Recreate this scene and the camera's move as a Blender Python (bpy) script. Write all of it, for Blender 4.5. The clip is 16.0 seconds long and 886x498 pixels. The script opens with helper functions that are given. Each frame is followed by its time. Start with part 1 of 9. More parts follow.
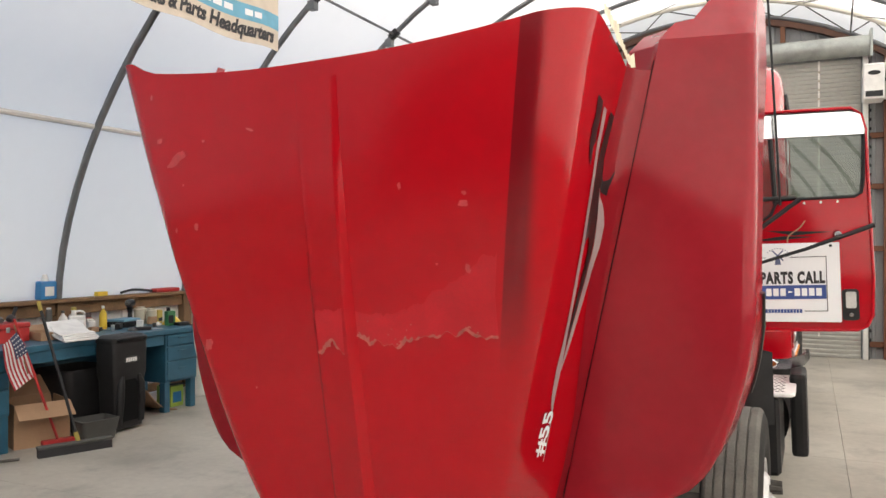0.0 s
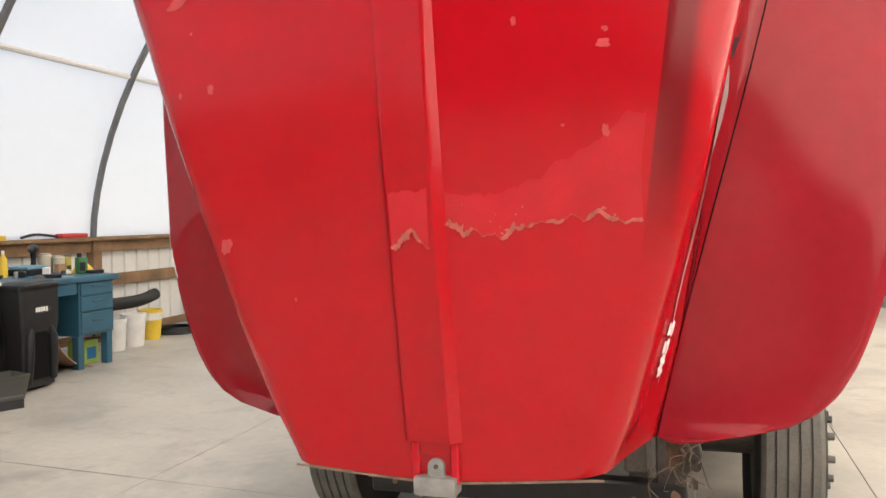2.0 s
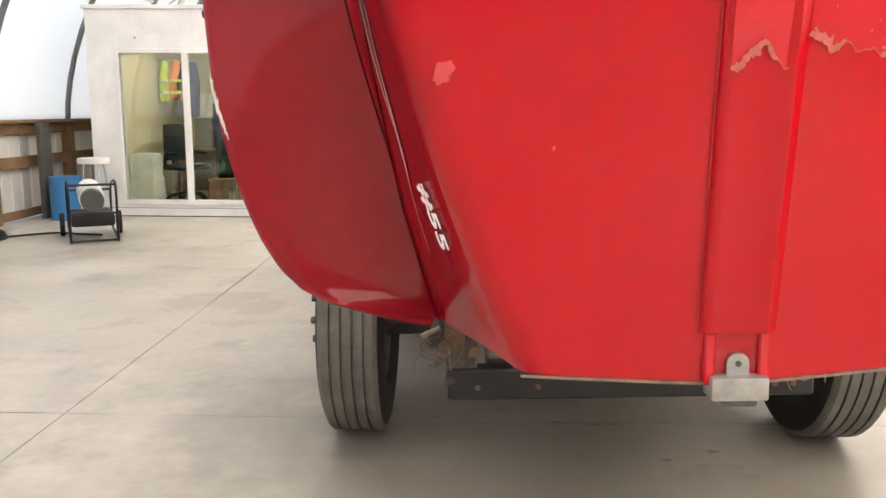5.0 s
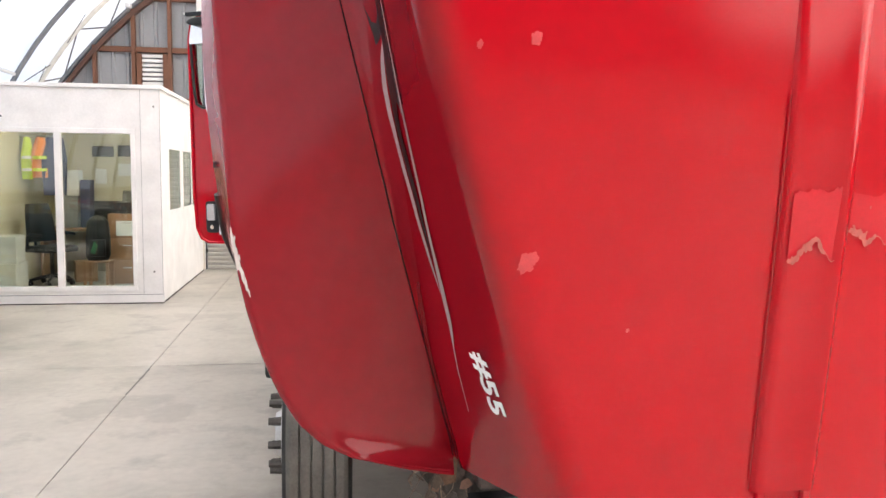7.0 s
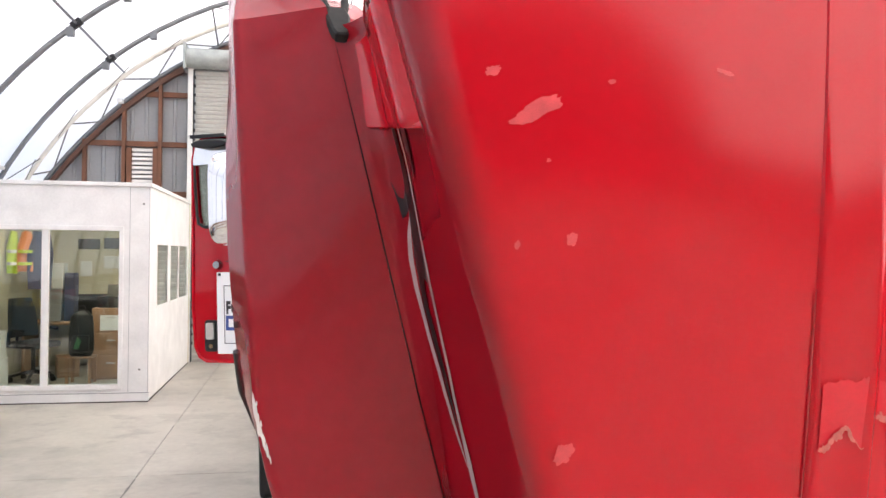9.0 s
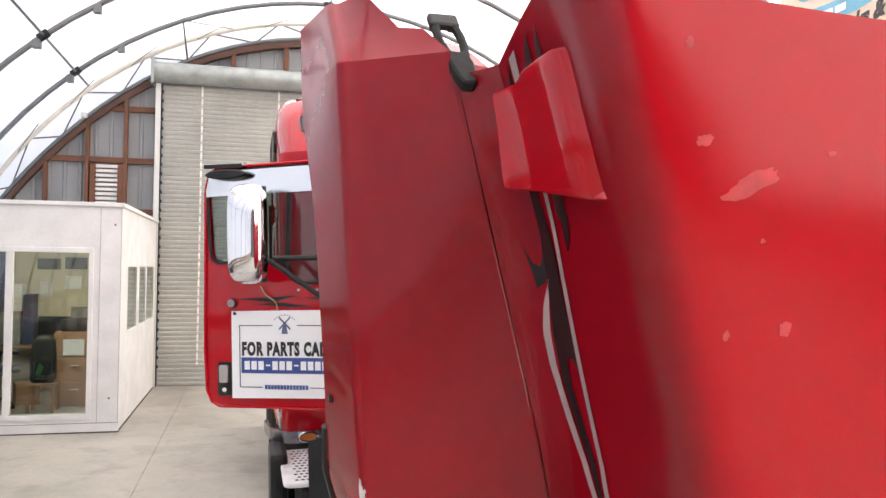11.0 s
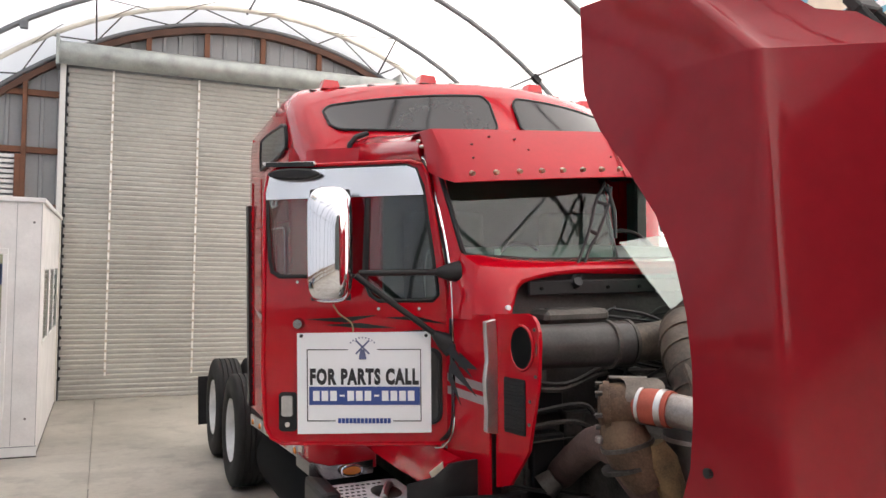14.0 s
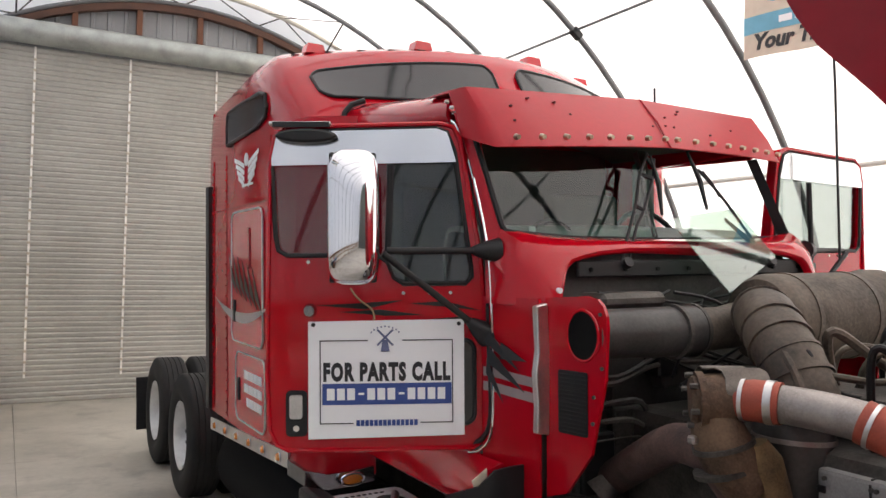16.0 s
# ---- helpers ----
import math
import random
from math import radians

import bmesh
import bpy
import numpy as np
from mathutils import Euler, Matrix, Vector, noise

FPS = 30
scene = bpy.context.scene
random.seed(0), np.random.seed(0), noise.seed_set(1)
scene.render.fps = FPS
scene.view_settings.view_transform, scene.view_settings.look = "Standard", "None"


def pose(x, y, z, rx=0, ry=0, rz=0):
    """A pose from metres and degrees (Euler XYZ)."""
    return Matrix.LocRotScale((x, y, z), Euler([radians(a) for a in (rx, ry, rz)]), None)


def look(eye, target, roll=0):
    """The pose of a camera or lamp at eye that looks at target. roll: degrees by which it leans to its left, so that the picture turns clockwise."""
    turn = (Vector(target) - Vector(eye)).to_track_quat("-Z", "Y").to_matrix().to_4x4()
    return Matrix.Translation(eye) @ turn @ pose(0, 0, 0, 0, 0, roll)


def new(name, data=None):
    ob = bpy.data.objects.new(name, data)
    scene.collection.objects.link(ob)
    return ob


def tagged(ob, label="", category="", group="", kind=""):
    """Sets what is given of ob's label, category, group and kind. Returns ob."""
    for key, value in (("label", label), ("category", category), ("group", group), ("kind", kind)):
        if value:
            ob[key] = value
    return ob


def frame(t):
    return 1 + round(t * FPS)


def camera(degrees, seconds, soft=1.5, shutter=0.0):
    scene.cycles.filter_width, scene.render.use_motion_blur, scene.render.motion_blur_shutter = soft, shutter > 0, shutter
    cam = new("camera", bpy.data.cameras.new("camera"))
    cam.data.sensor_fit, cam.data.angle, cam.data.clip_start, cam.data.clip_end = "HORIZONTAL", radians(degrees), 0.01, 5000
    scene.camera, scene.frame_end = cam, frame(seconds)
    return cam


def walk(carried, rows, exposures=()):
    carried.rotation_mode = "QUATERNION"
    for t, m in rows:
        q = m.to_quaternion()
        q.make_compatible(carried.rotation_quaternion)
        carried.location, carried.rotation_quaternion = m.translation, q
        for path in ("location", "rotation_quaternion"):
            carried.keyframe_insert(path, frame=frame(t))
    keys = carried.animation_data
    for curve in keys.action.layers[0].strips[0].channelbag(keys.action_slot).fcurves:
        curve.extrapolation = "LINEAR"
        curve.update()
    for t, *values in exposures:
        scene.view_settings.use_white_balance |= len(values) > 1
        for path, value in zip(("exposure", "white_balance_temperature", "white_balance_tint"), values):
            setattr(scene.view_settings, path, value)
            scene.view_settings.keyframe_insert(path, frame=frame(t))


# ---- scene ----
cam = camera(58.3, 16.0)
METRES, EYE, TILT, LEAN, TURN, OFF = 5.2, 1.81, 0.0, 0.0, 24.8, 1.325
ROWS = [
    (0.0, 0.0, 0.0, 0.0, -0.0, 0.0, -0.0),
    (0.5, -0.0241, 0.04, -0.0095, -1.0, -0.08, 0.02),
    (1.0, -0.0482, 0.0642, -0.0223, -2.26, -0.14, 0.02),
    (1.5, -0.0784, 0.0873, -0.0327, -5.12, -0.73, -0.13),
    (2.0, -0.1004, 0.1145, -0.0462, -7.47, -2.7, -0.07),
    (2.5, -0.1156, 0.1546, -0.0611, -8.33, -4.66, 0.03),
    (3.0, -0.1332, 0.1885, -0.0744, -9.33, -6.97, 0.2),
    (3.5, -0.1649, 0.2146, -0.0817, -11.68, -9.21, 0.17),
    (4.0, -0.1985, 0.2407, -0.0862, -16.02, -9.92, -0.02),
    (6.5, -0.34, 0.3083, -0.0452, -31.13, -9.37, -0.71),
    (7.0, -0.3451, 0.3119, -0.0331, -33.53, -5.25, -0.64),
    (7.5, -0.3483, 0.3134, -0.0216, -34.21, -2.96, -0.66),
    (8.0, -0.3518, 0.3142, -0.0107, -34.47, -1.89, -0.64),
    (8.5, -0.357, 0.3169, -0.0007, -34.69, -0.8, -0.64),
    (9.0, -0.3636, 0.3218, 0.0085, -34.92, 0.45, -0.62),
    (9.5, -0.3687, 0.3308, 0.0167, -35.15, 1.25, -0.55),
    (10.0, -0.3736, 0.3488, 0.0246, -35.42, 1.39, -0.56),
    (12.5, -0.4625, 0.4971, 0.037, -44.3, 1.45, -1.1),
    (13.0, -0.4708, 0.5349, 0.0401, -45.29, 1.45, -1.12),
    (13.5, -0.4848, 0.5656, 0.0412, -46.8, 1.48, -1.18),
    (14.0, -0.5002, 0.5966, 0.0442, -47.92, 1.49, -1.14),
    (14.5, -0.5018, 0.6296, 0.0422, -48.78, 1.48, -1.15),
    (15.0, -0.4902, 0.6666, 0.0396, -49.89, 1.48, -1.15),
    (15.5, -0.485, 0.6932, 0.0331, -51.74, 1.58, -1.21),
    (16.0, -0.4893, 0.7193, 0.0269, -53.66, 1.58, -1.24),
]
EXPOSURES = [(0.0, 0.74, 7100, 10), (1.0, 1.08, 7250, 10), (2.0, 1.32, 7450, 10), (3.5, 1.5, 7750, 10), (6.5, 1.65, 6950, 12), (9.0, 1.55, 6750, 14), (10.0, 1.45, 6800, 14), (12.5, 1.38, 6900, 13), (13.0, 1.37, 6900, 13), (13.5, 1.3, 6900, 13), (14.0, 1.02, 6900, 13), (14.5, 0.76, 6900, 13), (15.0, 0.64, 6900, 13), (15.5, 0.58, 6900, 13), (16.0, 0.62, 6900, 13)]
walk(cam, [(t, pose(OFF, 0, EYE, TILT, LEAN, TURN) @ pose(METRES * x, METRES * y, METRES * z, 90 + pitch, roll, yaw)) for t, x, y, z, yaw, pitch, roll in ROWS], EXPOSURES)


# ---- world, sun, exposure ----
world = bpy.data.worlds.new("world")
scene.world = world
world.use_nodes = True
wn = world.node_tree
sky = wn.nodes.new("ShaderNodeTexSky")
sky.sky_type, sky.sun_disc = "NISHITA", False
sky.sun_elevation, sky.sun_rotation = radians(48.5), radians(129)
sky.air_density, sky.dust_density = 1.0, 2.0
wn.links.new(sky.outputs[0], wn.nodes["Background"].inputs[0])
wn.nodes["Background"].inputs[1].default_value = 0.15
sun = new("sun", bpy.data.lights.new("sun", "SUN"))
sun.data.energy, sun.data.angle, sun.data.color = 5.0, radians(2.0), (1.0, 0.96, 0.9)
sun.matrix_world = look((4.0, -3.2, 5.8), (0, 0, 0))


# ---- materials ----
def mat(name, color, rough=0.6, metal=0.0, vary=0.15, scale=3.0, bump=0.0, bump_scale=60.0, coat=0.0, coat_rough=0.05, spec=0.5, tint=None, detail=6.0):
    """A principled material with colour variation at two scales and fine relief."""
    m = bpy.data.materials.new(name)
    m.use_nodes = True
    nt = m.node_tree
    b = nt.nodes["Principled BSDF"]
    b.inputs["Roughness"].default_value, b.inputs["Metallic"].default_value = rough, metal
    b.inputs["Specular IOR Level"].default_value = spec
    b.inputs["Coat Weight"].default_value, b.inputs["Coat Roughness"].default_value = coat, coat_rough
    tc = nt.nodes.new("ShaderNodeTexCoord")
    n1, n2 = nt.nodes.new("ShaderNodeTexNoise"), nt.nodes.new("ShaderNodeTexNoise")
    n1.inputs["Scale"].default_value, n1.inputs["Detail"].default_value = scale, detail
    n2.inputs["Scale"].default_value, n2.inputs["Detail"].default_value = scale * 14, 3.0
    for n in (n1, n2):
        nt.links.new(tc.outputs["Object"], n.inputs["Vector"])
    add = nt.nodes.new("ShaderNodeMath")
    add.operation = "MULTIPLY_ADD"
    nt.links.new(n2.outputs["Fac"], add.inputs[0])
    add.inputs[1].default_value = 0.4
    nt.links.new(n1.outputs["Fac"], add.inputs[2])
    ramp = nt.nodes.new("ShaderNodeMapRange")
    ramp.inputs["From Min"].default_value, ramp.inputs["From Max"].default_value = 0.45, 0.95
    nt.links.new(add.outputs[0], ramp.inputs["Value"])
    mix = nt.nodes.new("ShaderNodeMix")
    mix.data_type = "RGBA"
    lo = [c * (1 - vary) for c in color]
    hi = tint if tint else [min(1, c * (1 + vary)) for c in color]
    mix.inputs["A"].default_value, mix.inputs["B"].default_value = (*lo, 1), (*hi, 1)
    nt.links.new(ramp.outputs[0], mix.inputs["Factor"])
    nt.links.new(mix.outputs["Result"], b.inputs["Base Color"])
    rr = nt.nodes.new("ShaderNodeMapRange")
    rr.inputs["To Min"].default_value, rr.inputs["To Max"].default_value = max(0.02, rough * 0.85), min(1, rough * 1.15)
    nt.links.new(n1.outputs["Fac"], rr.inputs["Value"])
    nt.links.new(rr.outputs[0], b.inputs["Roughness"])
    if bump:
        nb, bp = nt.nodes.new("ShaderNodeTexNoise"), nt.nodes.new("ShaderNodeBump")
        nb.inputs["Scale"].default_value, nb.inputs["Detail"].default_value = bump_scale, 4.0
        bp.inputs["Strength"].default_value, bp.inputs["Distance"].default_value = bump, 0.01
        nt.links.new(tc.outputs["Object"], nb.inputs["Vector"])
        nt.links.new(nb.outputs["Fac"], bp.inputs["Height"])
        nt.links.new(bp.outputs[0], b.inputs["Normal"])
    return m


def glass_mat(name, color, rough=0.02, low=0.07):
    """Thin pane: mostly clear, with a glossy skin that grows towards grazing view."""
    m = bpy.data.materials.new(name)
    m.use_nodes = True
    nt = m.node_tree
    nt.nodes.remove(nt.nodes["Principled BSDF"])
    tr, gl, lw, mx = (nt.nodes.new("ShaderNode" + k) for k in ("BsdfTransparent", "BsdfGlossy", "LayerWeight", "MixShader"))
    pw = nt.nodes.new("ShaderNodeMath")
    pw.operation = "POWER"
    pw.inputs[1].default_value = 4.0
    ad = nt.nodes.new("ShaderNodeMapRange")
    ad.inputs["To Min"].default_value, ad.inputs["To Max"].default_value = low, 0.9
    tr.inputs["Color"].default_value = (*color, 1)
    gl.inputs["Roughness"].default_value = rough
    lw.inputs["Blend"].default_value = 0.5
    nt.links.new(lw.outputs["Facing"], pw.inputs[0])
    nt.links.new(pw.outputs[0], ad.inputs["Value"])
    nt.links.new(ad.outputs[0], mx.inputs[0])
    nt.links.new(tr.outputs[0], mx.inputs[1])
    nt.links.new(gl.outputs[0], mx.inputs[2])
    nt.links.new(mx.outputs[0], nt.nodes["Material Output"].inputs[0])
    return m


def fabric_mat():
    """White woven tarpaulin that lets daylight through."""
    m = mat("fabric", (0.86, 0.87, 0.88), 0.7, vary=0.05, scale=0.5)
    nt = m.node_tree
    tr, mx = nt.nodes.new("ShaderNodeBsdfTranslucent"), nt.nodes.new("ShaderNodeMixShader")
    tr.inputs["Color"].default_value = (0.95, 0.94, 0.92, 1)
    mx.inputs[0].default_value = 0.62
    nt.links.new(nt.nodes["Principled BSDF"].outputs[0], mx.inputs[1])
    nt.links.new(tr.outputs[0], mx.inputs[2])
    nt.links.new(mx.outputs[0], nt.nodes["Material Output"].inputs[0])
    return m


def concrete_mat():
    """Smooth grey slab with large stains and fine grain."""
    m = mat("concrete", (0.42, 0.39, 0.338), 0.42, vary=0.18, scale=1.1, bump=0.08, bump_scale=90, detail=9.0)
    nt = m.node_tree
    b = nt.nodes["Principled BSDF"]
    src = b.inputs["Base Color"].links[0].from_socket
    tc = nt.nodes.new("ShaderNodeTexCoord")
    for sc, lo, hi, col, w in ((0.55, 0.5, 0.66, (0.19, 0.175, 0.15), 0.6), (2.3, 0.54, 0.7, (0.17, 0.155, 0.14), 0.55), (0.9, 0.56, 0.6, (0.21, 0.19, 0.165), 0.3), (9.0, 0.66, 0.72, (0.62, 0.6, 0.57), 0.3)):
        n, r, mx = nt.nodes.new("ShaderNodeTexNoise"), nt.nodes.new("ShaderNodeMapRange"), nt.nodes.new("ShaderNodeMix")
        n.inputs["Scale"].default_value, n.inputs["Detail"].default_value, n.inputs["Roughness"].default_value = sc, 8.0, 0.62
        n.noise_dimensions = "4D"
        n.inputs["W"].default_value = sc * 3
        nt.links.new(tc.outputs["Object"], n.inputs["Vector"])
        r.inputs["From Min"].default_value, r.inputs["From Max"].default_value, r.inputs["To Max"].default_value = lo, hi, w
        nt.links.new(n.outputs["Fac"], r.inputs["Value"])
        mx.data_type = "RGBA"
        nt.links.new(r.outputs[0], mx.inputs["Factor"])
        nt.links.new(src, mx.inputs["A"])
        mx.inputs["B"].default_value = (*col, 1)
        src = mx.outputs["Result"]
    # soiled area under the truck, its darkening also painting the shade there
    vd, nz, ad, r, mx = (nt.nodes.new("ShaderNode" + k) for k in ("VectorMath", "TexNoise", "Math", "MapRange", "Mix"))
    vd.operation = "DISTANCE"
    vd.inputs[1].default_value = (0.2, 3.8, 0.0)
    nz.inputs["Scale"].default_value, nz.inputs["Detail"].default_value, nz.inputs["Roughness"].default_value = 1.3, 8.0, 0.65
    ad.operation = "MULTIPLY_ADD"
    ad.inputs[1].default_value = 2.4
    r.inputs["From Min"].default_value, r.inputs["From Max"].default_value = 3.7, 2.0
    r.inputs["To Max"].default_value = 0.78
    nt.links.new(tc.outputs["Object"], vd.inputs[0])
    nt.links.new(tc.outputs["Object"], nz.inputs["Vector"])
    nt.links.new(nz.outputs["Fac"], ad.inputs[0])
    nt.links.new(vd.outputs["Value"], ad.inputs[2])
    nt.links.new(ad.outputs[0], r.inputs["Value"])
    mx.data_type = "RGBA"
    nt.links.new(r.outputs[0], mx.inputs["Factor"])
    nt.links.new(src, mx.inputs["A"])
    mx.inputs["B"].default_value = (0.125, 0.11, 0.092, 1)
    nt.links.new(mx.outputs["Result"], b.inputs["Base Color"])
    return m


RED = mat("red_paint", (0.445, 0.003, 0.012), 0.5, vary=0.1, scale=1.2, coat=1.0, coat_rough=0.07, spec=0.0)
# Darker red for joints and slots; also paints shade at rib and latch recess.
RED_DARK = mat("darker_red_paint", (0.29, 0.006, 0.012), 0.4, vary=0.1, scale=1.4, coat=0.7, coat_rough=0.12, spec=0.0)
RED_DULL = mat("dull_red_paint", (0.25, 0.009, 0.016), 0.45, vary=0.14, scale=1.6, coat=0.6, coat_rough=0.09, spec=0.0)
# Dull red lightened, painting the stronger light on the east fender.
RED_DULL_LIT = mat("lit_dull_red_paint", (0.3, 0.014, 0.024), 0.5, vary=0.14, scale=1.6, coat=0.55, coat_rough=0.12, spec=0.0)
RED_FADED = mat("faded_red_patch", (0.475, 0.007, 0.017), 0.5, vary=0.15, scale=9, coat=0.7, coat_rough=0.12, spec=0.1)
HOOD_RED = mat("hood_red_paint", (0.415, 0.002, 0.009), 0.5, vary=0.1, scale=1.2, coat=0.76, coat_rough=0.15, spec=0.0)
LATCH_GREY = mat("weathered_grey_metal", (0.03, 0.031, 0.03), 0.7, 0.0, vary=0.3, scale=20)
LATCH_STEEL = mat("worn_latch_aluminium", (0.3, 0.29, 0.28), 0.5, 0.6, vary=0.25, scale=25, bump=0.05)
RED_SATIN = mat("satin_red_paint", (0.41, 0.006, 0.016), 0.45, vary=0.12, scale=2.5, coat=0.35, coat_rough=0.3, spec=0.2)
# Red darkened for the shade inside the visor's screw holes.
RED_DEEP = mat("shaded_red_recess", (0.09, 0.004, 0.006), 0.5)
WORN = mat("pale_worn_paint", (0.52, 0.045, 0.05), 0.6, vary=0.25, scale=30)
TREAD = mat("dull_tread_aluminium", (0.9, 0.89, 0.88), 0.55, 0.0, vary=0.15, scale=14)
EDGE = mat("worn_hood_edge", (0.17, 0.105, 0.075), 0.8, vary=0.4, scale=30)
# Near-black for seam and tank; stands in for shade in holes and recesses.
VOID = mat("void_black", (0.008, 0.008, 0.008), 0.9, vary=0.3, spec=0.1)
SCRAPED = mat("scraped_gelcoat", (0.62, 0.55, 0.52), 0.7, vary=0.2, scale=25)
CHIP = mat("chipped_paint_edge", (0.4, 0.085, 0.07), 0.7, vary=0.4, scale=40)
FIBRE = mat("raw_fibreglass", (0.72, 0.66, 0.5), 0.8, vary=0.2, scale=20, bump=0.3)
BLACK = mat("black_plastic", (0.016, 0.016, 0.017), 0.45, vary=0.3, scale=8, bump=0.05, spec=0.3)
BLACK_STRIPE = mat("black_stripe", (0.014, 0.012, 0.013), 0.4, coat=0.25, spec=0.2)
WHITE_STRIPE = mat("silver_white_stripe", (0.36, 0.29, 0.29), 0.4, coat=0.5)
RUBBER = mat("tyre_rubber", (0.02, 0.0195, 0.019), 0.75, vary=0.35, scale=6, bump=0.15, bump_scale=40, spec=0.25)
RUBBER_DUSTY = mat("dusty_tyre_rubber", (0.115, 0.108, 0.096), 0.85, vary=0.4, scale=7, bump=0.15, bump_scale=40)
CHROME = mat("chrome", (0.88, 0.88, 0.9), 0.06, 1.0, vary=0.03)
STEEL = mat("bare_aluminium", (0.62, 0.61, 0.6), 0.35, 1.0, vary=0.2, scale=9, bump=0.05)
ALU_RIM = mat("painted_rim", (0.62, 0.62, 0.61), 0.4, 0.3, vary=0.2, scale=9)
DARK_METAL = mat("dark_greasy_metal", (0.085, 0.078, 0.07), 0.55, 0.3, vary=0.6, scale=7, bump=0.2, spec=0.3)
RUST = mat("rusty_casting", (0.085, 0.045, 0.03), 0.8, 0.2, vary=0.5, scale=8, bump=0.5, bump_scale=35, tint=(0.2, 0.132, 0.082))
DUCT = mat("dusty_black_duct", (0.045, 0.038, 0.032), 0.55, vary=0.5, scale=5, bump=0.15, tint=(0.175, 0.138, 0.105), spec=0.35)
DUCT_DARK = mat("black_intake_duct", (0.055, 0.052, 0.049), 0.4, vary=0.5, scale=6, bump=0.1, spec=0.35)
PIPE = mat("stained_metal_pipe", (0.33, 0.3, 0.28), 0.42, 0.7, vary=0.45, scale=10, bump=0.1)
HOSE_RED = mat("red_silicone_hose", (0.36, 0.07, 0.04), 0.6, vary=0.3, scale=12, bump=0.1)
GLASS = glass_mat("clear_glass", (0.86, 0.92, 0.9))
GLASS_PANE = glass_mat("loose_pane_glass", (0.74, 0.86, 0.8), low=0.16)
GLASS_SCREEN = glass_mat("windscreen_glass", (0.46, 0.64, 0.58), low=0.06)
INTERIOR = mat("grey_interior", (0.085, 0.11, 0.1), 0.8, vary=0.2)
SIGN_WHITE = mat("sign_white", (0.85, 0.86, 0.87), 0.4, vary=0.02)
SIGN_BLUE = mat("sign_blue", (0.035, 0.075, 0.27), 0.4, vary=0.04)
SIGN_BLACK = mat("sign_black", (0.02, 0.02, 0.022), 0.5, vary=0.05)
# Unseen end wall's sheet, darkened to cut light and reflections on the hood.
END_METAL = mat("unseen_end_wall_sheet", (0.09, 0.09, 0.085), 0.55, 0.2, vary=0.15, scale=1.5)
FABRIC = fabric_mat()
CONCRETE = concrete_mat()


def flank_paint(m, flank_red):
    """Paints shade into the west flank and light into the east, blended at corners."""
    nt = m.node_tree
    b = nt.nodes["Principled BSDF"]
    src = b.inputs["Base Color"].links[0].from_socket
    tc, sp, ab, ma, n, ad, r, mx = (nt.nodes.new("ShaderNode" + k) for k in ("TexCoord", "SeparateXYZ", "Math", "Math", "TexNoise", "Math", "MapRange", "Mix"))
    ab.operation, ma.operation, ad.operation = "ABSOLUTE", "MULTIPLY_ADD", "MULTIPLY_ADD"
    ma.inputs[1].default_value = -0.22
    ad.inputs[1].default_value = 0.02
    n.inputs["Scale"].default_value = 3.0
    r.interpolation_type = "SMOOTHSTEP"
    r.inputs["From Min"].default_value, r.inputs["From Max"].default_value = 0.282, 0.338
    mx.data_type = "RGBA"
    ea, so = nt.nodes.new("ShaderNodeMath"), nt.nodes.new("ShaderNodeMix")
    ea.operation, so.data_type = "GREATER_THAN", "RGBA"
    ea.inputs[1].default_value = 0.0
    # East flank takes a lighter red, for its stronger light.
    so.inputs["A"].default_value, so.inputs["B"].default_value = (*flank_red, 1), (flank_red[0] * 1.75, flank_red[1], flank_red[2], 1)
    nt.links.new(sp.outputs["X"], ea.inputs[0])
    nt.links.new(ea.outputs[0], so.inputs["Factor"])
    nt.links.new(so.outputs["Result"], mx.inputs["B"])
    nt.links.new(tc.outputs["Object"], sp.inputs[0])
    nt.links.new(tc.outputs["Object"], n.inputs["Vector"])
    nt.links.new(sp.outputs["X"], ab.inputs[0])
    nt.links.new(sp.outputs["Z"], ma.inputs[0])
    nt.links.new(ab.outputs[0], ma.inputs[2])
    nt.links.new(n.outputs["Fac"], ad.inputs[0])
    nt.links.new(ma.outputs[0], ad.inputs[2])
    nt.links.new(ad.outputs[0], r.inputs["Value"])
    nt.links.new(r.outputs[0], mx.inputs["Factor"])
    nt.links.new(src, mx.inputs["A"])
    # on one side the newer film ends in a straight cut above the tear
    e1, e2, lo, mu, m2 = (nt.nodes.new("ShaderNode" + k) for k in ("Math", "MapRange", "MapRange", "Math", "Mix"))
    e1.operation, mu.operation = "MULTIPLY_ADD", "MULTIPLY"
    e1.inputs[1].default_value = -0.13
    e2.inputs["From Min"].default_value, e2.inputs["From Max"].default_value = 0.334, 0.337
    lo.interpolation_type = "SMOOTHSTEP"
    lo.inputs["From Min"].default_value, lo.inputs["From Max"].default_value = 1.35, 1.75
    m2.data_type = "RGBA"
    m2.inputs["B"].default_value = (*[c * 0.7 for c in flank_red], 1)
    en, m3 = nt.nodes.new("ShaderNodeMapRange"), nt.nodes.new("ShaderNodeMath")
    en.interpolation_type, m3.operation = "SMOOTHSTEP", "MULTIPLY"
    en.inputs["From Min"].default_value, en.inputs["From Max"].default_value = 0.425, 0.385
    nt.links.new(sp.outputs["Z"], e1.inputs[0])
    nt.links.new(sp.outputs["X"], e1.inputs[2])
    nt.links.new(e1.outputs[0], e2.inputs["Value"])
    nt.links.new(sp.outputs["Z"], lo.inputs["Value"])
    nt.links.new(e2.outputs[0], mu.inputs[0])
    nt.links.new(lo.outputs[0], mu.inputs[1])
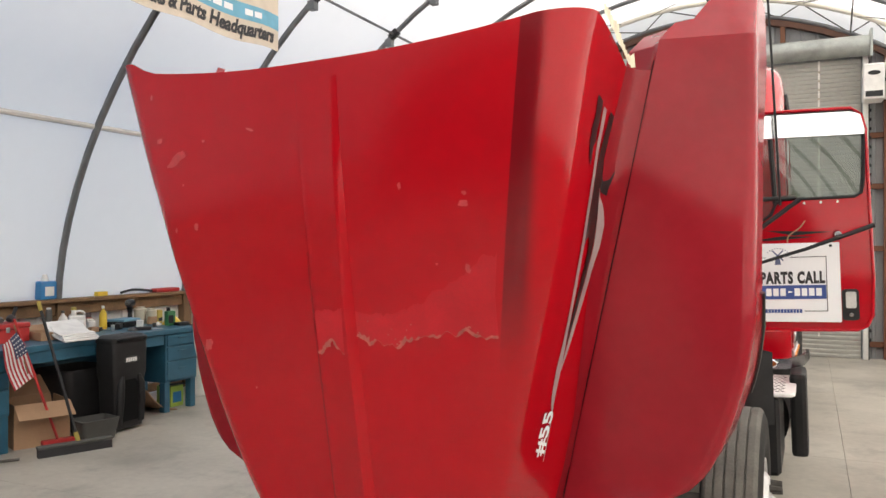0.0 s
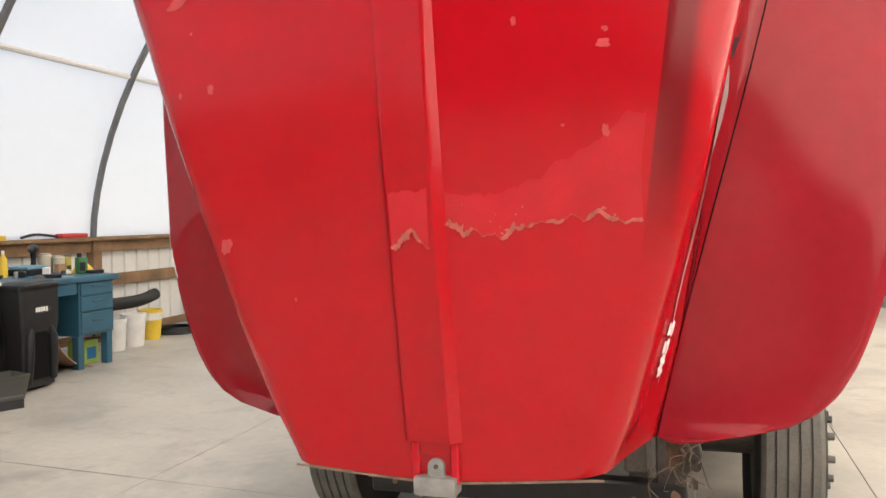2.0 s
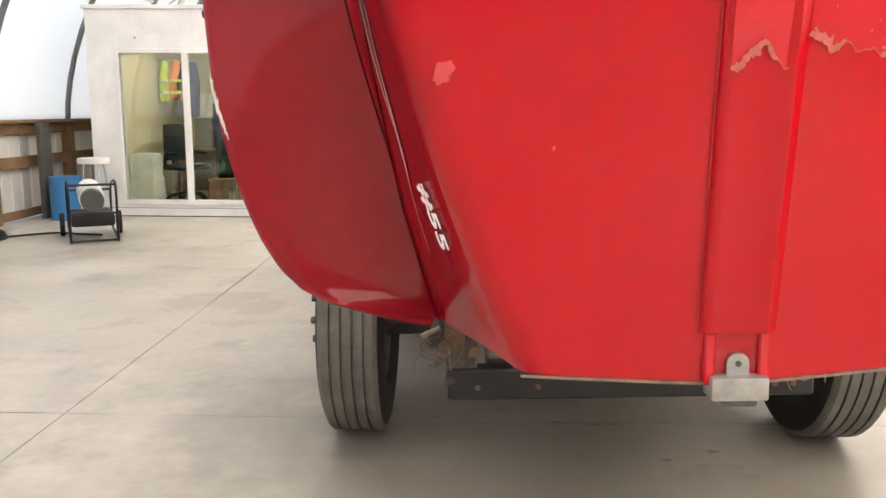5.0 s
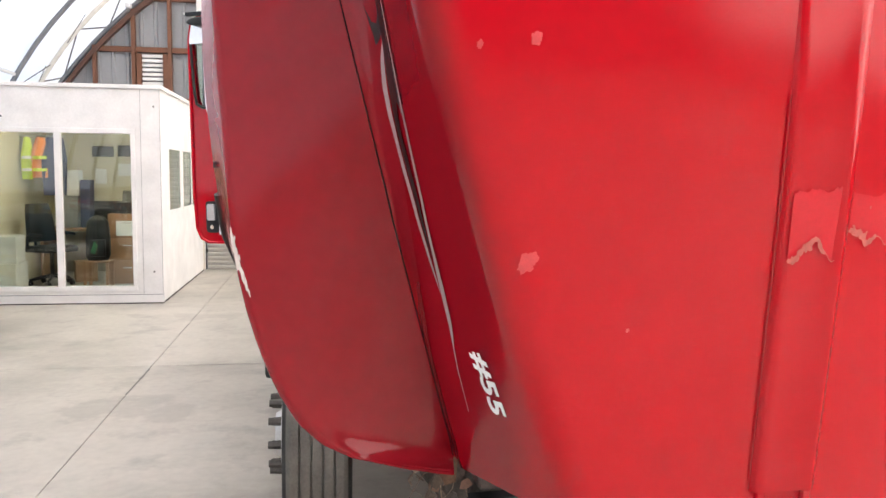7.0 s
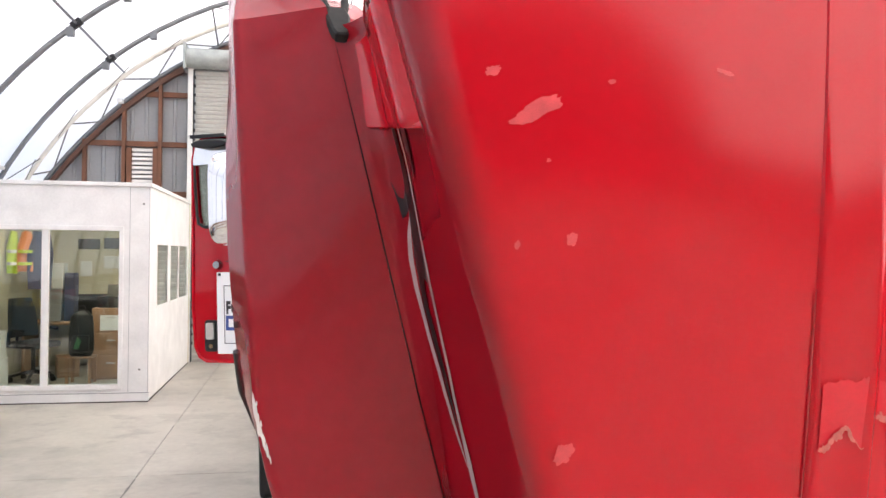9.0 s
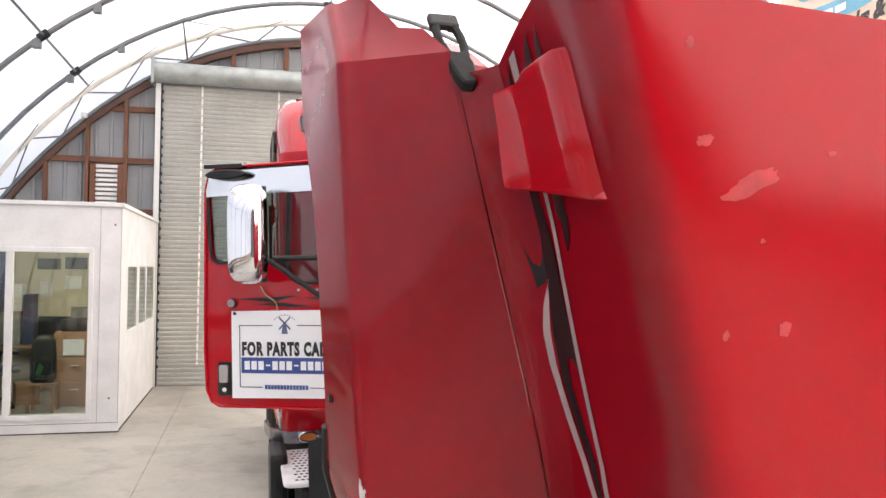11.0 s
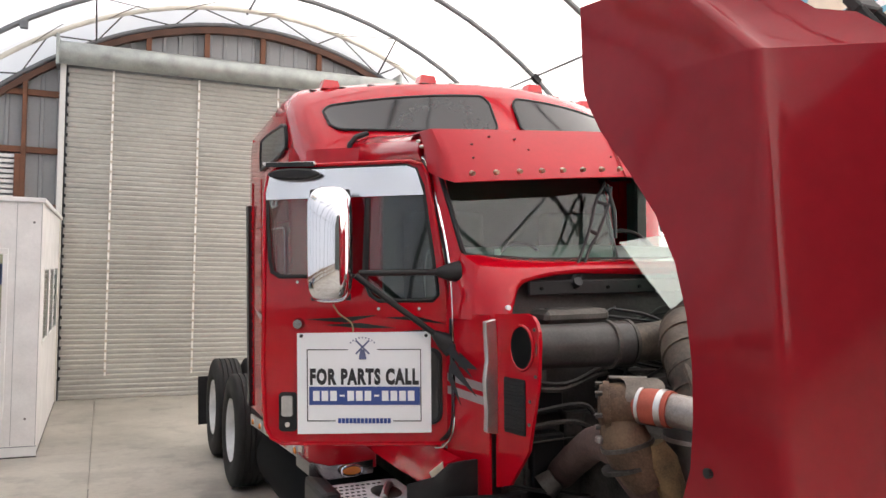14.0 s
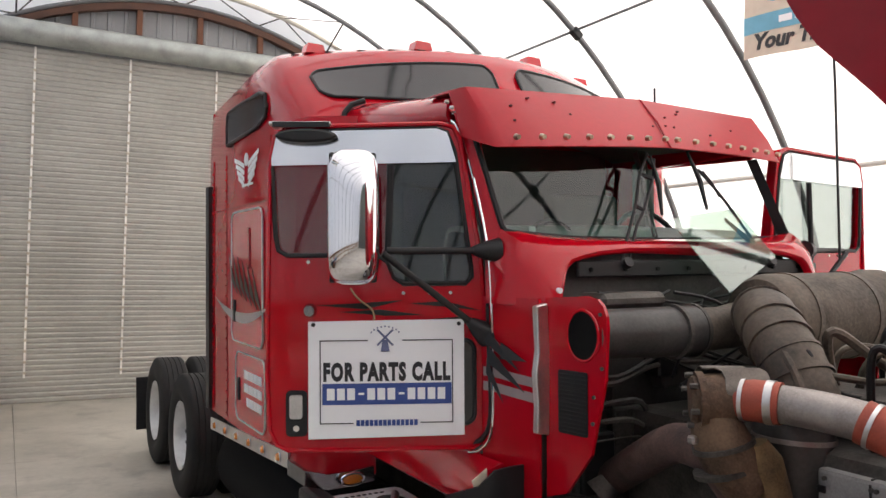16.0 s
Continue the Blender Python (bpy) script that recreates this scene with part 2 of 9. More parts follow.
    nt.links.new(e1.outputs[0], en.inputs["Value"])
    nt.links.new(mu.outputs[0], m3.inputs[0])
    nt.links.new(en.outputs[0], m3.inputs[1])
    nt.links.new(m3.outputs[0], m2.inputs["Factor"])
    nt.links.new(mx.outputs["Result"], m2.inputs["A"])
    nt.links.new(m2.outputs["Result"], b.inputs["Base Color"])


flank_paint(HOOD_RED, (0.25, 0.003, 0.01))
PIPE_DARK = mat("galvanised_arch_tube", (0.17, 0.175, 0.18), 0.5, 0.5, vary=0.2, scale=6)
PIPE_CREAM = mat("cream_truss_tube", (0.62, 0.58, 0.5), 0.5, 0.0, vary=0.15, scale=6)
WOOD = mat("brown_treated_timber", (0.20, 0.115, 0.058), 0.75, vary=0.35, scale=4, bump=0.2, bump_scale=50)
WOOD_ARCH = mat("dark_brown_timber", (0.085, 0.038, 0.024), 0.75, vary=0.3, scale=4, bump=0.2, bump_scale=50)
WOOD_RED = mat("reddish_timber", (0.14, 0.055, 0.028), 0.75, vary=0.3, scale=4, bump=0.2, bump_scale=50)
METAL_WALL = mat("grey_sheet_metal", (0.25, 0.252, 0.255), 0.5, 0.0, vary=0.1, scale=1.5)
METAL_LIGHT = mat("pale_sheet_metal", (0.62, 0.61, 0.58), 0.5, vary=0.1, scale=1.5)
SHUTTER = mat("roller_shutter_paint", (0.355, 0.345, 0.31), 0.45, vary=0.14, scale=1.2, bump=0.03)
SHUTTER_STRIP = mat("shutter_strap", (0.74, 0.72, 0.68), 0.5, vary=0.2, scale=12)
SHUTTER_CLIP = mat("beige_shutter_clip", (0.45, 0.4, 0.32), 0.6, vary=0.2)
GALV = mat("galvanised_sheet", (0.34, 0.36, 0.34), 0.4, 0.5, vary=0.25, scale=5)
OFFICE_WHITE = mat("office_white_paint", (0.76, 0.75, 0.73), 0.55, vary=0.1, scale=3.5, bump=0.05)
# Glow of an unseen lamp, added to brighten the cabin's inside.
CABIN_FILL = mat("cabin_fill_glow", (0.9, 0.9, 0.85), 0.5)
CABIN_FILL.node_tree.nodes["Principled BSDF"].inputs["Emission Color"].default_value = (1.0, 0.9, 0.72, 1)
CABIN_FILL.node_tree.nodes["Principled BSDF"].inputs["Emission Strength"].default_value = 9.0
OFFICE_IN = mat("office_inner_wall", (0.62, 0.56, 0.42), 0.7, vary=0.06)
TEAL = mat("blue_steel_desk", (0.022, 0.10, 0.155), 0.4, vary=0.2, scale=5)
CARD = mat("cardboard", (0.36, 0.22, 0.13), 0.85, vary=0.12, scale=5)


# ---- mesh helpers ----
def part(name, bm, material, parent=None, label="", smooth=False, m=None):
    me = bpy.data.meshes.new(name)
    bmesh.ops.recalc_face_normals(bm, faces=bm.faces)
    bm.to_mesh(me)
    bm.free()
    me.materials.append(material)
    if smooth:
        me.shade_smooth()
        me.set_sharp_from_angle(angle=radians(38))
    ob = new(name, me)
    if parent is not None:
        ob.parent = parent
    if m is not None:
        ob.matrix_basis = m
    if label:
        ob["label"] = label
    return ob


def thing(name, label, category, m=None, group="", kind=""):
    ob = new(name)
    ob.empty_display_size = 0.2
    if m is not None:
        ob.matrix_world = m
    return tagged(ob, label, category, group, kind)


def bm_box(x0, x1, y0, y1, z0, z1, bevel=0.0, bm=None, m=None, segs=1):
    own = bmesh.new()
    bmesh.ops.create_cube(own, size=1)
    for v in own.verts:
        v.co = Vector(((x0 + x1) / 2 + v.co.x * (x1 - x0), (y0 + y1) / 2 + v.co.y * (y1 - y0), (z0 + z1) / 2 + v.co.z * (z1 - z0)))
    if bevel:
        bmesh.ops.bevel(own, geom=own.edges[:], offset=bevel, segments=segs, profile=0.6, affect="EDGES")
    if m is not None:
        own.transform(m)
    return join(bm, own)


def join(bm, own):
    if bm is None:
        return own
    me = bpy.data.meshes.new("tmp")
    own.to_mesh(me)
    bm.from_mesh(me)
    own.free()
    bpy.data.meshes.remove(me)
    return bm


def bm_cyl(a, b, r, r2=None, n=16, bm=None, cap=True):
    a, b = Vector(a), Vector(b)
    own = bmesh.new()
    bmesh.ops.create_cone(own, cap_ends=cap, segments=n, radius1=r, radius2=r if r2 is None else r2, depth=(b - a).length)
    own.transform(Matrix.Translation((a + b) / 2) @ (b - a).to_track_quat("Z", "Y").to_matrix().to_4x4())
    return join(bm, own)


def bm_tube(pts, r, n=8, bm=None, closed=False, ribs=None):
    """A tube along points; r is one radius or one for each point."""
    own = bmesh.new()
    pts = [Vector(p) for p in pts]
    rs = list(r) if isinstance(r, (list, tuple)) else [r] * len(pts)
    rings, up = [], None
    for i, p in enumerate(pts):
        d = (pts[(i + 1) % len(pts)] if closed or i < len(pts) - 1 else p) - (pts[i - 1] if closed or i else p)
        d.normalize()
        if up is None:
            up = d.orthogonal().normalized()
        up = (up - d * up.dot(d)).normalized()
        side = d.cross(up)
        rings.append([own.verts.new(p + rs[i] * (math.cos(2 * math.pi * k / n) * up + math.sin(2 * math.pi * k / n) * side)) for k in range(n)])
    for i in range(len(rings) - (0 if closed else 1)):
        a, b = rings[i], rings[(i + 1) % len(rings)]
        for k in range(n):
            own.faces.new((a[k], a[(k + 1) % n], b[(k + 1) % n], b[k]))
    if not closed:
        own.faces.new(rings[0][::-1])
        own.faces.new(rings[-1])
    return join(bm, own)


def smooth_path(pts, k=6):
    """Catmull-Rom through the points."""
    pts = [Vector(p) for p in pts]
    out = []
    for i in range(len(pts) - 1):
        p0, p1, p2, p3 = pts[max(i - 1, 0)], pts[i], pts[i + 1], pts[min(i + 2, len(pts) - 1)]
        for j in range(k):
            t = j / k
            out.append(0.5 * ((2 * p1) + (p2 - p0) * t + (2 * p0 - 5 * p1 + 4 * p2 - p3) * t * t + (3 * p1 - p0 - 3 * p2 + p3) * t ** 3))
    return out + [pts[-1]]


def bm_grid(rows, bm=None, thick=0.0):
    """A skin through rows of points (all of one length), with thickness."""
    own = bmesh.new()
    vs = [[own.verts.new(p) for p in row] for row in rows]
    for a, b in zip(vs, vs[1:]):
        for k in range(len(a) - 1):
            own.faces.new((a[k], a[k + 1], b[k + 1], b[k]))
    if thick:
        bmesh.ops.recalc_face_normals(own, faces=own.faces)
        bmesh.ops.solidify(own, geom=own.faces[:], thickness=thick)
    return join(bm, own)


def bm_shell(rows, thick, outer):
    """A skin through rows of points, thickened away from its outer side."""
    g = np.array([[tuple(p) for p in r] for r in rows], float)
    du, dv = np.gradient(g, axis=1), np.gradient(g, axis=0)
    n = np.cross(du, dv)
    n /= np.maximum(np.linalg.norm(n, axis=2, keepdims=True), 1e-9)
    if (n @ np.array(outer, float)).sum() < 0:
        n = -n
    back = g - n * thick
    own = bmesh.new()
    a = [[own.verts.new(p) for p in r] for r in g]
    b = [[own.verts.new(p) for p in r] for r in back]
    R, C = len(a), len(a[0])
    for i in range(R - 1):
        for j in range(C - 1):
            own.faces.new((a[i][j], a[i][j + 1], a[i + 1][j + 1], a[i + 1][j]))
            own.faces.new((b[i][j], b[i + 1][j], b[i + 1][j + 1], b[i][j + 1]))
    for i in range(R - 1):
        own.faces.new((a[i][0], a[i + 1][0], b[i + 1][0], b[i][0]))
        own.faces.new((a[i][-1], b[i][-1], b[i + 1][-1], a[i + 1][-1]))
    for j in range(C - 1):
        own.faces.new((a[0][j], b[0][j], b[0][j + 1], a[0][j + 1]))
        own.faces.new((a[-1][j], a[-1][j + 1], b[-1][j + 1], b[-1][j]))
    return own


def bm_poly(pts, thick, axis, bm=None, bevel=0.0):
    """A flat outline given as 3D points, made thick along axis."""
    own = bmesh.new()
    f = own.faces.new([own.verts.new(p) for p in pts])
    ext = bmesh.ops.extrude_face_region(own, geom=[f])
    d = Vector(axis) * thick
    for g in ext["geom"]:
        if isinstance(g, bmesh.types.BMVert):
            g.co += d
    if bevel:
        bmesh.ops.bevel(own, geom=own.edges[:], offset=bevel, segments=1, affect="EDGES")
    return join(bm, own)


def rounded(x0, x1, z0, z1, r, k=5):
    """Corner-rounded rectangle in 2D; r is one radius or four (bl, br, tr, tl)."""
    rr = [r] * 4 if not isinstance(r, (tuple, list)) else r
    out = []
    for (cx, cz, a0), q in zip(((x0, z0, 180), (x1, z0, 270), (x1, z1, 0), (x0, z1, 90)), rr):
        sx, sz = (1 if cx == x0 else -1), (1 if cz == z0 else -1)
        for j in range(k + 1):
            a = radians(a0 + 90 * j / k)
            out.append((cx + sx * q + q * math.cos(a), cz + sz * q + q * math.sin(a)))
    return out


def lerp(table, t):
    """Piecewise-linear look-up in rows of (t, value)."""
    if t <= table[0][0]:
        return table[0][1]
    for (a, u), (b, v) in zip(table, table[1:]):
        if t <= b:
            return u + (v - u) * (t - a) / (b - a)
    return table[-1][1]


def bm_text(body, size, m, depth=0.001, squeeze=1.0, align="CENTER", bold=0.0, fit=0.0, space=1.0):
    cu = bpy.data.curves.new("words", "FONT")
    cu.body, cu.size, cu.align_x, cu.align_y, cu.extrude, cu.offset = body, size, align, "CENTER", depth, bold
    cu.resolution_u, cu.space_character = 3, space
    tmp = bpy.data.objects.new("words", cu)
    me = bpy.data.meshes.new_from_object(tmp)
    own = bmesh.new()
    own.from_mesh(me)
    if fit:
        xs = [v.co.x for v in own.verts]
        squeeze = fit / (max(xs) - min(xs))
    own.transform(m @ Matrix.Diagonal((squeeze, 1, 1, 1)))
    bpy.data.objects.remove(tmp)
    bpy.data.curves.remove(cu)
    bpy.data.meshes.remove(me)
    return own


# ---- the shed ----
XL, XR, XC = -6.2, 5.6, -0.3
YB, YF = 14.9, -15.6
KNEE, RISE, GABLE = 1.25, 5.03, 4.72


def arch(u):
    """Height of the roof skin at u, from -1 to 1 across."""
    return KNEE + RISE * max(0.0, 1 - u * u) ** 0.6


def gable(u):
    """Height of the end wall's arched top, a little flatter than the roof."""
    return KNEE + GABLE * max(0.0, 1 - u * u) ** 0.75


def arch_points(y, inset=0.0, k=40, form=arch):
    half = (XR - XL) / 2
    out = []
    for i in range(k + 1):
        u = math.sin(math.pi * (i / k - 0.5))
        out.append((XC + u * (half - inset), y, KNEE + (form(u) - KNEE) * (1 - inset / RISE)))
    return out


def build_shed():
    # slabs with sawn joints
    xs, ys = [XL, -2.41, 1.6, XR], [YF, -12.2, -9.7, -6.2, -2.75, 0.72, 4.19, 7.65, 11.1, YB]
    ground = part("ground", bm_box(-300, 300, -300, 300, -0.4, -0.3), CONCRETE)
    tagged(ground, "bare grey ground outside the shed", "ground", kind="structure")
    floor = part("floor", bm_box(XL - 0.2, XR + 0.2, YF - 0.2, YB + 0.2, -0.3, -0.02), CONCRETE)
    tagged(floor, "grey stained concrete floor with sawn joints", "floor", kind="structure")
    for x0, x1 in zip(xs, xs[1:]):
        for y0, y1 in zip(ys, ys[1:]):
            part("slab", bm_box(x0 + 0.002, x1 - 0.002, y0 + 0.002, y1 - 0.002, -0.02, 0.0, 0.0015), CONCRETE, floor)
    # roof skin
    rows = [arch_points(y, -0.03) for y in (YF - 0.1, 3.0, YB + 0.1)]
    roof = part("ceiling", bm_grid(rows), FABRIC, smooth=True)
    tagged(roof, "white translucent tarpaulin roof over steel arches", "roof", kind="structure")
    # knee walls
    for name, x, s in (("wall_west", XL, -1), ("wall_east", XR, 1)):
        wall = part(name, corrugated(YF, YB, 0.0, KNEE, 0.23, x + s * 0.06), METAL_LIGHT)
        tagged(wall, "low wall of pale sheet metal on timber posts", "wall", kind="structure")
        for y in [-15.05 + 1.93 * k for k in range(16)]:
            part("post", bm_box(x - 0.07, x + 0.07, y - 0.07, y + 0.07, 0, KNEE, 0.004), WOOD, wall)
        for z0, z1, d in ((0.02, 0.12, 0.03), (0.66, 0.8, 0.03), (KNEE - 0.17, KNEE - 0.03, 0.03)):
            part("rail", bm_box(x - d - 0.0, x + d, YF, YB, z0, z1, 0.004), WOOD, wall)
        part("cap_board", bm_box(x - 0.12, x + 0.12, YF, YB, KNEE - 0.028, KNEE + 0.012, 0.004), WOOD, wall)
    # fabric gable strip over the end wall
    low, top = arch_points(YB + 0.03, 0.1, form=gable), arch_points(YB + 0.03, -0.02)
    strip = part("gable_strip", bm_grid([low, top]), FABRIC, roof, smooth=True)
    # arches
    rods = ((-4.06, 4.87), (XC, arch(0) - 0.13), (3.45, 4.92))
    for k, y in enumerate([-15.1 + 1.93 * k for k in range(16)]):
        a = part("arch_tube", bm_tube(arch_points(y, 0.05), 0.037, 10), PIPE_DARK, smooth=True)
        tagged(a, "bowed dark galvanised steel roof tube", "arch", group="roof arches", kind="structure")
        for x, z in rods:
            u = (x - XC) / ((XR - XL) / 2)
            slope = math.atan2(arch(u + 0.01) - arch(u - 0.01), 0.02 * (XR - XL) / 2)
            part("purlin_clamp", bm_box(-0.075, 0.075, -0.045, 0.045, -0.045, 0.045, 0.006, m=Matrix.Translation((x, y, arch(u) - 0.06)) @ pose(0, 0, 0, 0, -math.degrees(slope), 0)), BLACK, a)
        # flat cable clips hung a little off the crown
        for du in (-0.07, 0.05):
            u = -0.58 + du
            x = XC + u * (XR - XL) / 2
            part("cable_clip", bm_box(x - 0.05, x + 0.05, y - 0.05, y + 0.05, arch(u) - 0.17, arch(u) - 0.06, 0.006), PIPE_DARK, a)
    for x, z in rods:
        p = part("purlin", bm_cyl((x, YF, z), (x, YB - 0.05, z), 0.018, n=8), PIPE_DARK, smooth=True)
        tagged(p, "thin steel tube tying the roof arches together", "purlin", kind="structure")
    for u in (-0.895, 0.895):
        x = XC + u * (XR - XL) / 2
        p = part("fabric_rail", bm_cyl((x, YF, 3.11), (x, 13.9, 3.11), 0.03, n=8), METAL_LIGHT, smooth=True)
        tagged(p, "pale tube along the side of the tarpaulin", "rail", kind="structure")
    # laced end arch: a pale tube over the wall's steel edge, with zigzag webs and ties
    outer, inner = arch_points(14.62, 0.15, 48), arch_points(YB - 0.1, 0.06, 48, form=gable)
    tr = part("end_truss", bm_tube(outer, 0.036, 10), PIPE_CREAM, smooth=True)
    tagged(tr, "cream steel end arch laced to the wall with zigzag webs", "truss", kind="structure")
    part("lower_chord", bm_tube(inner, 0.036, 8), PIPE_DARK, tr, smooth=True)
    last = arch_points(13.85, 0.05, 48)
    for i in range(3, 45, 3):
        o, n1, n2 = outer[i + 1], inner[i], inner[i + 3]
        part("web", bm_cyl(n1, o, 0.011, n=6), DARK_METAL, tr)
        part("web", bm_cyl(o, n2, 0.011, n=6), DARK_METAL, tr)
        c = Vector(o)
        d = (Vector(outer[i + 2]) - Vector(outer[i])).normalized()
        part("tie_wire", bm_tube([c - d * 0.24 + Vector((0, -0.06, -0.05)), c + Vector((0, -0.05, 0.02)), c + d * 0.22 + Vector((0, -0.08, 0.06))], 0.006, 5), DARK_METAL, tr)
    for i in (6, 18, 30, 42):
        part("brace", bm_cyl(last[i], inner[i], 0.014, n=6), DARK_METAL, tr)
        part("brace", bm_cyl(last[i], outer[i + 2 if i < 24 else i - 2], 0.008, n=6), DARK_METAL, tr)


def corrugated(y0, y1, z0, z1, pitch, x=0.0):
    """Ribbed upright sheet along y."""
    prof, y = [], y0
    while y < y1:
        for dy, dx in ((0, 0), (pitch * 0.68, 0), (pitch * 0.74, 0.02), (pitch * 0.92, 0.02)):
            prof.append((min(y + dy, y1), dx))
        y += pitch
    prof.append((y1, 0))
    return bm_grid([[(x + dx, yy, z) for yy, dx in prof] for z in (z0, z1)], thick=0.004)


SX0, SX1, SZ = -2.9, 2.08, 4.95


def build_end_wall():
    half = (XR - XL) / 2
    bm = bmesh.new()

    def sheet(x0, x1, zlow):
        x = x0
        top, pts = [], []
        while x < x1 - 1e-6:
            for dx, dy in ((0, 0), (0.16, 0), (0.175, -0.02), (0.215, -0.02), (0.23, 0)):
                xx = min(x + dx, x1)
                u = max(-0.999, min(0.999, (xx - XC) / half))
                pts.append((xx, YB + dy, max(zlow, gable(u) - 0.02)))
            x += 0.23
        bm_grid([[(p[0], p[1], zlow) for p in pts], pts], bm)

    sheet(XL, SX0, 0.0)
    sheet(SX1, XR, 0.0)
    sheet(SX0, SX1, SZ)
    wall = part("wall_north", bm, METAL_WALL)
    tagged(wall, "grey corrugated metal end wall with timber framing", "wall", kind="structure")
    # timber framing
    for x in (-5.3, -4.67, -4.05, -3.47, 2.45, 3.3, 4.2, 5.1):
        u = (x - XC) / half
        part("stud", bm_box(x - 0.03, x + 0.03, YB - 0.14, YB - 0.03, 0, gable(u) - 0.12, 0.004), WOOD_RED, wall)
    for z in (0.24, 1.82, 2.84, 3.68, 4.53):
        h = half * math.sqrt(max(0, 1 - ((z + 0.15 - KNEE) / GABLE) ** (4 / 3))) if z > KNEE else half
        part("girt", bm_box(XC - h, SX0 - 0.1, YB - 0.09, YB - 0.025, z - 0.045, z + 0.045, 0.004), WOOD_RED, wall)
        if XC + h > SX1 + 0.2:
            part("girt", bm_box(SX1 + 0.1, XC + h, YB - 0.09, YB - 0.025, z - 0.045, z + 0.045, 0.004), WOOD_RED, wall)
    for x in (-2.65, -1.79, -0.92, -0.04, 0.9, 1.75):
        u = (x - XC) / half
        part("stud", bm_box(x - 0.04, x + 0.04, YB - 0.13, YB - 0.03, SZ + 0.3, gable(u) - 0.12, 0.004), WOOD_RED, wall)
    pts = [p for p in arch_points(YB - 0.08, 0.16, form=gable)]
    rows = [[(p[0], YB - 0.15, p[2] + d) for p in pts] for d in (-0.05, 0.05)] + [[(p[0], YB - 0.03, p[2] + d) for p in pts] for d in (0.05, -0.05)]
    part("arched_plate", bm_grid(rows + rows[:1]), WOOD_ARCH, wall)
    # small louvre
    lv = thing("window_1", "small white louvred vent window in timber frame", "window", kind="structure")
    for z in np.arange(2.95, 3.6, 0.075):
        part("slat", bm_box(-3.92, -3.56, YB - 0.1, YB - 0.06, z, z + 0.05, 0.004), METAL_LIGHT, lv)
    for x in (-3.96, -3.54):
        part("window_frame", bm_box(x - 0.04, x + 0.04, YB - 0.145, YB - 0.03, 2.8, 3.61, 0.004), WOOD_RED, lv)
    # roller shutter
    sh = thing("door_1", "large closed pale grey roller shutter door", "roller door", kind="structure")
    z = 0.0
    pitch = 0.075
    prof = []
    while z < SZ:
        for dz, dy in ((0, 0.0), (0.012, -0.012), (0.05, -0.016), (0.066, -0.006)):
            prof.append((z + dz, dy))
        z += pitch
    curtain = bm_grid([[(x, YB - 0.16 + dy, zz) for zz, dy in prof] for x in (SX0, SX1)], thick=0.003)
    part("curtain", curtain, SHUTTER, sh, smooth=True)
    for x in np.linspace(SX0 + 0.62, SX1 - 0.62, 4):
        st = part("strap", bm_box(x - 0.014, x + 0.014, YB - 0.19, YB - 0.178, 0.35, SZ), SHUTTER_STRIP, sh)
        own = bmesh.new()
        for k, z in enumerate(np.arange(0.4, SZ - 0.05, 0.15)):
            bm_box(x - 0.02, x + 0.02, YB - 0.196, YB - 0.189, z, z + 0.035, bm=own)
        tagged(part("clip", own, SHUTTER_CLIP, st), kind="stuff")
    part("drum_cover", bm_cyl((SX0 - 0.12, YB - 0.3, SZ + 0.17), (SX1 + 0.12, YB - 0.3, SZ + 0.17), 0.168, n=32), GALV, sh, "galvanised drum cover", True)
    for x in np.linspace(SX0 + 0.9, SX1 - 0.9, 3):
        part("drum_seam", bm_cyl((x - 0.012, YB - 0.3, SZ + 0.17), (x + 0.012, YB - 0.3, SZ + 0.17), 0.172, n=32), GALV, sh, smooth=True)
    for x in (SX0 - 0.07, SX1 + 0.07):
        gd = part("guide", bm_box(x - 0.04, x + 0.04, YB - 0.24, YB - 0.1, 0, SZ + 0.05, 0.006), METAL_LIGHT, sh, "pale steel guide rail")
        part("guide_gap", bm_box(x + 0.041, x + 0.06, YB - 0.2, YB - 0.1, 0, SZ, 0.002), BLACK, gd)
        own = bmesh.new()
        for z in np.arange(0.3, SZ - 0.1, 0.15):
            bm_box(x + 0.042, x + 0.085, YB - 0.215, YB - 0.195, z, z + 0.05, bm=own)
        tagged(part("guide_clip", own, BLACK, gd), kind="stuff")
    for x in (SX0 - 0.14, SX1 + 0.14):
        part("bracket", bm_box(x - 0.02, x + 0.02, YB - 0.5, YB - 0.1, SZ - 0.05, SZ + 0.4, 0.006), GALV, sh)
    # unseen far end behind the camera, dark to cut light on the hood
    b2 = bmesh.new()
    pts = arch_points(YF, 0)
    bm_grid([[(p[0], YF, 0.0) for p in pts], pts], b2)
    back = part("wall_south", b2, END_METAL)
    tagged(back, "unseen sheet metal end wall, dark to cut light", "wall", kind="structure")


build_shed()
build_end_wall()

# ---- the office cabin ----
OX, OY, OH = -2.945, 11.07, 2.66


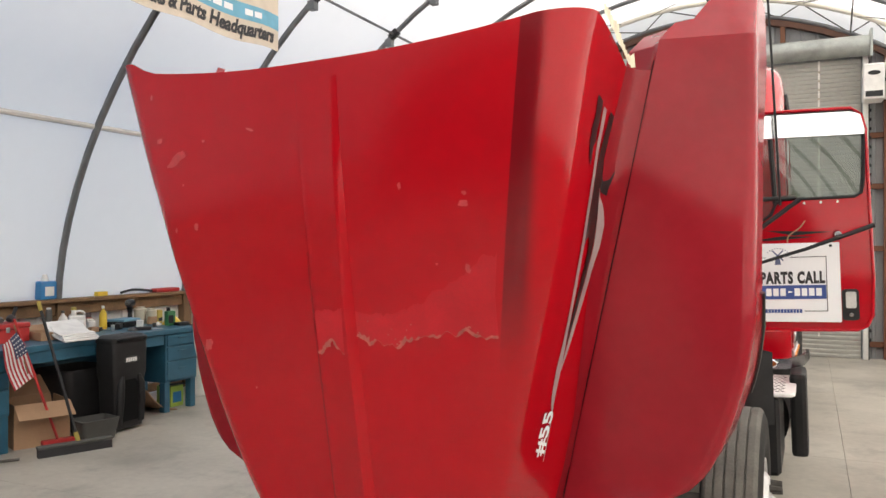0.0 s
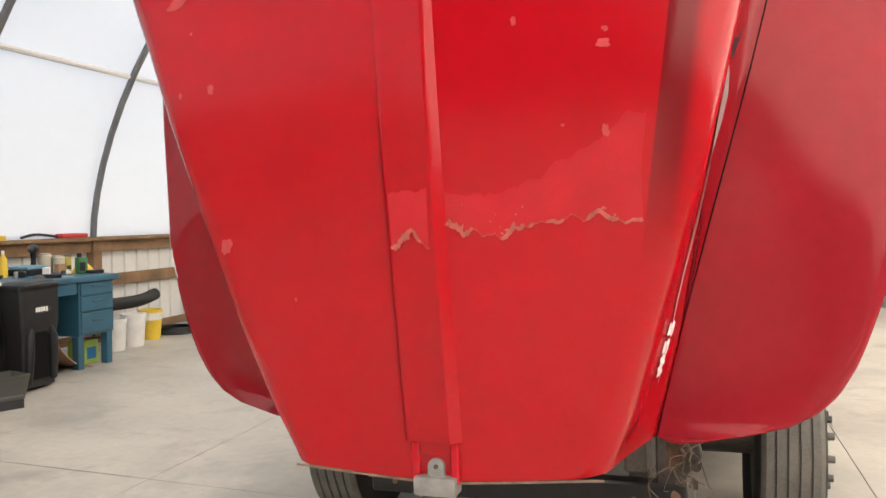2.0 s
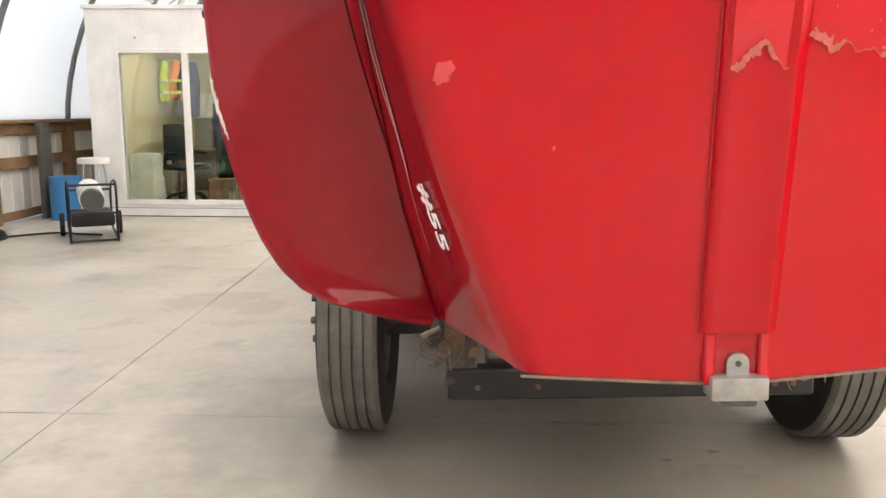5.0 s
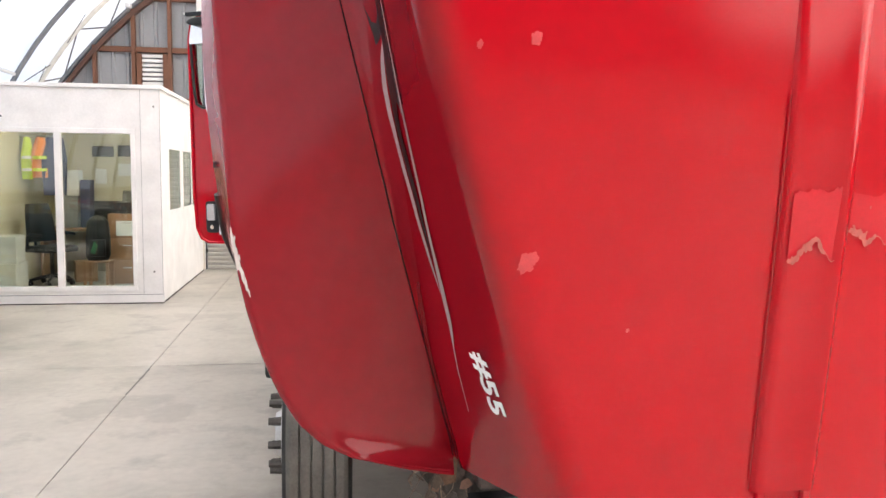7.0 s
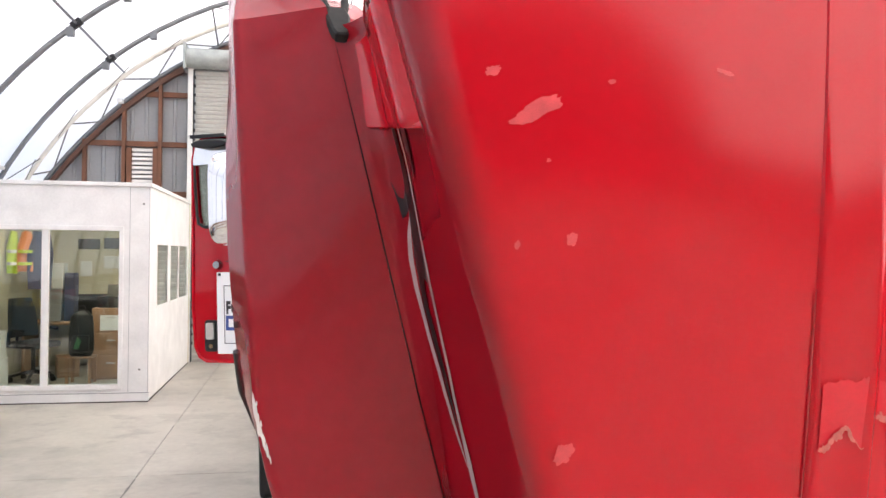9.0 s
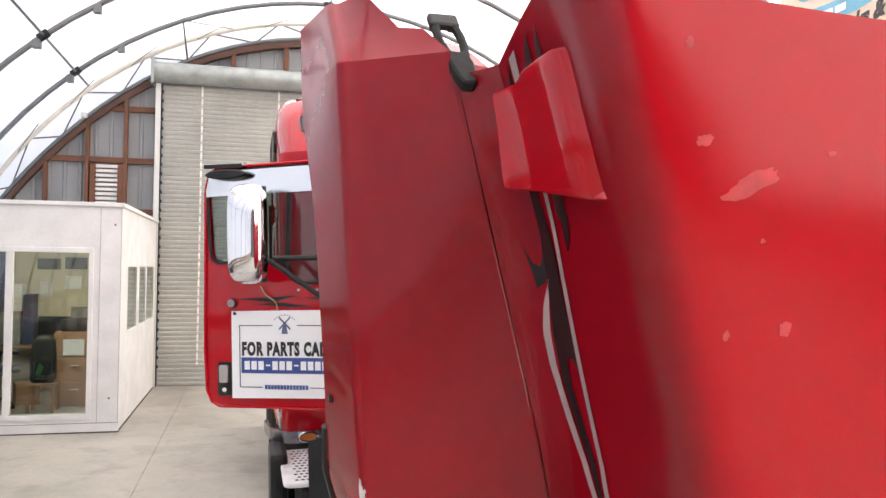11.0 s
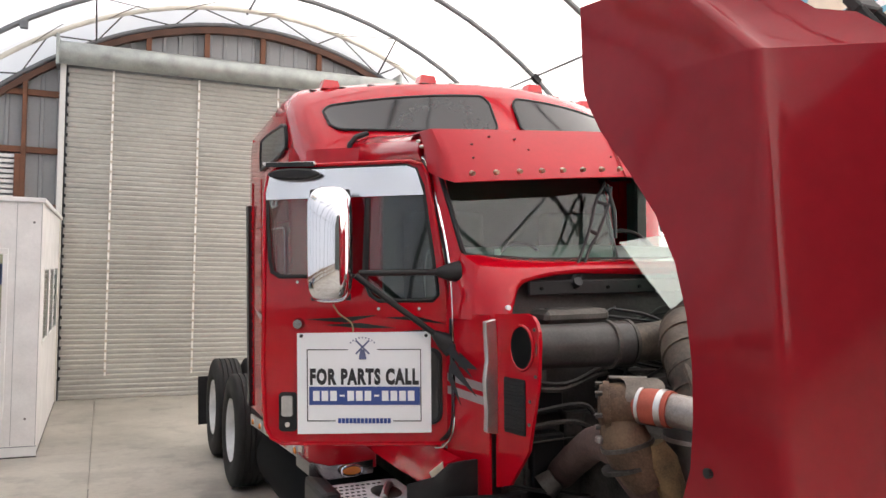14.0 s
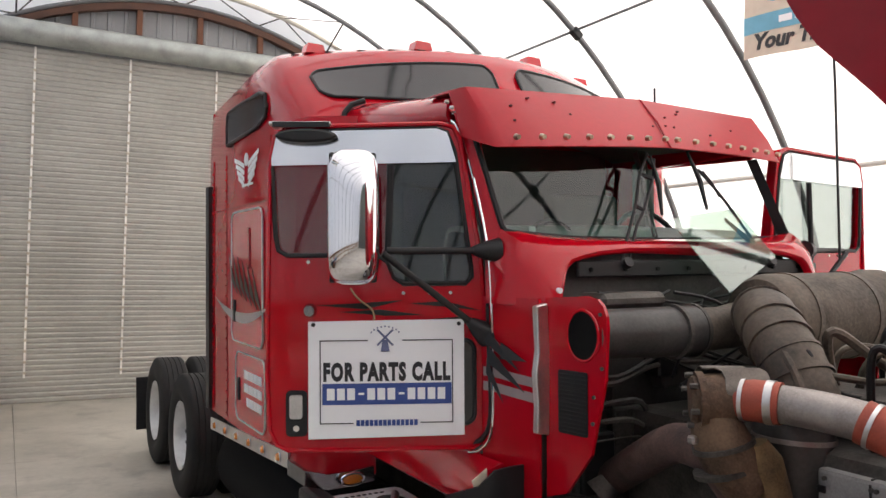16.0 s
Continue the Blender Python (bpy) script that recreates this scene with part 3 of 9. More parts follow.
def build_office():
    x0, x1, y0, y1, t = -5.42, OX, OY, 14.55, 0.1
    of = thing("office_cabin", "small white site office cabin with sliding glass front", "office cabin")
    fx0, fx1, fz0, fz1 = -5.0, -3.3, 0.22, 2.11
    for a in ((x0, fx0, y0, y0 + t, 0, OH), (fx1, x1, y0, y0 + t, 0, OH), (fx0, fx1, y0, y0 + t, 0, fz0), (fx0, fx1, y0, y0 + t, fz1, OH)):
        part("wall_panel", bm_box(*a), OFFICE_WHITE, of)
    wins = [(11.6, 12.4), (12.66, 13.36), (13.46, 14.3)]
    ys = [y0 + t] + [v for w in wins for v in w] + [y1]
    for a, b in zip(ys[::2], ys[1::2]):
        part("wall_panel", bm_box(x1 - t, x1, a, b, 0, OH), OFFICE_WHITE, of)
    for a, b in wins:
        part("wall_panel", bm_box(x1 - t, x1, a, b, 0, 1.13), OFFICE_WHITE, of)
        part("wall_panel", bm_box(x1 - t, x1, a, b, 1.97, OH), OFFICE_WHITE, of)
    part("back_wall", bm_box(x0, x1, y1, y1 + t, 0, OH), OFFICE_IN, of)
    part("far_wall", bm_box(x0 - 0.02, x0 + 0.05, y0 + t, y1, 0, OH), OFFICE_IN, of)
    part("roof", bm_box(x0 - 0.03, x1 + 0.03, y0 - 0.03, y1 + 0.13, OH, OH + 0.05, 0.005), OFFICE_WHITE, of)
    part("skirting", bm_box(x0, x1 + 0.012, y0 - 0.014, y0 - 0.001, 0, 0.12), OFFICE_WHITE, of)
    part("floor_gap", bm_box(x0, x1 + 0.012, y0 - 0.017, y0 - 0.0145, 0, 0.014), DARK_METAL, of, "dirty gap along the floor")
    part("floor_gap", bm_box(x1 + 0.001, x1 + 0.004, y0, y1, 0, 0.02), DARK_METAL, of)
    part("skirting_edge", bm_box(x0, x1 + 0.012, y0 - 0.0165, y0 - 0.0145, 0.112, 0.12), METAL_WALL, of)
    for x in (fx1 + 0.12, x1 - 0.004):
        part("panel_joint", bm_box(x - 0.002, x + 0.002, y0 - 0.004, y0 - 0.001, 0.125, OH - 0.01), METAL_WALL, of)
    for x, z in ((-4.78, 2.3), (fx1 + 0.28, 2.45), (fx1 + 0.25, 0.4)):
        part("screw", bm_cyl((x, y0, z), (x, y0 - 0.006, z), 0.012, n=8), DARK_METAL, of)
    for a, b in wins:
        w = part("window", bm_box(x1 - 0.014, x1 - 0.006, a, b, 1.13, 1.97), GLASS, of)
        fr = bmesh.new()
        for q in ((a - 0.03, b + 0.03, 1.12, 1.15), (a - 0.03, b + 0.03, 1.95, 1.98), (a - 0.03, a, 1.15, 1.95), (b, b + 0.03, 1.15, 1.95)):
            bm_box(x1 - 0.02, x1 + 0.005, *q, bm=fr)
        part("frame", fr, OFFICE_WHITE, w)
    d = part("sliding_door", bm_box(fx0, fx1, y0 + 0.04, y0 + 0.046, fz0, fz1), GLASS, of)
    fr = bmesh.new()
    for q in ((fx0 - 0.05, fx1 + 0.05, fz1, fz1 + 0.06), (fx0 - 0.05, fx1 + 0.05, fz0 - 0.06, fz0), (fx0 - 0.05, fx0, fz0, fz1), (fx1, fx1 + 0.05, fz0, fz1), (-4.19, -4.11, fz0, fz1)):
        bm_box(q[0], q[1], y0 - 0.02, y0 + 0.035, q[2], q[3], 0.004, fr)
    part("frame", fr, OFFICE_WHITE, d)
    lamp = part("cabin_fill_lamp", bm_box(-4.7, -3.5, 12.2, 12.45, OH - 0.09, OH - 0.02, 0.01), CABIN_FILL, of, "unseen lamp added to brighten the cabin")


build_office()

# ---- the lorry ----
LEAN_M = Matrix.Translation((0, 0, 0.5)) @ pose(0, 0, 0, 0, -1.8, 0) @ Matrix.Translation((0, 0, -0.5))
truck = thing("semi_truck", "red semi truck tractor with sleeper, hood tilted open for parts", "truck", LEAN_M)

W_TAB = ((0.85, 0.425), (0.924, 0.448), (1.23, 0.548), (1.57, 0.647), (1.81, 0.709), (2.07, 0.767), (2.3, 0.812), (2.5, 0.86))
FEND_TAB = ((0.87, 0.6), (0.878, 0.706), (0.897, 0.803), (0.926, 0.905), (0.965, 0.975), (1.02, 1.03), (1.098, 1.075), (1.158, 1.1), (1.278, 1.142), (1.363, 1.165), (1.5, 1.19), (1.9, 1.21), (2.45, 1.225), (2.7, 1.225))
ARCH_TAB = ((0.87, 2.85), (1.0, 3.1), (1.2, 3.3), (1.3, 3.25), (1.52, 3.056), (1.66, 2.975), (1.86, 2.944), (2.0, 2.959), (2.13, 2.995), (2.24, 3.068), (2.37, 3.2), (2.42, 3.244), (2.5, 3.29), (2.7, 3.3))


def face_y(x, z):
    return 2.237 - 0.16 * (z - 0.9) + 0.06 * math.hypot(x, 0.05) + 0.05 * x * x + 0.06 * max(0.0, z - 1.5) ** 2


def seam_x(z, side=1):
    if side < 0:
        return 0.633 + 0.215 * (z - 0.9) + 0.45 * max(0.0, z - 2.5) - 0.02 * min(1.0, max(0.0, (1.55 - z) / 0.6))
    k = min(1.0, max(0.0, (2.3 - z) / 1.4))
    return 0.58 + 0.215 * (z - 0.9) + 0.45 * max(0.0, z - 2.5) - 0.05 * k * k * (3 - 2 * k)


def seam_y(z, side=1):
    """Depth of the joint between hood and fender."""
    if side < 0:
        return 2.68 + 0.14 * max(0.0, (1.6 - z) / 0.7)
    k = min(1.0, max(0.0, (2.3 - z) / 1.4))
    return 2.65 + 0.1 * (min(z, 2.49) - 1.56) + 0.2 * k * k * (3 - 2 * k)


def fend_round(z, side):
    """Ridge and corner radius of a fender, and how far its flank spreads behind the ridge."""
    k = min(1.0, max(0.0, (z - 1.2) / 0.3)) if side < 0 else 0.0
    return lerp(FEND_TAB, z) - 0.012 * k, 0.042 - 0.012 * k, 0.012 + 0.036 * k


def fend_y(z):
    return 2.77 + 0.04 * (z - 1.56) + max(0, z - 2.49) * 1.1


def top_z(x):
    return 2.39 + 0.12 * x * x + 0.05 * max(0.0, abs(x) - 0.74) / 0.15


def film_x(z):
    """Side edge of the newer paint film on the hood's face."""
    return 0.53 + 0.13 * (z - 1.5)


def corner_r(f):
    return 0.12 + 0.02 * min(1.0, max(0.0, f))


def hood_row(f, side=1):
    """Half section of the hood at the share f of its height, from the middle out to the seam."""
    out = []
    zz = 0.87 + f * (2.42 - 0.87)
    w = lerp(W_TAB, zz) + (0.075 * max(0.0, (zz - 1.6) / 0.8) ** 1.1 + 0.02 * max(0.0, 1 - ((zz - 1.45) / 0.55) ** 2) if side < 0 else 0.0)
    rad = corner_r(f) - (0.05 if side < 0 else 0.0)
    edge = w - rad
    xb = min(film_x(zz), edge - 0.012)
    xs = [*np.linspace(0, xb, 12), *np.linspace(xb, edge, 4)[1:]]
    for x in xs:
        z = 0.87 + f * (top_z(x) - 0.87)
        out.append((x, face_y(x, z), z))
    x0, y0, z0 = out[-1]
    sx, sy = seam_x(z0, side), seam_y(z0, side)
    dip = 0.08 * min(1.0, max(0.0, (z0 - 1.2) / 0.9))
    # the corner bends only as far as the flank behind it runs
    lean = math.degrees(math.atan2(sx - dip - w, sy - 0.1 - y0 - 0.09))
    bend = 90 - 0.75 * max(0.0, lean)
    for k in range(1, 7):
        a = radians(bend * k / 6)
        out.append((x0 + rad * math.sin(a) / math.sin(radians(bend)), y0 + 0.8 * rad * (1 - math.cos(a)) + 0.012 * k / 6, z0 + 0.012 * f * k / 6))
    x1, y1, z1 = out[-1]
    for s in (0.2, 0.4, 0.6, 0.8, 1.0):
        out.append((x1 + (sx - dip - x1) * s ** 1.12, y1 + (sy - 0.1 - y1) * s, z1 - 0.075 * s ** 1.5 * f ** 4))
    x2, y2, z2 = out[-1]
    for s in (0.35, 0.7, 1.0):
        out.append((x2 + (sx - x2) * s, y2 + (sy - y2) * (1 - (1 - s) ** 2), z2))
    return out


HOOD_ROWS = [(hood_row(f, -1), hood_row(f, 1)) for f in np.linspace(0, 1, 41)]


def side_pt(z, p, side, off=0.004):
    """A point on the hood's flank at height z; p runs from the corner (20) through the valley (25) to the seam (28)."""
    f = (z - 0.87) / (2.42 - 0.87)
    for _ in range(3):
        f -= (hood_row(f, side)[25][2] - z) / 1.6
    row = hood_row(f, side)
    i = min(int(p), 27)
    a, b = Vector(row[i]), Vector(row[i + 1])
    v = a + (b - a) * (p - i)
    t = (b - a).normalized()
    return Vector((side * (v.x + off * t.y), v.y - off * t.x, v.z))


def ragged(x, seed):
    """Uneven edge of torn film."""
    return 0.02 * noise.noise((x * 9, seed, 0)) + 0.018 * noise.noise((x * 31, seed, 3)) + 0.008 * noise.noise((x * 90, seed, 7))


def blob(cx, cz, rx, rz, seed, turn=0.0, n=22):
    """Outline of an irregular chip, as (x, z)."""
    out = []
    for k in range(n):
        a = 2 * math.pi * k / n
        r = 1 + 0.45 * noise.noise((math.cos(a) * 1.6, math.sin(a) * 1.6, seed)) + 0.25 * noise.noise((math.cos(a) * 5, math.sin(a) * 5, seed)) + 0.16 * noise.noise((math.cos(a) * 11, math.sin(a) * 11, seed + 3))
        x, z = rx * r * math.cos(a), rz * r * math.sin(a)
        out.append((cx + x * math.cos(turn) - z * math.sin(turn), cz + x * math.sin(turn) + z * math.cos(turn)))
    return out


def bm_face_patch(outline, off=0.0015):
    own = bmesh.new()
    own.faces.new([own.verts.new((x, face_y(x, z) - off, z)) for x, z in outline])
    bmesh.ops.triangulate(own, faces=own.faces[:])
    return own


def trim(x, y, z):
    """The lower edge sits a little higher towards the corners."""
    w = max(0.0, min(1.0, (1.02 - z) / 0.15))
    return (x, y, z + w * (0.004 + min(abs(x), 0.45) * (0.062 if x > 0 else 0.032)))


def build_hood():
    rows = []
    for hl, hr in HOOD_ROWS:
        rows.append([trim(-x, y, z) for x, y, z in hl[:0:-1]] + [trim(*p) for p in hr])
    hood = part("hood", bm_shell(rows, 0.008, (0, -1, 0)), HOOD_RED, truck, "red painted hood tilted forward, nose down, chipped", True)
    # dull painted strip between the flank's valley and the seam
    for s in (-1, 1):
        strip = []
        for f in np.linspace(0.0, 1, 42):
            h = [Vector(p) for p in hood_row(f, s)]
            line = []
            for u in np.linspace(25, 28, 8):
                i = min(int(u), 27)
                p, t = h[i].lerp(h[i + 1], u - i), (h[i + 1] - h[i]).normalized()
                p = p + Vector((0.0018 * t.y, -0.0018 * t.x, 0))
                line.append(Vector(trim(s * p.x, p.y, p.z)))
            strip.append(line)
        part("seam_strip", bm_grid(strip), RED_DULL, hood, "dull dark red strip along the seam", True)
    # raised middle rib
    rr = []
    for z in np.linspace(0.985, 2.34, 24):
        h = 0.03 * min(1, (2.36 - z) / 0.9)
        y = face_y(0, z)
        rr.append([(-0.077, y + 0.004, z), (-0.073, y - h * 0.25, z), (-0.066, y - h * 0.45, z), (-0.05, y - h * 0.5, z), (0.03, y - h * 0.55, z), (0.042, y - h * 0.8, z), (0.05, y - h * 0.82, z), (0.06, y - h * 0.5, z), (0.074, y + 0.002, z)])
    bm = bm_grid(rr)
    own = bmesh.new()
    own.faces.new([own.verts.new(p) for p in rr[0]])
    part("rib", join(bm, own), HOOD_RED, hood, "raised centre rib", True)
    # Dark line beside the rib, painted in place of its shade.
    gr = [[(-0.081, face_y(0, z) - 0.0012, z), (-0.077, face_y(0, z) - 0.0012, z)] for z in np.linspace(0.99, 1.8, 12)]
    part("rib_shade_line", bm_grid(gr), RED_DARK, hood)
    # recess and latch below the rib
    y = face_y(0, 0.93)
    # Recess floor in darker red, for the shade inside it.
    part("latch_recess", bm_box(-0.045, 0.05, y - 0.002, y + 0.02, 0.875, 0.984), RED_DARK, hood)
    for x in (-0.052, 0.053):
        part("recess_side", bm_box(x - 0.011, x + 0.011, y - 0.014, y + 0.01, 0.876, 0.984, 0.004), RED, hood)
    la = part("latch_plate", bm_box(-0.053, 0.059, y - 0.033, y + 0.03, 0.848, 0.896, 0.006, segs=2), LATCH_STEEL, hood, "worn aluminium latch plate", True)
    part("tongue", bm_poly([(x + 0.003, y - 0.012, z) for x, z in rounded(-0.022, 0.022, 0.87, 0.94, (0.002, 0.002, 0.02, 0.02))], 0.01, (0, 1, 0)), LATCH_STEEL, la)
    part("pin", bm_cyl((0.003, y - 0.016, 0.92), (0.003, y, 0.92), 0.006, n=10), DARK_METAL, la)
    part("lip", bm_poly([(x + 0.003, y - 0.028, z) for x, z in rounded(-0.034, 0.034, 0.836, 0.852, 0.008)], 0.05, (0, 1, 0)), DARK_METAL, la)
    edge = [[(x, face_y(x, 0.868) + dy, trim(x, 0, 0.862)[2] + dz) for x in np.linspace(-0.42, 0.42, 15)] for dy, dz in ((-0.002, 0.007), (-0.003, 0.001), (0.012, 0.0))]
    part("bottom_edge", bm_grid(edge), EDGE, hood, "worn bare fibreglass edge")
    # torn film: paler band with ragged edges
    low = [(x, 1.508 + 0.07 * x + 0.01 * math.sin(x * 20) + ragged(x, 1.0) * 1.3) for x in np.linspace(0.075, 0.53, 60)]
    up = [(x, 1.607 + max(0, x - 0.2) ** 1.15 * 0.6 + ragged(x, 5.0)) for x in np.linspace(0.075, 0.545, 60)]
    own = bmesh.new()
    bm_grid([[(x, face_y(x, z) - 0.0012, z) for x, z in low], [(x, face_y(x, z) - 0.0012, z) for x, z in [(a[0], (a[1] + b[1]) / 2) for a, b in zip(low, up)]], [(x, face_y(x, z) - 0.0012, z) for x, z in up]], own)
    lo2 = [(x, 1.475 + 0.05 * math.exp(-((x + 0.012) / 0.03) ** 2) + 1.2 * ragged(x * 2.2, 9.0)) for x in np.linspace(-0.062, 0.046, 22)]
    bm_grid([[(x, face_y(0, z) - 0.0175, z) for x, z in lo2], [(x, face_y(0, 1.57) - 0.0175, 1.57) for x, z in lo2], [(x, face_y(0, 1.62 + ragged(x * 3, 4.0)) - 0.0175, 1.62 + ragged(x * 3, 4.0)) for x, z in lo2]], own)
    part("torn_film", own, RED_FADED, hood, "paler red patch of peeling film")
    own = bmesh.new()

    def flake(x, z, rx, rz, seed, turn, off, on_rib=False):
        own.faces.new([own.verts.new((px, face_y(0 if on_rib else px, pz) - off, pz)) for px, pz in blob(x, z, rx, rz, seed, turn, 9)])

    random.seed(12)
    for line, rib in ((low, False), (lo2, True)):
        y0 = 0.02 if rib else 0.0025
        for k, ((xa, za), (xb, zb)) in enumerate(zip(line, line[1:])):
            g = noise.noise((xa * 17, za * 17, 2))
            turn = math.atan2(zb - za, xb - xa)
            d = math.hypot(xb - xa, zb - za)
            own.faces.new([own.verts.new((x, face_y(0 if rib else x, z) - y0, z)) for x, z in ((xa, za - 0.0006), (xb, zb - 0.0006), (xb, zb + 0.0012), (xa, za + 0.0012))])
            if g > 0.0:
                flake((xa + xb) / 2, (za + zb) / 2 + 0.002, d * 0.7, 0.004 + 0.014 * g * random.random(), k, turn, y0 + 0.0004, rib)
            if g > 0.18 and not rib:
                flake(xa + random.uniform(-0.008, 0.008), za + random.uniform(-0.002, 0.02), random.uniform(0.003, 0.007), random.uniform(0.002, 0.005), k + 50, random.uniform(0, 3), y0, rib)
    for k in range(8):
        x = random.choice((0.1, 0.12, 0.19, 0.2, 0.26)) + random.gauss(0, 0.012)
        z = 1.555 + random.gauss(0, 0.018)
        flake(x, z, random.uniform(0.002, 0.005), random.uniform(0.0008, 0.0025), k + 90, random.uniform(0, 3), 0.003)
    tagged(part("film_edge", own, CHIP, hood, "brown chipped edge of the film"), kind="stuff")
    spots = (  # x, z, half sizes, turn
        (-0.618, 2.143, 0.055, 0.014, 0.45), (-0.556, 1.905, 0.011, 0.012, 0), (-0.561, 1.495, 0.017, 0.022, -0.5), (-0.485, 2.191, 0.008, 0.004, 0), (0.455, 1.93, 0.016, 0.009, 0), (0.46, 1.96, 0.008, 0.006, 0), (0.455, 1.74, 0.008, 0.015, 0),
             (-0.657, 1.896, 0.006, 0.007, 0), (0.26, 1.99, 0.006, 0.01, 0), (-0.272, 2.207, 0.016, 0.005, -0.3), (-0.703, 2.212, 0.014, 0.009, 0.3), (-0.36, 1.35, 0.004, 0.004, 0), (-0.6, 2.05, 0.004, 0.004, 0), (0.36, 1.755, 0.004, 0.004, 0), (-0.729, 2.367, 0.006, 0.01, 0))
    for k, (x, z, rx, rz, tu) in enumerate(spots):
        part("chip", bm_face_patch(blob(x, z, rx, rz, k * 3.3, tu, 36), 0.002), WORN, hood, "pale worn paint chip")
    # flank graphics
    for s in (-1, 1):
        def decal(outline):
            """A film shape on the flank, outlined by (height, place across)."""
            own = bmesh.new()
            own.faces.new([own.verts.new((p if s < 0 else 23.3 + (p - 23.9) * 1.4, 0, z)) for z, p in outline])
            for k in range(8):
                bmesh.ops.bisect_plane(own, geom=own.verts[:] + own.edges[:] + own.faces[:], plane_co=(20.5 + k, 0, 0), plane_no=(1, 0, 0))
                bmesh.ops.bisect_plane(own, geom=own.verts[:] + own.edges[:] + own.faces[:], plane_co=(21 + k, 0, 0), plane_no=(1, 0, 0))
            for z in np.arange(1.0, 2.42, 0.05):
                bmesh.ops.bisect_plane(own, geom=own.verts[:] + own.edges[:] + own.faces[:], plane_co=(0, 0, z), plane_no=(0, 0, 1))
            bmesh.ops.triangulate(own, faces=own.faces[:])
            for v in own.verts:
                v.co = side_pt(v.co.z, v.co.x, s, 0.003)
            bmesh.ops.recalc_face_normals(own, faces=own.faces)
            return own

        def stripe(table, k=40):
            """Outline of a stripe from (height, middle, half width)."""
            zs = np.linspace(table[0][0], table[-1][0], k)
            wide = 0.72 if s < 0 else 1.0
            mid, hw = [(r[0], r[1]) for r in table], [(r[0], r[2]) for r in table]
            return [(z, lerp(mid, z) - wide * lerp(hw, z)) for z in zs] + [(z, lerp(mid, z) + wide * lerp(hw, z)) for z in zs[::-1]]

        part("white_stripe", decal(stripe(((1.09, 23.5, 0.02), (1.26, 23.35, 0.04), (1.31, 23.25, 0.14), (1.4, 23.3, 0.2), (1.5, 23.42, 0.13), (1.65, 23.6, 0.14), (1.81, 23.75, 0.15), (2.0, 23.9, 0.16), (2.17, 23.88, 0.18), (2.21, 23.88, 0.18)))), WHITE_STRIPE, hood)
        part("white_stripe", decal(stripe(((1.39, 23.46, 0.02), (1.46, 23.75, 0.12), (1.53, 24.02, 0.16), (1.61, 24.4, 0.2), (1.7, 24.85, 0.24), (1.8, 25.3, 0.26), (1.87, 25.38, 0.27), (1.93, 25.2, 0.2), (1.985, 24.85, 0.03)))), WHITE_STRIPE, hood)
        part("black_flame", decal([(2.22, 25.0), (2.13, 24.98), (2.08, 24.95), (2.035, 25.02), (2.012, 25.2), (2.02, 25.55), (2.06, 25.9), (2.0, 25.62), (1.965, 25.5), (1.975, 25.15), (1.99, 24.92), (1.94, 24.96), (1.88, 25.06), (1.82, 25.0), (1.76, 24.8), (1.69, 24.5), (1.61, 24.14), (1.52, 23.76), (1.46, 23.55), (1.54, 23.68), (1.62, 23.88), (1.7, 24.14), (1.76, 24.38), (1.8, 24.42), (1.825, 24.3), (1.815, 24.05), (1.79, 23.88), (1.86, 23.95), (1.93, 24.08), (2.0, 24.12), (2.06, 24.22), (2.12, 24.36), (2.22, 24.55)]), BLACK_STRIPE, hood)
        part("black_flame", decal([(2.22, 23.5), (2.16, 23.52), (2.13, 23.42), (2.105, 23.5), (2.085, 23.3), (2.03, 23.28), (2.055, 22.98), (2.09, 22.85), (2.13, 22.82), (2.16, 22.95), (2.22, 22.9)]), BLACK_STRIPE, hood)
        if s < 0:
            part("white_stripe", decal(stripe(((2.36, 23.86, 0.3), (2.415, 23.85, 0.34)), 5)), WHITE_STRIPE, hood)
            part("black_flame", decal([(2.33, 23.4), (2.37, 23.4), (2.36, 23.15), (2.39, 22.95), (2.412, 22.55), (2.38, 22.6), (2.35, 22.66), (2.32, 22.8)]), BLACK_STRIPE, hood)
            part("black_flame", decal([(2.31, 22.52), (2.35, 22.28), (2.375, 22.2), (2.405, 21.95), (2.37, 21.93), (2.34, 22.02), (2.3, 22.2)]), BLACK_STRIPE, hood)
            part("black_flame", decal([(2.32, 24.75), (2.36, 24.6), (2.41, 24.28), (2.36, 24.24), (2.32, 24.3)]), BLACK_STRIPE, hood)
        # number
        pn = 22.1 if s > 0 else 21.7
        c = side_pt(1.195, pn, s, 0.006)
        tv = side_pt(1.18, pn + 0.6, s, 0.0) - side_pt(1.18, pn - 0.6, s, 0.0)
        n = Vector((s * tv.y, -s * tv.x, 0)).normalized()
        d = (side_pt(1.27, pn + 0.1, s) - side_pt(1.09, pn - 0.1, s)).normalized() * s
        upv = n.cross(d).normalized()
        n = d.cross(upv)
        m = Matrix(((d.x, upv.x, n.x, c.x), (d.y, upv.y, n.y, c.y), (d.z, upv.z, n.z, c.z), (0, 0, 0, 1)))
        part("number", bm_text("#55", 0.086, m, 0.0006, 1.15, bold=0.002), SIGN_WHITE, hood, "white #55 lettering")
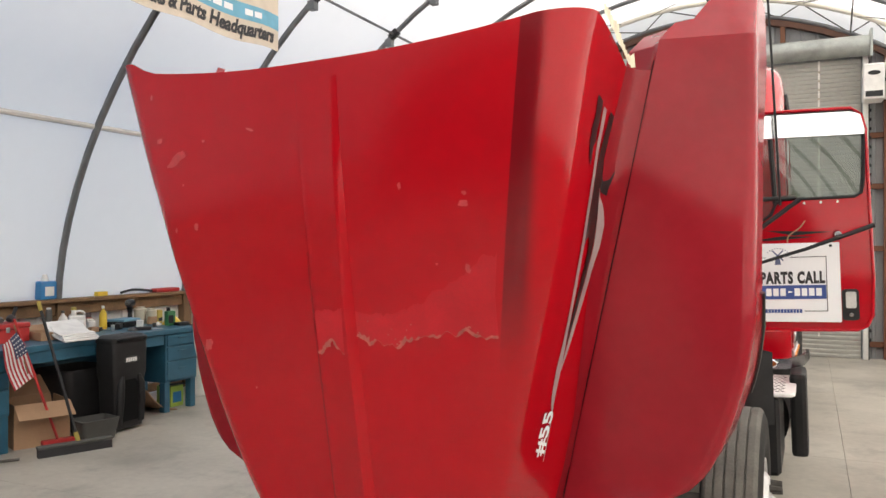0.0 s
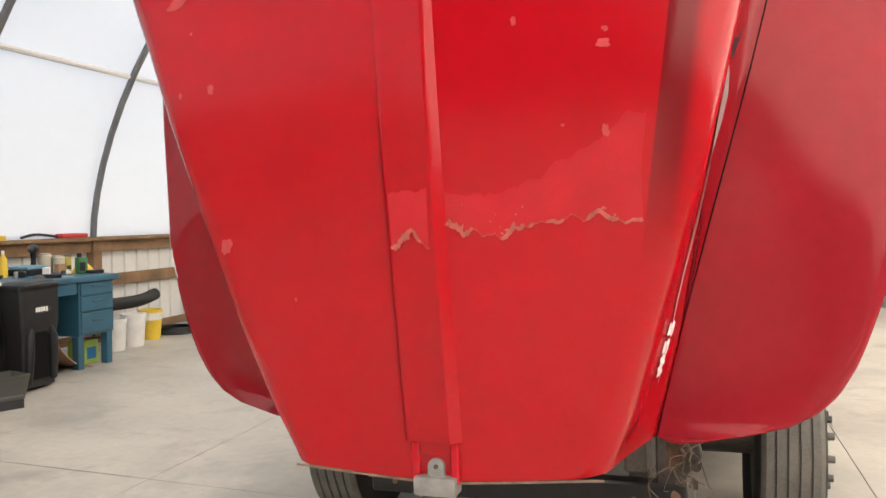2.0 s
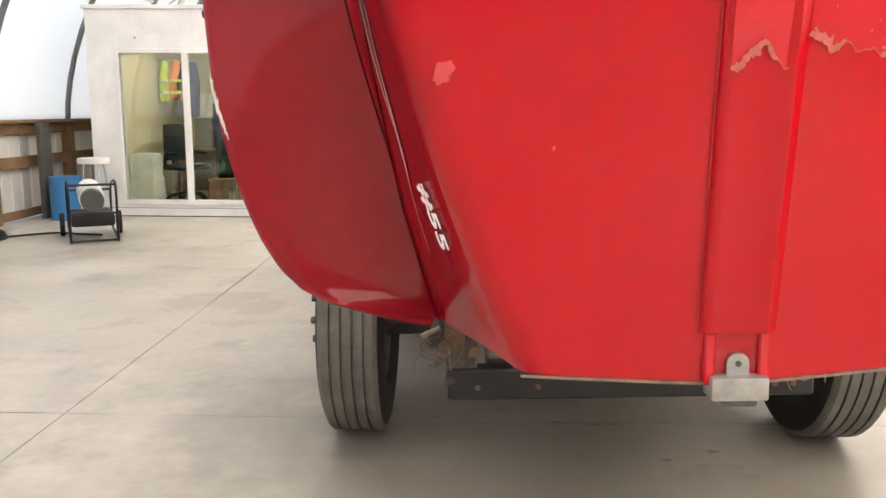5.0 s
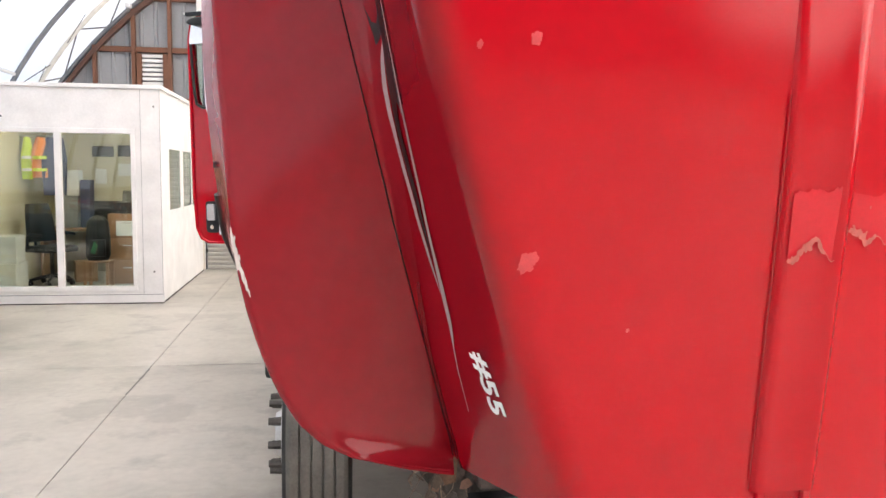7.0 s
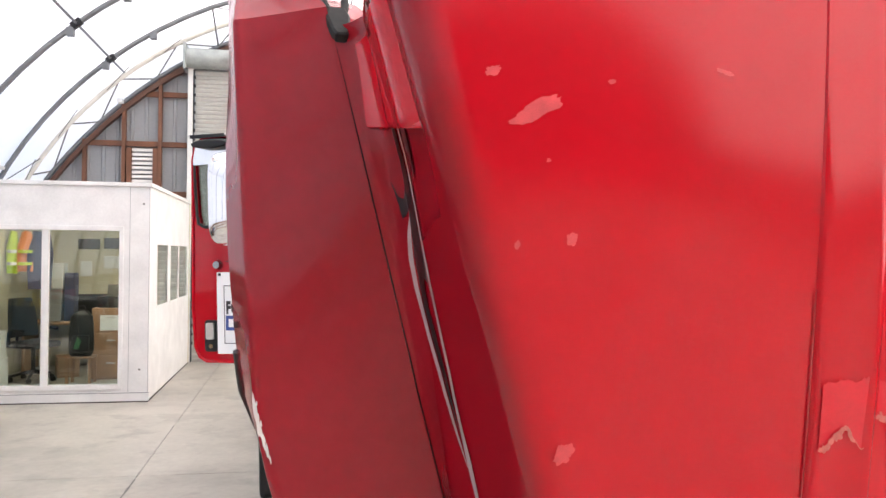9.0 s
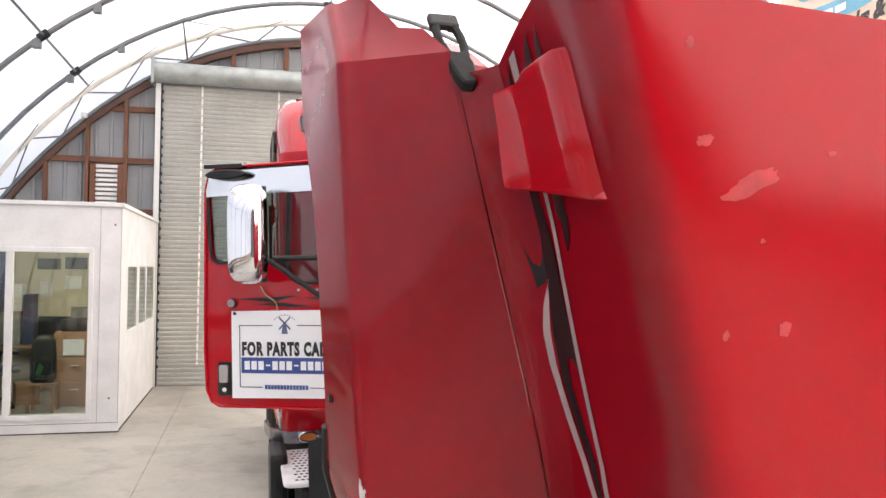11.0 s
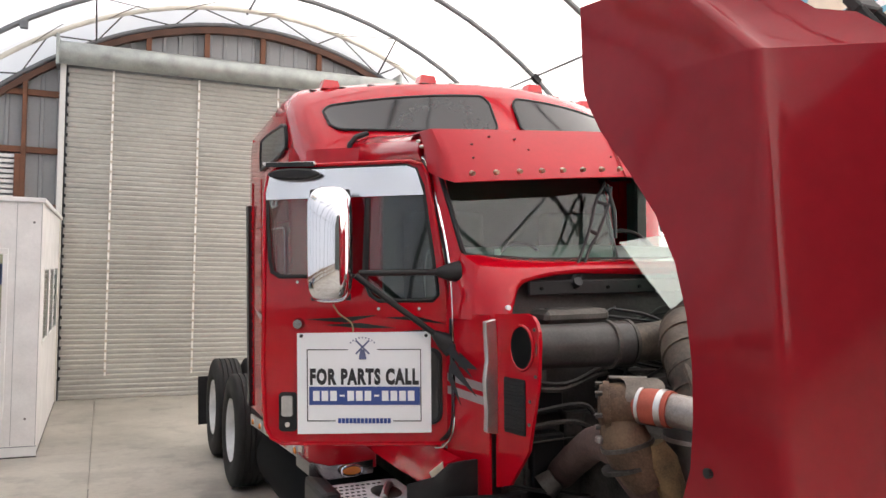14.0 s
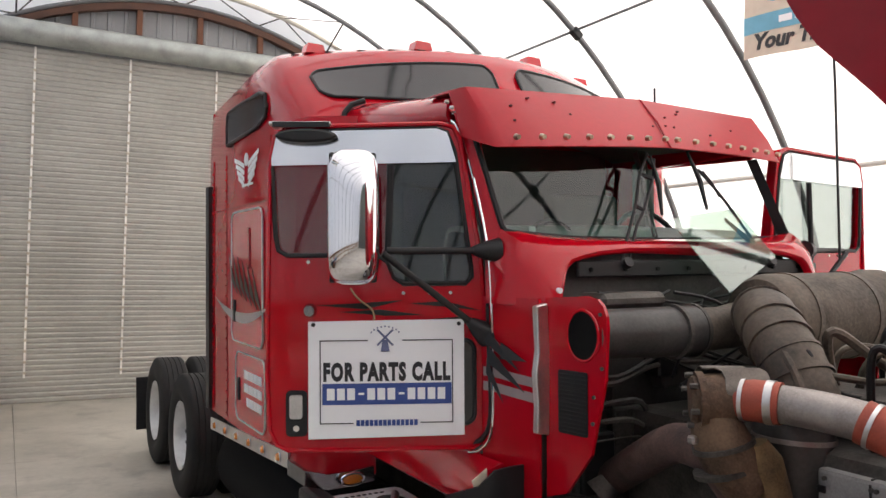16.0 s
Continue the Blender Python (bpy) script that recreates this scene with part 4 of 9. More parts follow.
        # intake scoop on one flank (the other is torn off)
        if s < 0:
            prof = [(2.24, 0.80), (2.26, 0.838), (2.275, 0.85), (2.32, 0.854), (2.40, 0.857), (2.48, 0.858), (2.495, 0.862), (2.55, 0.888), (2.562, 0.897), (2.572, 0.894), (2.61, 0.83)]

            def flare(y, z):
                """The scoop grows taller towards the nose."""
                k, a = min(1.0, max(0.0, (2.56 - y) / 0.32)), min(1.0, max(0.0, (z - 2.172) / 0.2))
                return k * (0.02 * a - 0.045 * (1 - a))
            rows = [[(s * 0.8, y, 2.19 + flare(y, 2.19)) for y, x in prof]]
            for z, g in ((2.172, 0.92), (2.175, 0.985), (2.185, 1.0), (2.25, 1.0), (2.32, 1.0), (2.355, 1.02), (2.368, 1.02), (2.372, 0.98), (2.368, 0.9), (2.35, 0.86), (2.3, 0.84)):
                rows.append([(s * (0.79 + (x - 0.79) * g + (0.1 + 0.18 * min(1.0, max(0.0, (2.56 - y) / 0.15))) * (z - 2.18)), y, z + 0.012 * (y - 2.4) + flare(y, z)) for y, x in prof])
            part("intake_scoop", bm_shell(rows, 0.005, (s, -0.5, 0)), RED, hood, "red intake scoop", True)
        # fender
        zs = [0.872, 0.875, 0.879, 0.884, 0.89, 0.897, 0.905, 0.915, 0.926, 0.938, 0.951, 0.965, 0.985, 1.01, 1.035, 1.06, 1.1, 1.15, 1.2, 1.25, 1.32, 1.4, 1.5, 1.6, 1.7, 1.8, 1.9, 2.0, 2.1, 2.2, 2.3, 2.4, 2.46, 2.486, 2.49, 2.494, 2.53, 2.56, 2.575, 2.63, 2.7]
        rows = []
        for z in zs:
            (e, rr, spread), sx, fy = fend_round(z, s), seam_x(z, s) + 0.004, fend_y(z)
            ya = max(lerp(ARCH_TAB, z), fy + 0.14)
            e = max(e, sx + 0.02)
            r = min(rr, (e - sx) * 0.4)
            sy = seam_y(z, s) + max(0.0, z - 2.49) * 1.1
            dent = fy - sy
            row = [(sx - 0.13, sy + 0.13, z), (sx - 0.035, sy + 0.08, z), (sx - 0.004, sy + 0.03, z), (sx, sy, z)]
            q0 = 0.24 * min(1.0, max(0.0, (z - 2.56) / 0.015))
            if q0 > 0:
                row = [(sx + (e - r - sx) * q0, fy - dent * (1 - q0) ** 1.05 + d, z) for d in (0.05, 0.03, 0.015, 0.0)]
            for q in np.linspace(q0 + 0.08, 1, 9):
                row.append((sx + (e - r - sx) * q, fy - dent * (1 - q) ** 1.05, z))
            for a in (13, 26, 39, 52, 65, 78 if s < 0 else 90):
                row.append((e - r + r * math.sin(radians(a)), fy + r * (1 - math.cos(radians(a))), z))
            y0 = row[-1][1]
            for q in (0.25, 0.5, 0.75, 1):
                row.append((e + spread * q, y0 + (ya - y0) * q, z))
            rows.append([(s * x, y, zz) for x, y, zz in row])
        fen = part("fender", bm_shell(rows, 0.008, (s, -1, 0)), RED_DULL if s < 0 else RED_DULL_LIT, hood, "dull dark red fender" if s < 0 else "dull red fender, painted lighter as if lit", True)
        # dark rubber lip along the wheel opening
        lip = [(s * (fend_round(z, s)[0] + fend_round(z, s)[2]), lerp(ARCH_TAB, z) + 0.006, z) for z in np.linspace(1.22, 1.62, 14)]
        part("arch_trim", bm_tube(lip, 0.011, 8), BLACK, hood, "black rubber arch trim", True)
        # seam
        part("seam", bm_grid([[(s * (seam_x(z, s) - 0.0005), seam_y(z, s) - 0.004, z), (s * (seam_x(z, s) + 0.003), seam_y(z, s) - 0.006, z)] for z in np.linspace(0.89, 2.42, 50)]), VOID, hood)
        # rubber hood latch at the top of the seam
        if s < 0:
            A, Bq, n = Vector((-0.963, 2.775, 2.587)), Vector((-0.943, 2.632, 2.412)), Vector((0.99, 0.1, 0.0))
            d = (Bq - A).normalized()
            out = n.cross(d).normalized()
            loop = [A + n * 0.02, A + d * 0.04 + n * 0.028, A + d * 0.09 + n * 0.026, A + d * 0.12 + n * 0.016, A + d * 0.12 - n * 0.016, A + d * 0.09 - n * 0.026, A + d * 0.04 - n * 0.028, A - n * 0.02]
            lt = part("rubber_latch", bm_tube(smooth_path([p + out * 0.012 for p in loop], 4), 0.0105, 8), RUBBER, hood, "black rubber hood latch", True)
            part("latch_body", bm_poly([A + d * 0.115 + n * 0.022, A + d * 0.15 + n * 0.03, Bq - d * 0.02 + n * 0.022, Bq + n * 0.014, Bq - n * 0.014, Bq - d * 0.02 - n * 0.022, A + d * 0.15 - n * 0.03, A + d * 0.115 - n * 0.022], 0.03, out, bevel=0.005), RUBBER, lt)
            part("latch_rib", bm_poly([A + d * 0.15 + n * 0.01 + out * 0.028, Bq - d * 0.02 + n * 0.008 + out * 0.028, Bq - d * 0.02 - n * 0.008 + out * 0.028, A + d * 0.15 - n * 0.01 + out * 0.028], 0.008, out, bevel=0.002), RUBBER, lt)
            part("bracket", bm_poly([A - d * 0.03 + n * 0.036, A + d * 0.012 + n * 0.036, A + d * 0.012 - n * 0.036, A - d * 0.03 - n * 0.036], 0.022, out, bevel=0.004), LATCH_GREY, lt, "grey steel catch plate")
            for q in (-0.022, 0.022):
                part("catch_pin", bm_cyl(A - d * 0.01 + n * q + out * 0.02, A - d * 0.01 + n * q + out * 0.034, 0.007, n=8), DARK_METAL, lt)
    # broken fibreglass along the top of one flank
    own = bmesh.new()
    pts = [side_pt(2.4, p, 1, 0.0) for p in np.linspace(20.5, 25.5, 14)]
    for k, (a, b) in enumerate(zip(pts, pts[1:])):
        h = 0.03 + 0.05 * abs(noise.noise((k * 0.9, 4.0, 0)))
        own.faces.new([own.verts.new(v) for v in (a + Vector((0.006, 0, -h * 0.4)), b + Vector((0.006, 0, -h * 0.3)), b + Vector((0.004, 0, h)), a + Vector((0.004, 0, h * 0.6)))])
    part("broken_edge", own, FIBRE, hood, "torn raw fibreglass edge")
    # scraped corner
    own = bmesh.new()
    for k, (z, a, rz, ra) in enumerate(((1.505, 66, 0.03, 16), (1.48, 56, 0.03, 15), (1.45, 50, 0.025, 13), (1.42, 40, 0.022, 9), (1.395, 32, 0.018, 7), (1.375, 26, 0.01, 4), (1.465, 36, 0.008, 4), (1.515, 44, 0.006, 4), (1.44, 64, 0.01, 6))):
        vs = []
        for pa, pz in blob(a, z, ra, rz, k * 2.0, 0.0, 26):
            e, r, _ = fend_round(pz, -1)
            q = radians(max(0, pa - 8))
            vs.append(own.verts.new((-(e - r + (r + 0.0025) * math.sin(q)), fend_y(pz) + r - (r + 0.0025) * math.cos(q), pz)))
        own.faces.new(vs)
    bmesh.ops.triangulate(own, faces=own.faces[:])
    part("scrape", own, SCRAPED, hood, "white scraped fender corner")
    part("hole", bm_cyl((-1.231, 2.93, 1.7), (-1.215, 2.93, 1.7), 0.01, n=10), BLACK, hood)


build_hood()


# ---- wheels ----
def lathe(profile, n=48):
    """Turn (x, r) points round the x axis."""
    rows = []
    for k in range(n + 1):
        a = 2 * math.pi * k / n
        rows.append([(x, r * math.cos(a), r * math.sin(a)) for x, r in profile])
    bm = bm_grid(rows)
    bmesh.ops.remove_doubles(bm, verts=bm.verts, dist=1e-5)
    return bm


def tyre_bm(r, w, grooves=4):
    """The tread and the two sidewalls of a tyre, as three meshes."""
    side = [(-w * 0.42, 0.57 * r), (-w * 0.55, 0.66 * r), (-w * 0.58, 0.78 * r), (-w * 0.55, 0.9 * r), (-w * 0.5, 0.955 * r)]
    prof = [side[-1], (-w * 0.475, 0.98 * r), (-w * 0.42, r)]
    for g in np.linspace(-0.28, 0.28, grooves):
        prof += [((g - 0.022) * w, r), ((g - 0.016) * w, r - 0.012), ((g + 0.016) * w, r - 0.012), ((g + 0.022) * w, r)]
    prof += [(-x, q) for x, q in prof[2::-1]]
    return lathe(prof), lathe(side), lathe([(-x, q) for x, q in side])


def build_wheel(name, x, y, r, w, s, dual, rubber):
    """One hub position; s is the outward side."""
    tw = new(name)
    tw.parent = truck
    tw.matrix_basis = LEAN_M.inverted() @ pose(x, y, r)
    for off in ((0.0, -s * 0.33) if dual else (0.0,)):
        tread, near, far = tyre_bm(r, w)
        ty = part("tyre", tread, rubber, tw, smooth=True, m=Matrix.Translation((off, 0, 0)))
        for wall in (near, far):
            part("sidewall", wall, RUBBER, ty, smooth=True)
    o = s * w * 0.5
    if dual:
        dish = [(o, 0.56 * r), (o - s * 0.02, 0.52 * r), (o - s * 0.1, 0.48 * r), (o - s * 0.14, 0.36 * r), (o - s * 0.145, 0.22 * r), (o - s * 0.1, 0.2 * r), (o - s * 0.08, 0.12 * r), (o - s * 0.08, 0.001)]
    else:
        dish = [(o - s * 0.01, 0.56 * r), (o + s * 0.01, 0.53 * r), (o - s * 0.03, 0.47 * r), (o + s * 0.03, 0.36 * r), (o + s * 0.035, 0.26 * r), (o + s * 0.035, 0.2 * r), (o + s * 0.06, 0.17 * r), (o + s * 0.06, 0.001)]
    rim = part("rim", lathe(dish, 40), ALU_RIM, tw, "dusty white painted rim", True)
    part("inner_rim", lathe([(-o * 0.9, 0.57 * r), (-o * 0.8, 0.5 * r), (o * 0.2, 0.46 * r), (o * 0.2, 0.1 * r)], 32), DARK_METAL, tw, smooth=True)
    for k in range(10):
        a = 2 * math.pi * k / 10
        cy, cz = 0.3 * r * math.cos(a), 0.3 * r * math.sin(a)
        x0 = o - s * 0.13 if dual else o + s * 0.03
        part("lug_nut", bm_cyl((x0, cy, cz), (x0 + s * 0.055, cy, cz), 0.02, 0.016, n=8), DARK_METAL, rim)


for s in (-1, 1):
    build_wheel("front_wheel", s * 1.0, 4.16, 0.515, 0.235, s, False, RUBBER_DUSTY)
    for yy in (9.3, 10.6):
        build_wheel("rear_wheel", s * 1.09, yy, 0.515, 0.25, s, True, RUBBER)
    # mud flaps
    part("mud_flap", bm_box(s * 1.03 - 0.27, s * 1.03 + 0.2, 11.22, 11.24, 0.25, 0.8, 0.004), BLACK, truck)


# ---- sleeper ----
def sleeper_pt(r, u):
    """Roof rows r over u from -1 to 1."""
    q = u * u
    return [(u * 1.10, 5.86 + 0.28 * q, 2.72), (u * 1.10, 6.0 + 0.25 * q, 2.86 + 0.01 * q), (u * 1.11, 6.18 + 0.3 * q, 3.13 - 0.09 * q), (u * 1.11, 6.26 + 0.36 * q, 3.215 - 0.06 * q), (u * 1.11, 6.36 + 0.4 * q, 3.25 - 0.04 * q), (u * 1.11, 7.1, 3.27 - 0.05 * q), (u * 1.11, 8.05, 3.2 - 0.05 * q), (u * 1.1, 8.12, 3.1 - 0.05 * q)][r]


def build_sleeper():
    cols = []
    for u in np.linspace(-1, 1, 17):
        cols.append([sleeper_pt(r, u) for r in range(8)])
    ysd = (6.2, 6.3, 6.52, 6.62, 6.75, 7.1, 8.05, 8.13)
    for s in (1, -1):
        edge = [sleeper_pt(r, s) for r in range(8)]
        strips = []
        for dx, dz, bl in ((0.045, -0.02, 0.2), (0.085, -0.07, 0.5), (0.108, -0.15, 0.8), (0.112, -0.26, 1.0)):
            strips.append([(p[0] + s * dx * (1.0 if r > 1 else 0.9), p[1] + (ysd[r] - p[1]) * bl, p[2] + dz) for r, p in enumerate(edge)])
        for z in (2.2, 1.6, 0.97):
            strips.append([(s * 1.222, y, z) for y in ysd])
        if s == 1:
            cols = cols + strips
        else:
            cols = strips[::-1] + cols
    sl = part("sleeper", bm_grid(cols), RED, truck, "tall red sleeper box with roof windows", True)
    part("rear_panel", bm_box(-1.2, 1.2, 8.08, 8.11, 0.95, 3.08, 0.01), RED, sl)
    part("rear_trim", bm_box(-1.245, -1.215, 8.06, 8.15, 0.98, 2.55), BLACK, sl)
    for s in (-1, 1):
        rows = [[(s * 0.90, 5.95, z), (s * 0.98, 5.98, z), (s * 1.1, 6.04, z), (s * 1.18, 6.1, z), (s * 1.215, 6.2, z)] for z in (0.97, 1.6, 2.2, 2.6, 2.74)]
        part("front_corner", bm_grid(rows, thick=0.01), RED, sl, smooth=True)
        # roof window
        g = []
        for u in np.concatenate((np.linspace(0.075, 0.13, 6), np.linspace(0.2, 0.85, 10), np.linspace(0.9, 0.965, 6))):
            k = 0.2 * (max(0.0, (0.13 - u) / 0.055) ** 2.5 + max(0.0, (u - 0.9) / 0.065) ** 2.5)
            lo, hi = Vector(sleeper_pt(1, s * u)), Vector(sleeper_pt(2, s * u))
            g.append([lo.lerp(hi, t) + Vector((0, -0.008, 0.006)) for t in (0.02 + k, 0.36, 0.64, 0.985 - k)])
        part("roof_window", bm_grid(g), GLASS_DARK, sl, "dark tinted roof window", True)
        loop = [q[0] for q in g] + [g[-1][1], g[-1][2]] + [q[-1] for q in g[::-1]] + [g[0][2], g[0][1]]
        part("window_seal", bm_tube(loop, 0.008, 6, closed=True), BLACK, sl)
        # side window
        out = [(7.57, 2.78), (7.575, 2.9), (7.54, 2.985), (7.3, 2.995), (6.8, 2.985), (6.71, 2.96), (6.68, 2.88), (6.7, 2.83), (6.85, 2.80)]
        part("side_window", bm_poly([(s * 1.226, y, z) for y, z in out], 0.008, (s, 0, 0)), GLASS_DARK, sl, "dark tinted side window")
        part("window_seal", bm_tube([(s * 1.23, y, z) for y, z in out], 0.012, 6, closed=True), BLACK, sl)
        # hatches with bright beading
        for y0, y1, z0, z1 in ((6.76, 7.46, 1.52, 2.33), (6.72, 7.36, 1.04, 1.46)):
            h = part("locker_door", bm_poly([(s * 1.222, y, z) for y, z in rounded(y0, y1, z0, z1, 0.07)], 0.008, (s, 0, 0)), RED, sl)
            part("beading", bm_tube([(s * 1.231, y, z) for y, z in rounded(y0, y1, z0, z1, 0.07)], 0.006, 6, closed=True), STEEL, h)
            part("handle", bm_box(s * 1.228 - 0.012, s * 1.228 + 0.012, y1 - 0.1, y1 - 0.06, z0 + 0.12, z0 + 0.26, 0.006), BLACK, h)
        part("vertical_slot", bm_box(s * 1.23 - 0.008, s * 1.23 + 0.008, 7.02, 7.06, 1.98, 2.22, 0.004), RED_DARK, sl)
        for y in (6.62, 7.62, 7.98):
            part("panel_joint", bm_box(s * 1.222 - 0.004, s * 1.222 + 0.004, y - 0.004, y + 0.004, 1.0, 2.72), RED_DARK, sl)
            own = bmesh.new()
            for z in np.arange(1.02, 2.7, 0.07):
                bm_cyl((s * 1.22, y + 0.025, z), (s * 1.2285, y + 0.025, z), 0.006, n=6, bm=own)
            tagged(part("rivets", own, RED, sl), kind="stuff")
        part("panel_joint", bm_box(s * 1.222 - 0.004, s * 1.222 + 0.004, 6.6, 8.05, 2.36, 2.368), RED_DARK, sl)
        # skirt with amber lights
        zs = lambda y: 0.985 - 0.066 * (y - 6.45)
        rows = [[(s * 1.234, y, zs(y) + d) for y in np.linspace(6.3, 8.06, 8)] for d in (-0.04, 0.04)]
        sk = part("skirt", bm_shell(rows, 0.012, (s, 0, 0)), STEEL, sl, "bare metal skirt strip with amber lights")
        for y in np.linspace(6.45, 7.9, 6):
            lt = part("marker_light", bm_cyl((s * 1.236, y, zs(y)), (s * 1.252, y, zs(y)), 0.024, 0.018, n=14), AMBER, sk, smooth=True)
            part("bezel", bm_tube([(s * 1.238, y + 0.027 * math.cos(a), zs(y) + 0.027 * math.sin(a)) for a in np.linspace(0, 2 * math.pi, 16, endpoint=False)], 0.004, 5, closed=True), STEEL, lt)
        # winged emblem and lettering bars
        em = bmesh.new()
        bm_cyl((s * 1.224, 7.12, 2.64), (s * 1.229, 7.12, 2.64), 0.04, n=16, bm=em)
        bm_box(s * 1.226 - 0.002, s * 1.226 + 0.002, 6.98, 7.22, 2.478, 2.492, bm=em)
        for k in range(4):
            z = 2.645 - k * 0.04
            for d in (-1, 1):
                w = 0.27 - k * 0.03
                bm_poly([(s * 1.226, 7.12 + d * 0.045, z - 0.028), (s * 1.226, 7.12 + d * w * 0.55, z + 0.002), (s * 1.226, 7.12 + d * w, z + 0.03), (s * 1.226, 7.12 + d * w, z + 0.004), (s * 1.226, 7.12 + d * w * 0.55, z - 0.026), (s * 1.226, 7.12 + d * 0.045, z - 0.056)], 0.003, (s, 0, 0), em)
        part("winged_emblem", em, SIGN_WHITE, sl)
        for z, w in ((1.335, 0.4), (1.255, 0.4), (1.175, 0.34)):
            for k in range(int(w / 0.055)):
                part("lettering_bar", bm_box(s * 1.233 - 0.002, s * 1.233 + 0.002, 6.78 + k * 0.055, 6.78 + k * 0.055 + 0.044, z - 0.026, z + 0.026), SIGN_WHITE, sl)
        # flame decal
        for k in range(6):
            y0, z0 = 6.76 + 0.11 * k, 1.72 + 0.02 * k
            part("black_flame", bm_poly([(s * 1.2335, y0, z0), (s * 1.2335, y0 + 0.05, z0 + 0.05), (s * 1.2335, y0 + 0.22, z0 + 0.27), (s * 1.2335, y0 + 0.14, z0 + 0.08)], 0.002, (s, 0, 0)), BLACK_STRIPE, sl)
        em = bmesh.new()
        bm_grid([[(s * 1.2345, y, 1.64 + 0.34 * (y - 7.25) ** 2 + d * 0.065 * max(0.0, 1 - ((y - 7.25) / 0.62) ** 2)) for y in np.linspace(6.63, 7.9, 16)] for d in (0, 1)], em)
        part("white_swoosh", em, WHITE_STRIPE, sl)
    # roof marker lights and slots
    for u in (-0.86, -0.35, 0.35, 0.86):
        p = Vector(sleeper_pt(4, u))
        ml = part("roof_marker", bm_poly([(p.x - 0.06, p.y - 0.02, p.z - 0.01), (p.x + 0.06, p.y - 0.02, p.z - 0.01), (p.x + 0.045, p.y - 0.02, p.z + 0.04), (p.x - 0.045, p.y - 0.02, p.z + 0.044)], 0.09, (0, 1, 0)), RED_LENS, sl, "red roof marker light")
    for u in np.linspace(-0.95, 0.95, 14):
        p = Vector(sleeper_pt(4, u))
        part("roof_slot", bm_box(p.x - 0.025, p.x + 0.025, p.y - 0.045, p.y - 0.015, p.z - 0.03, p.z - 0.012), BLACK, sl)


# ---- cab ----


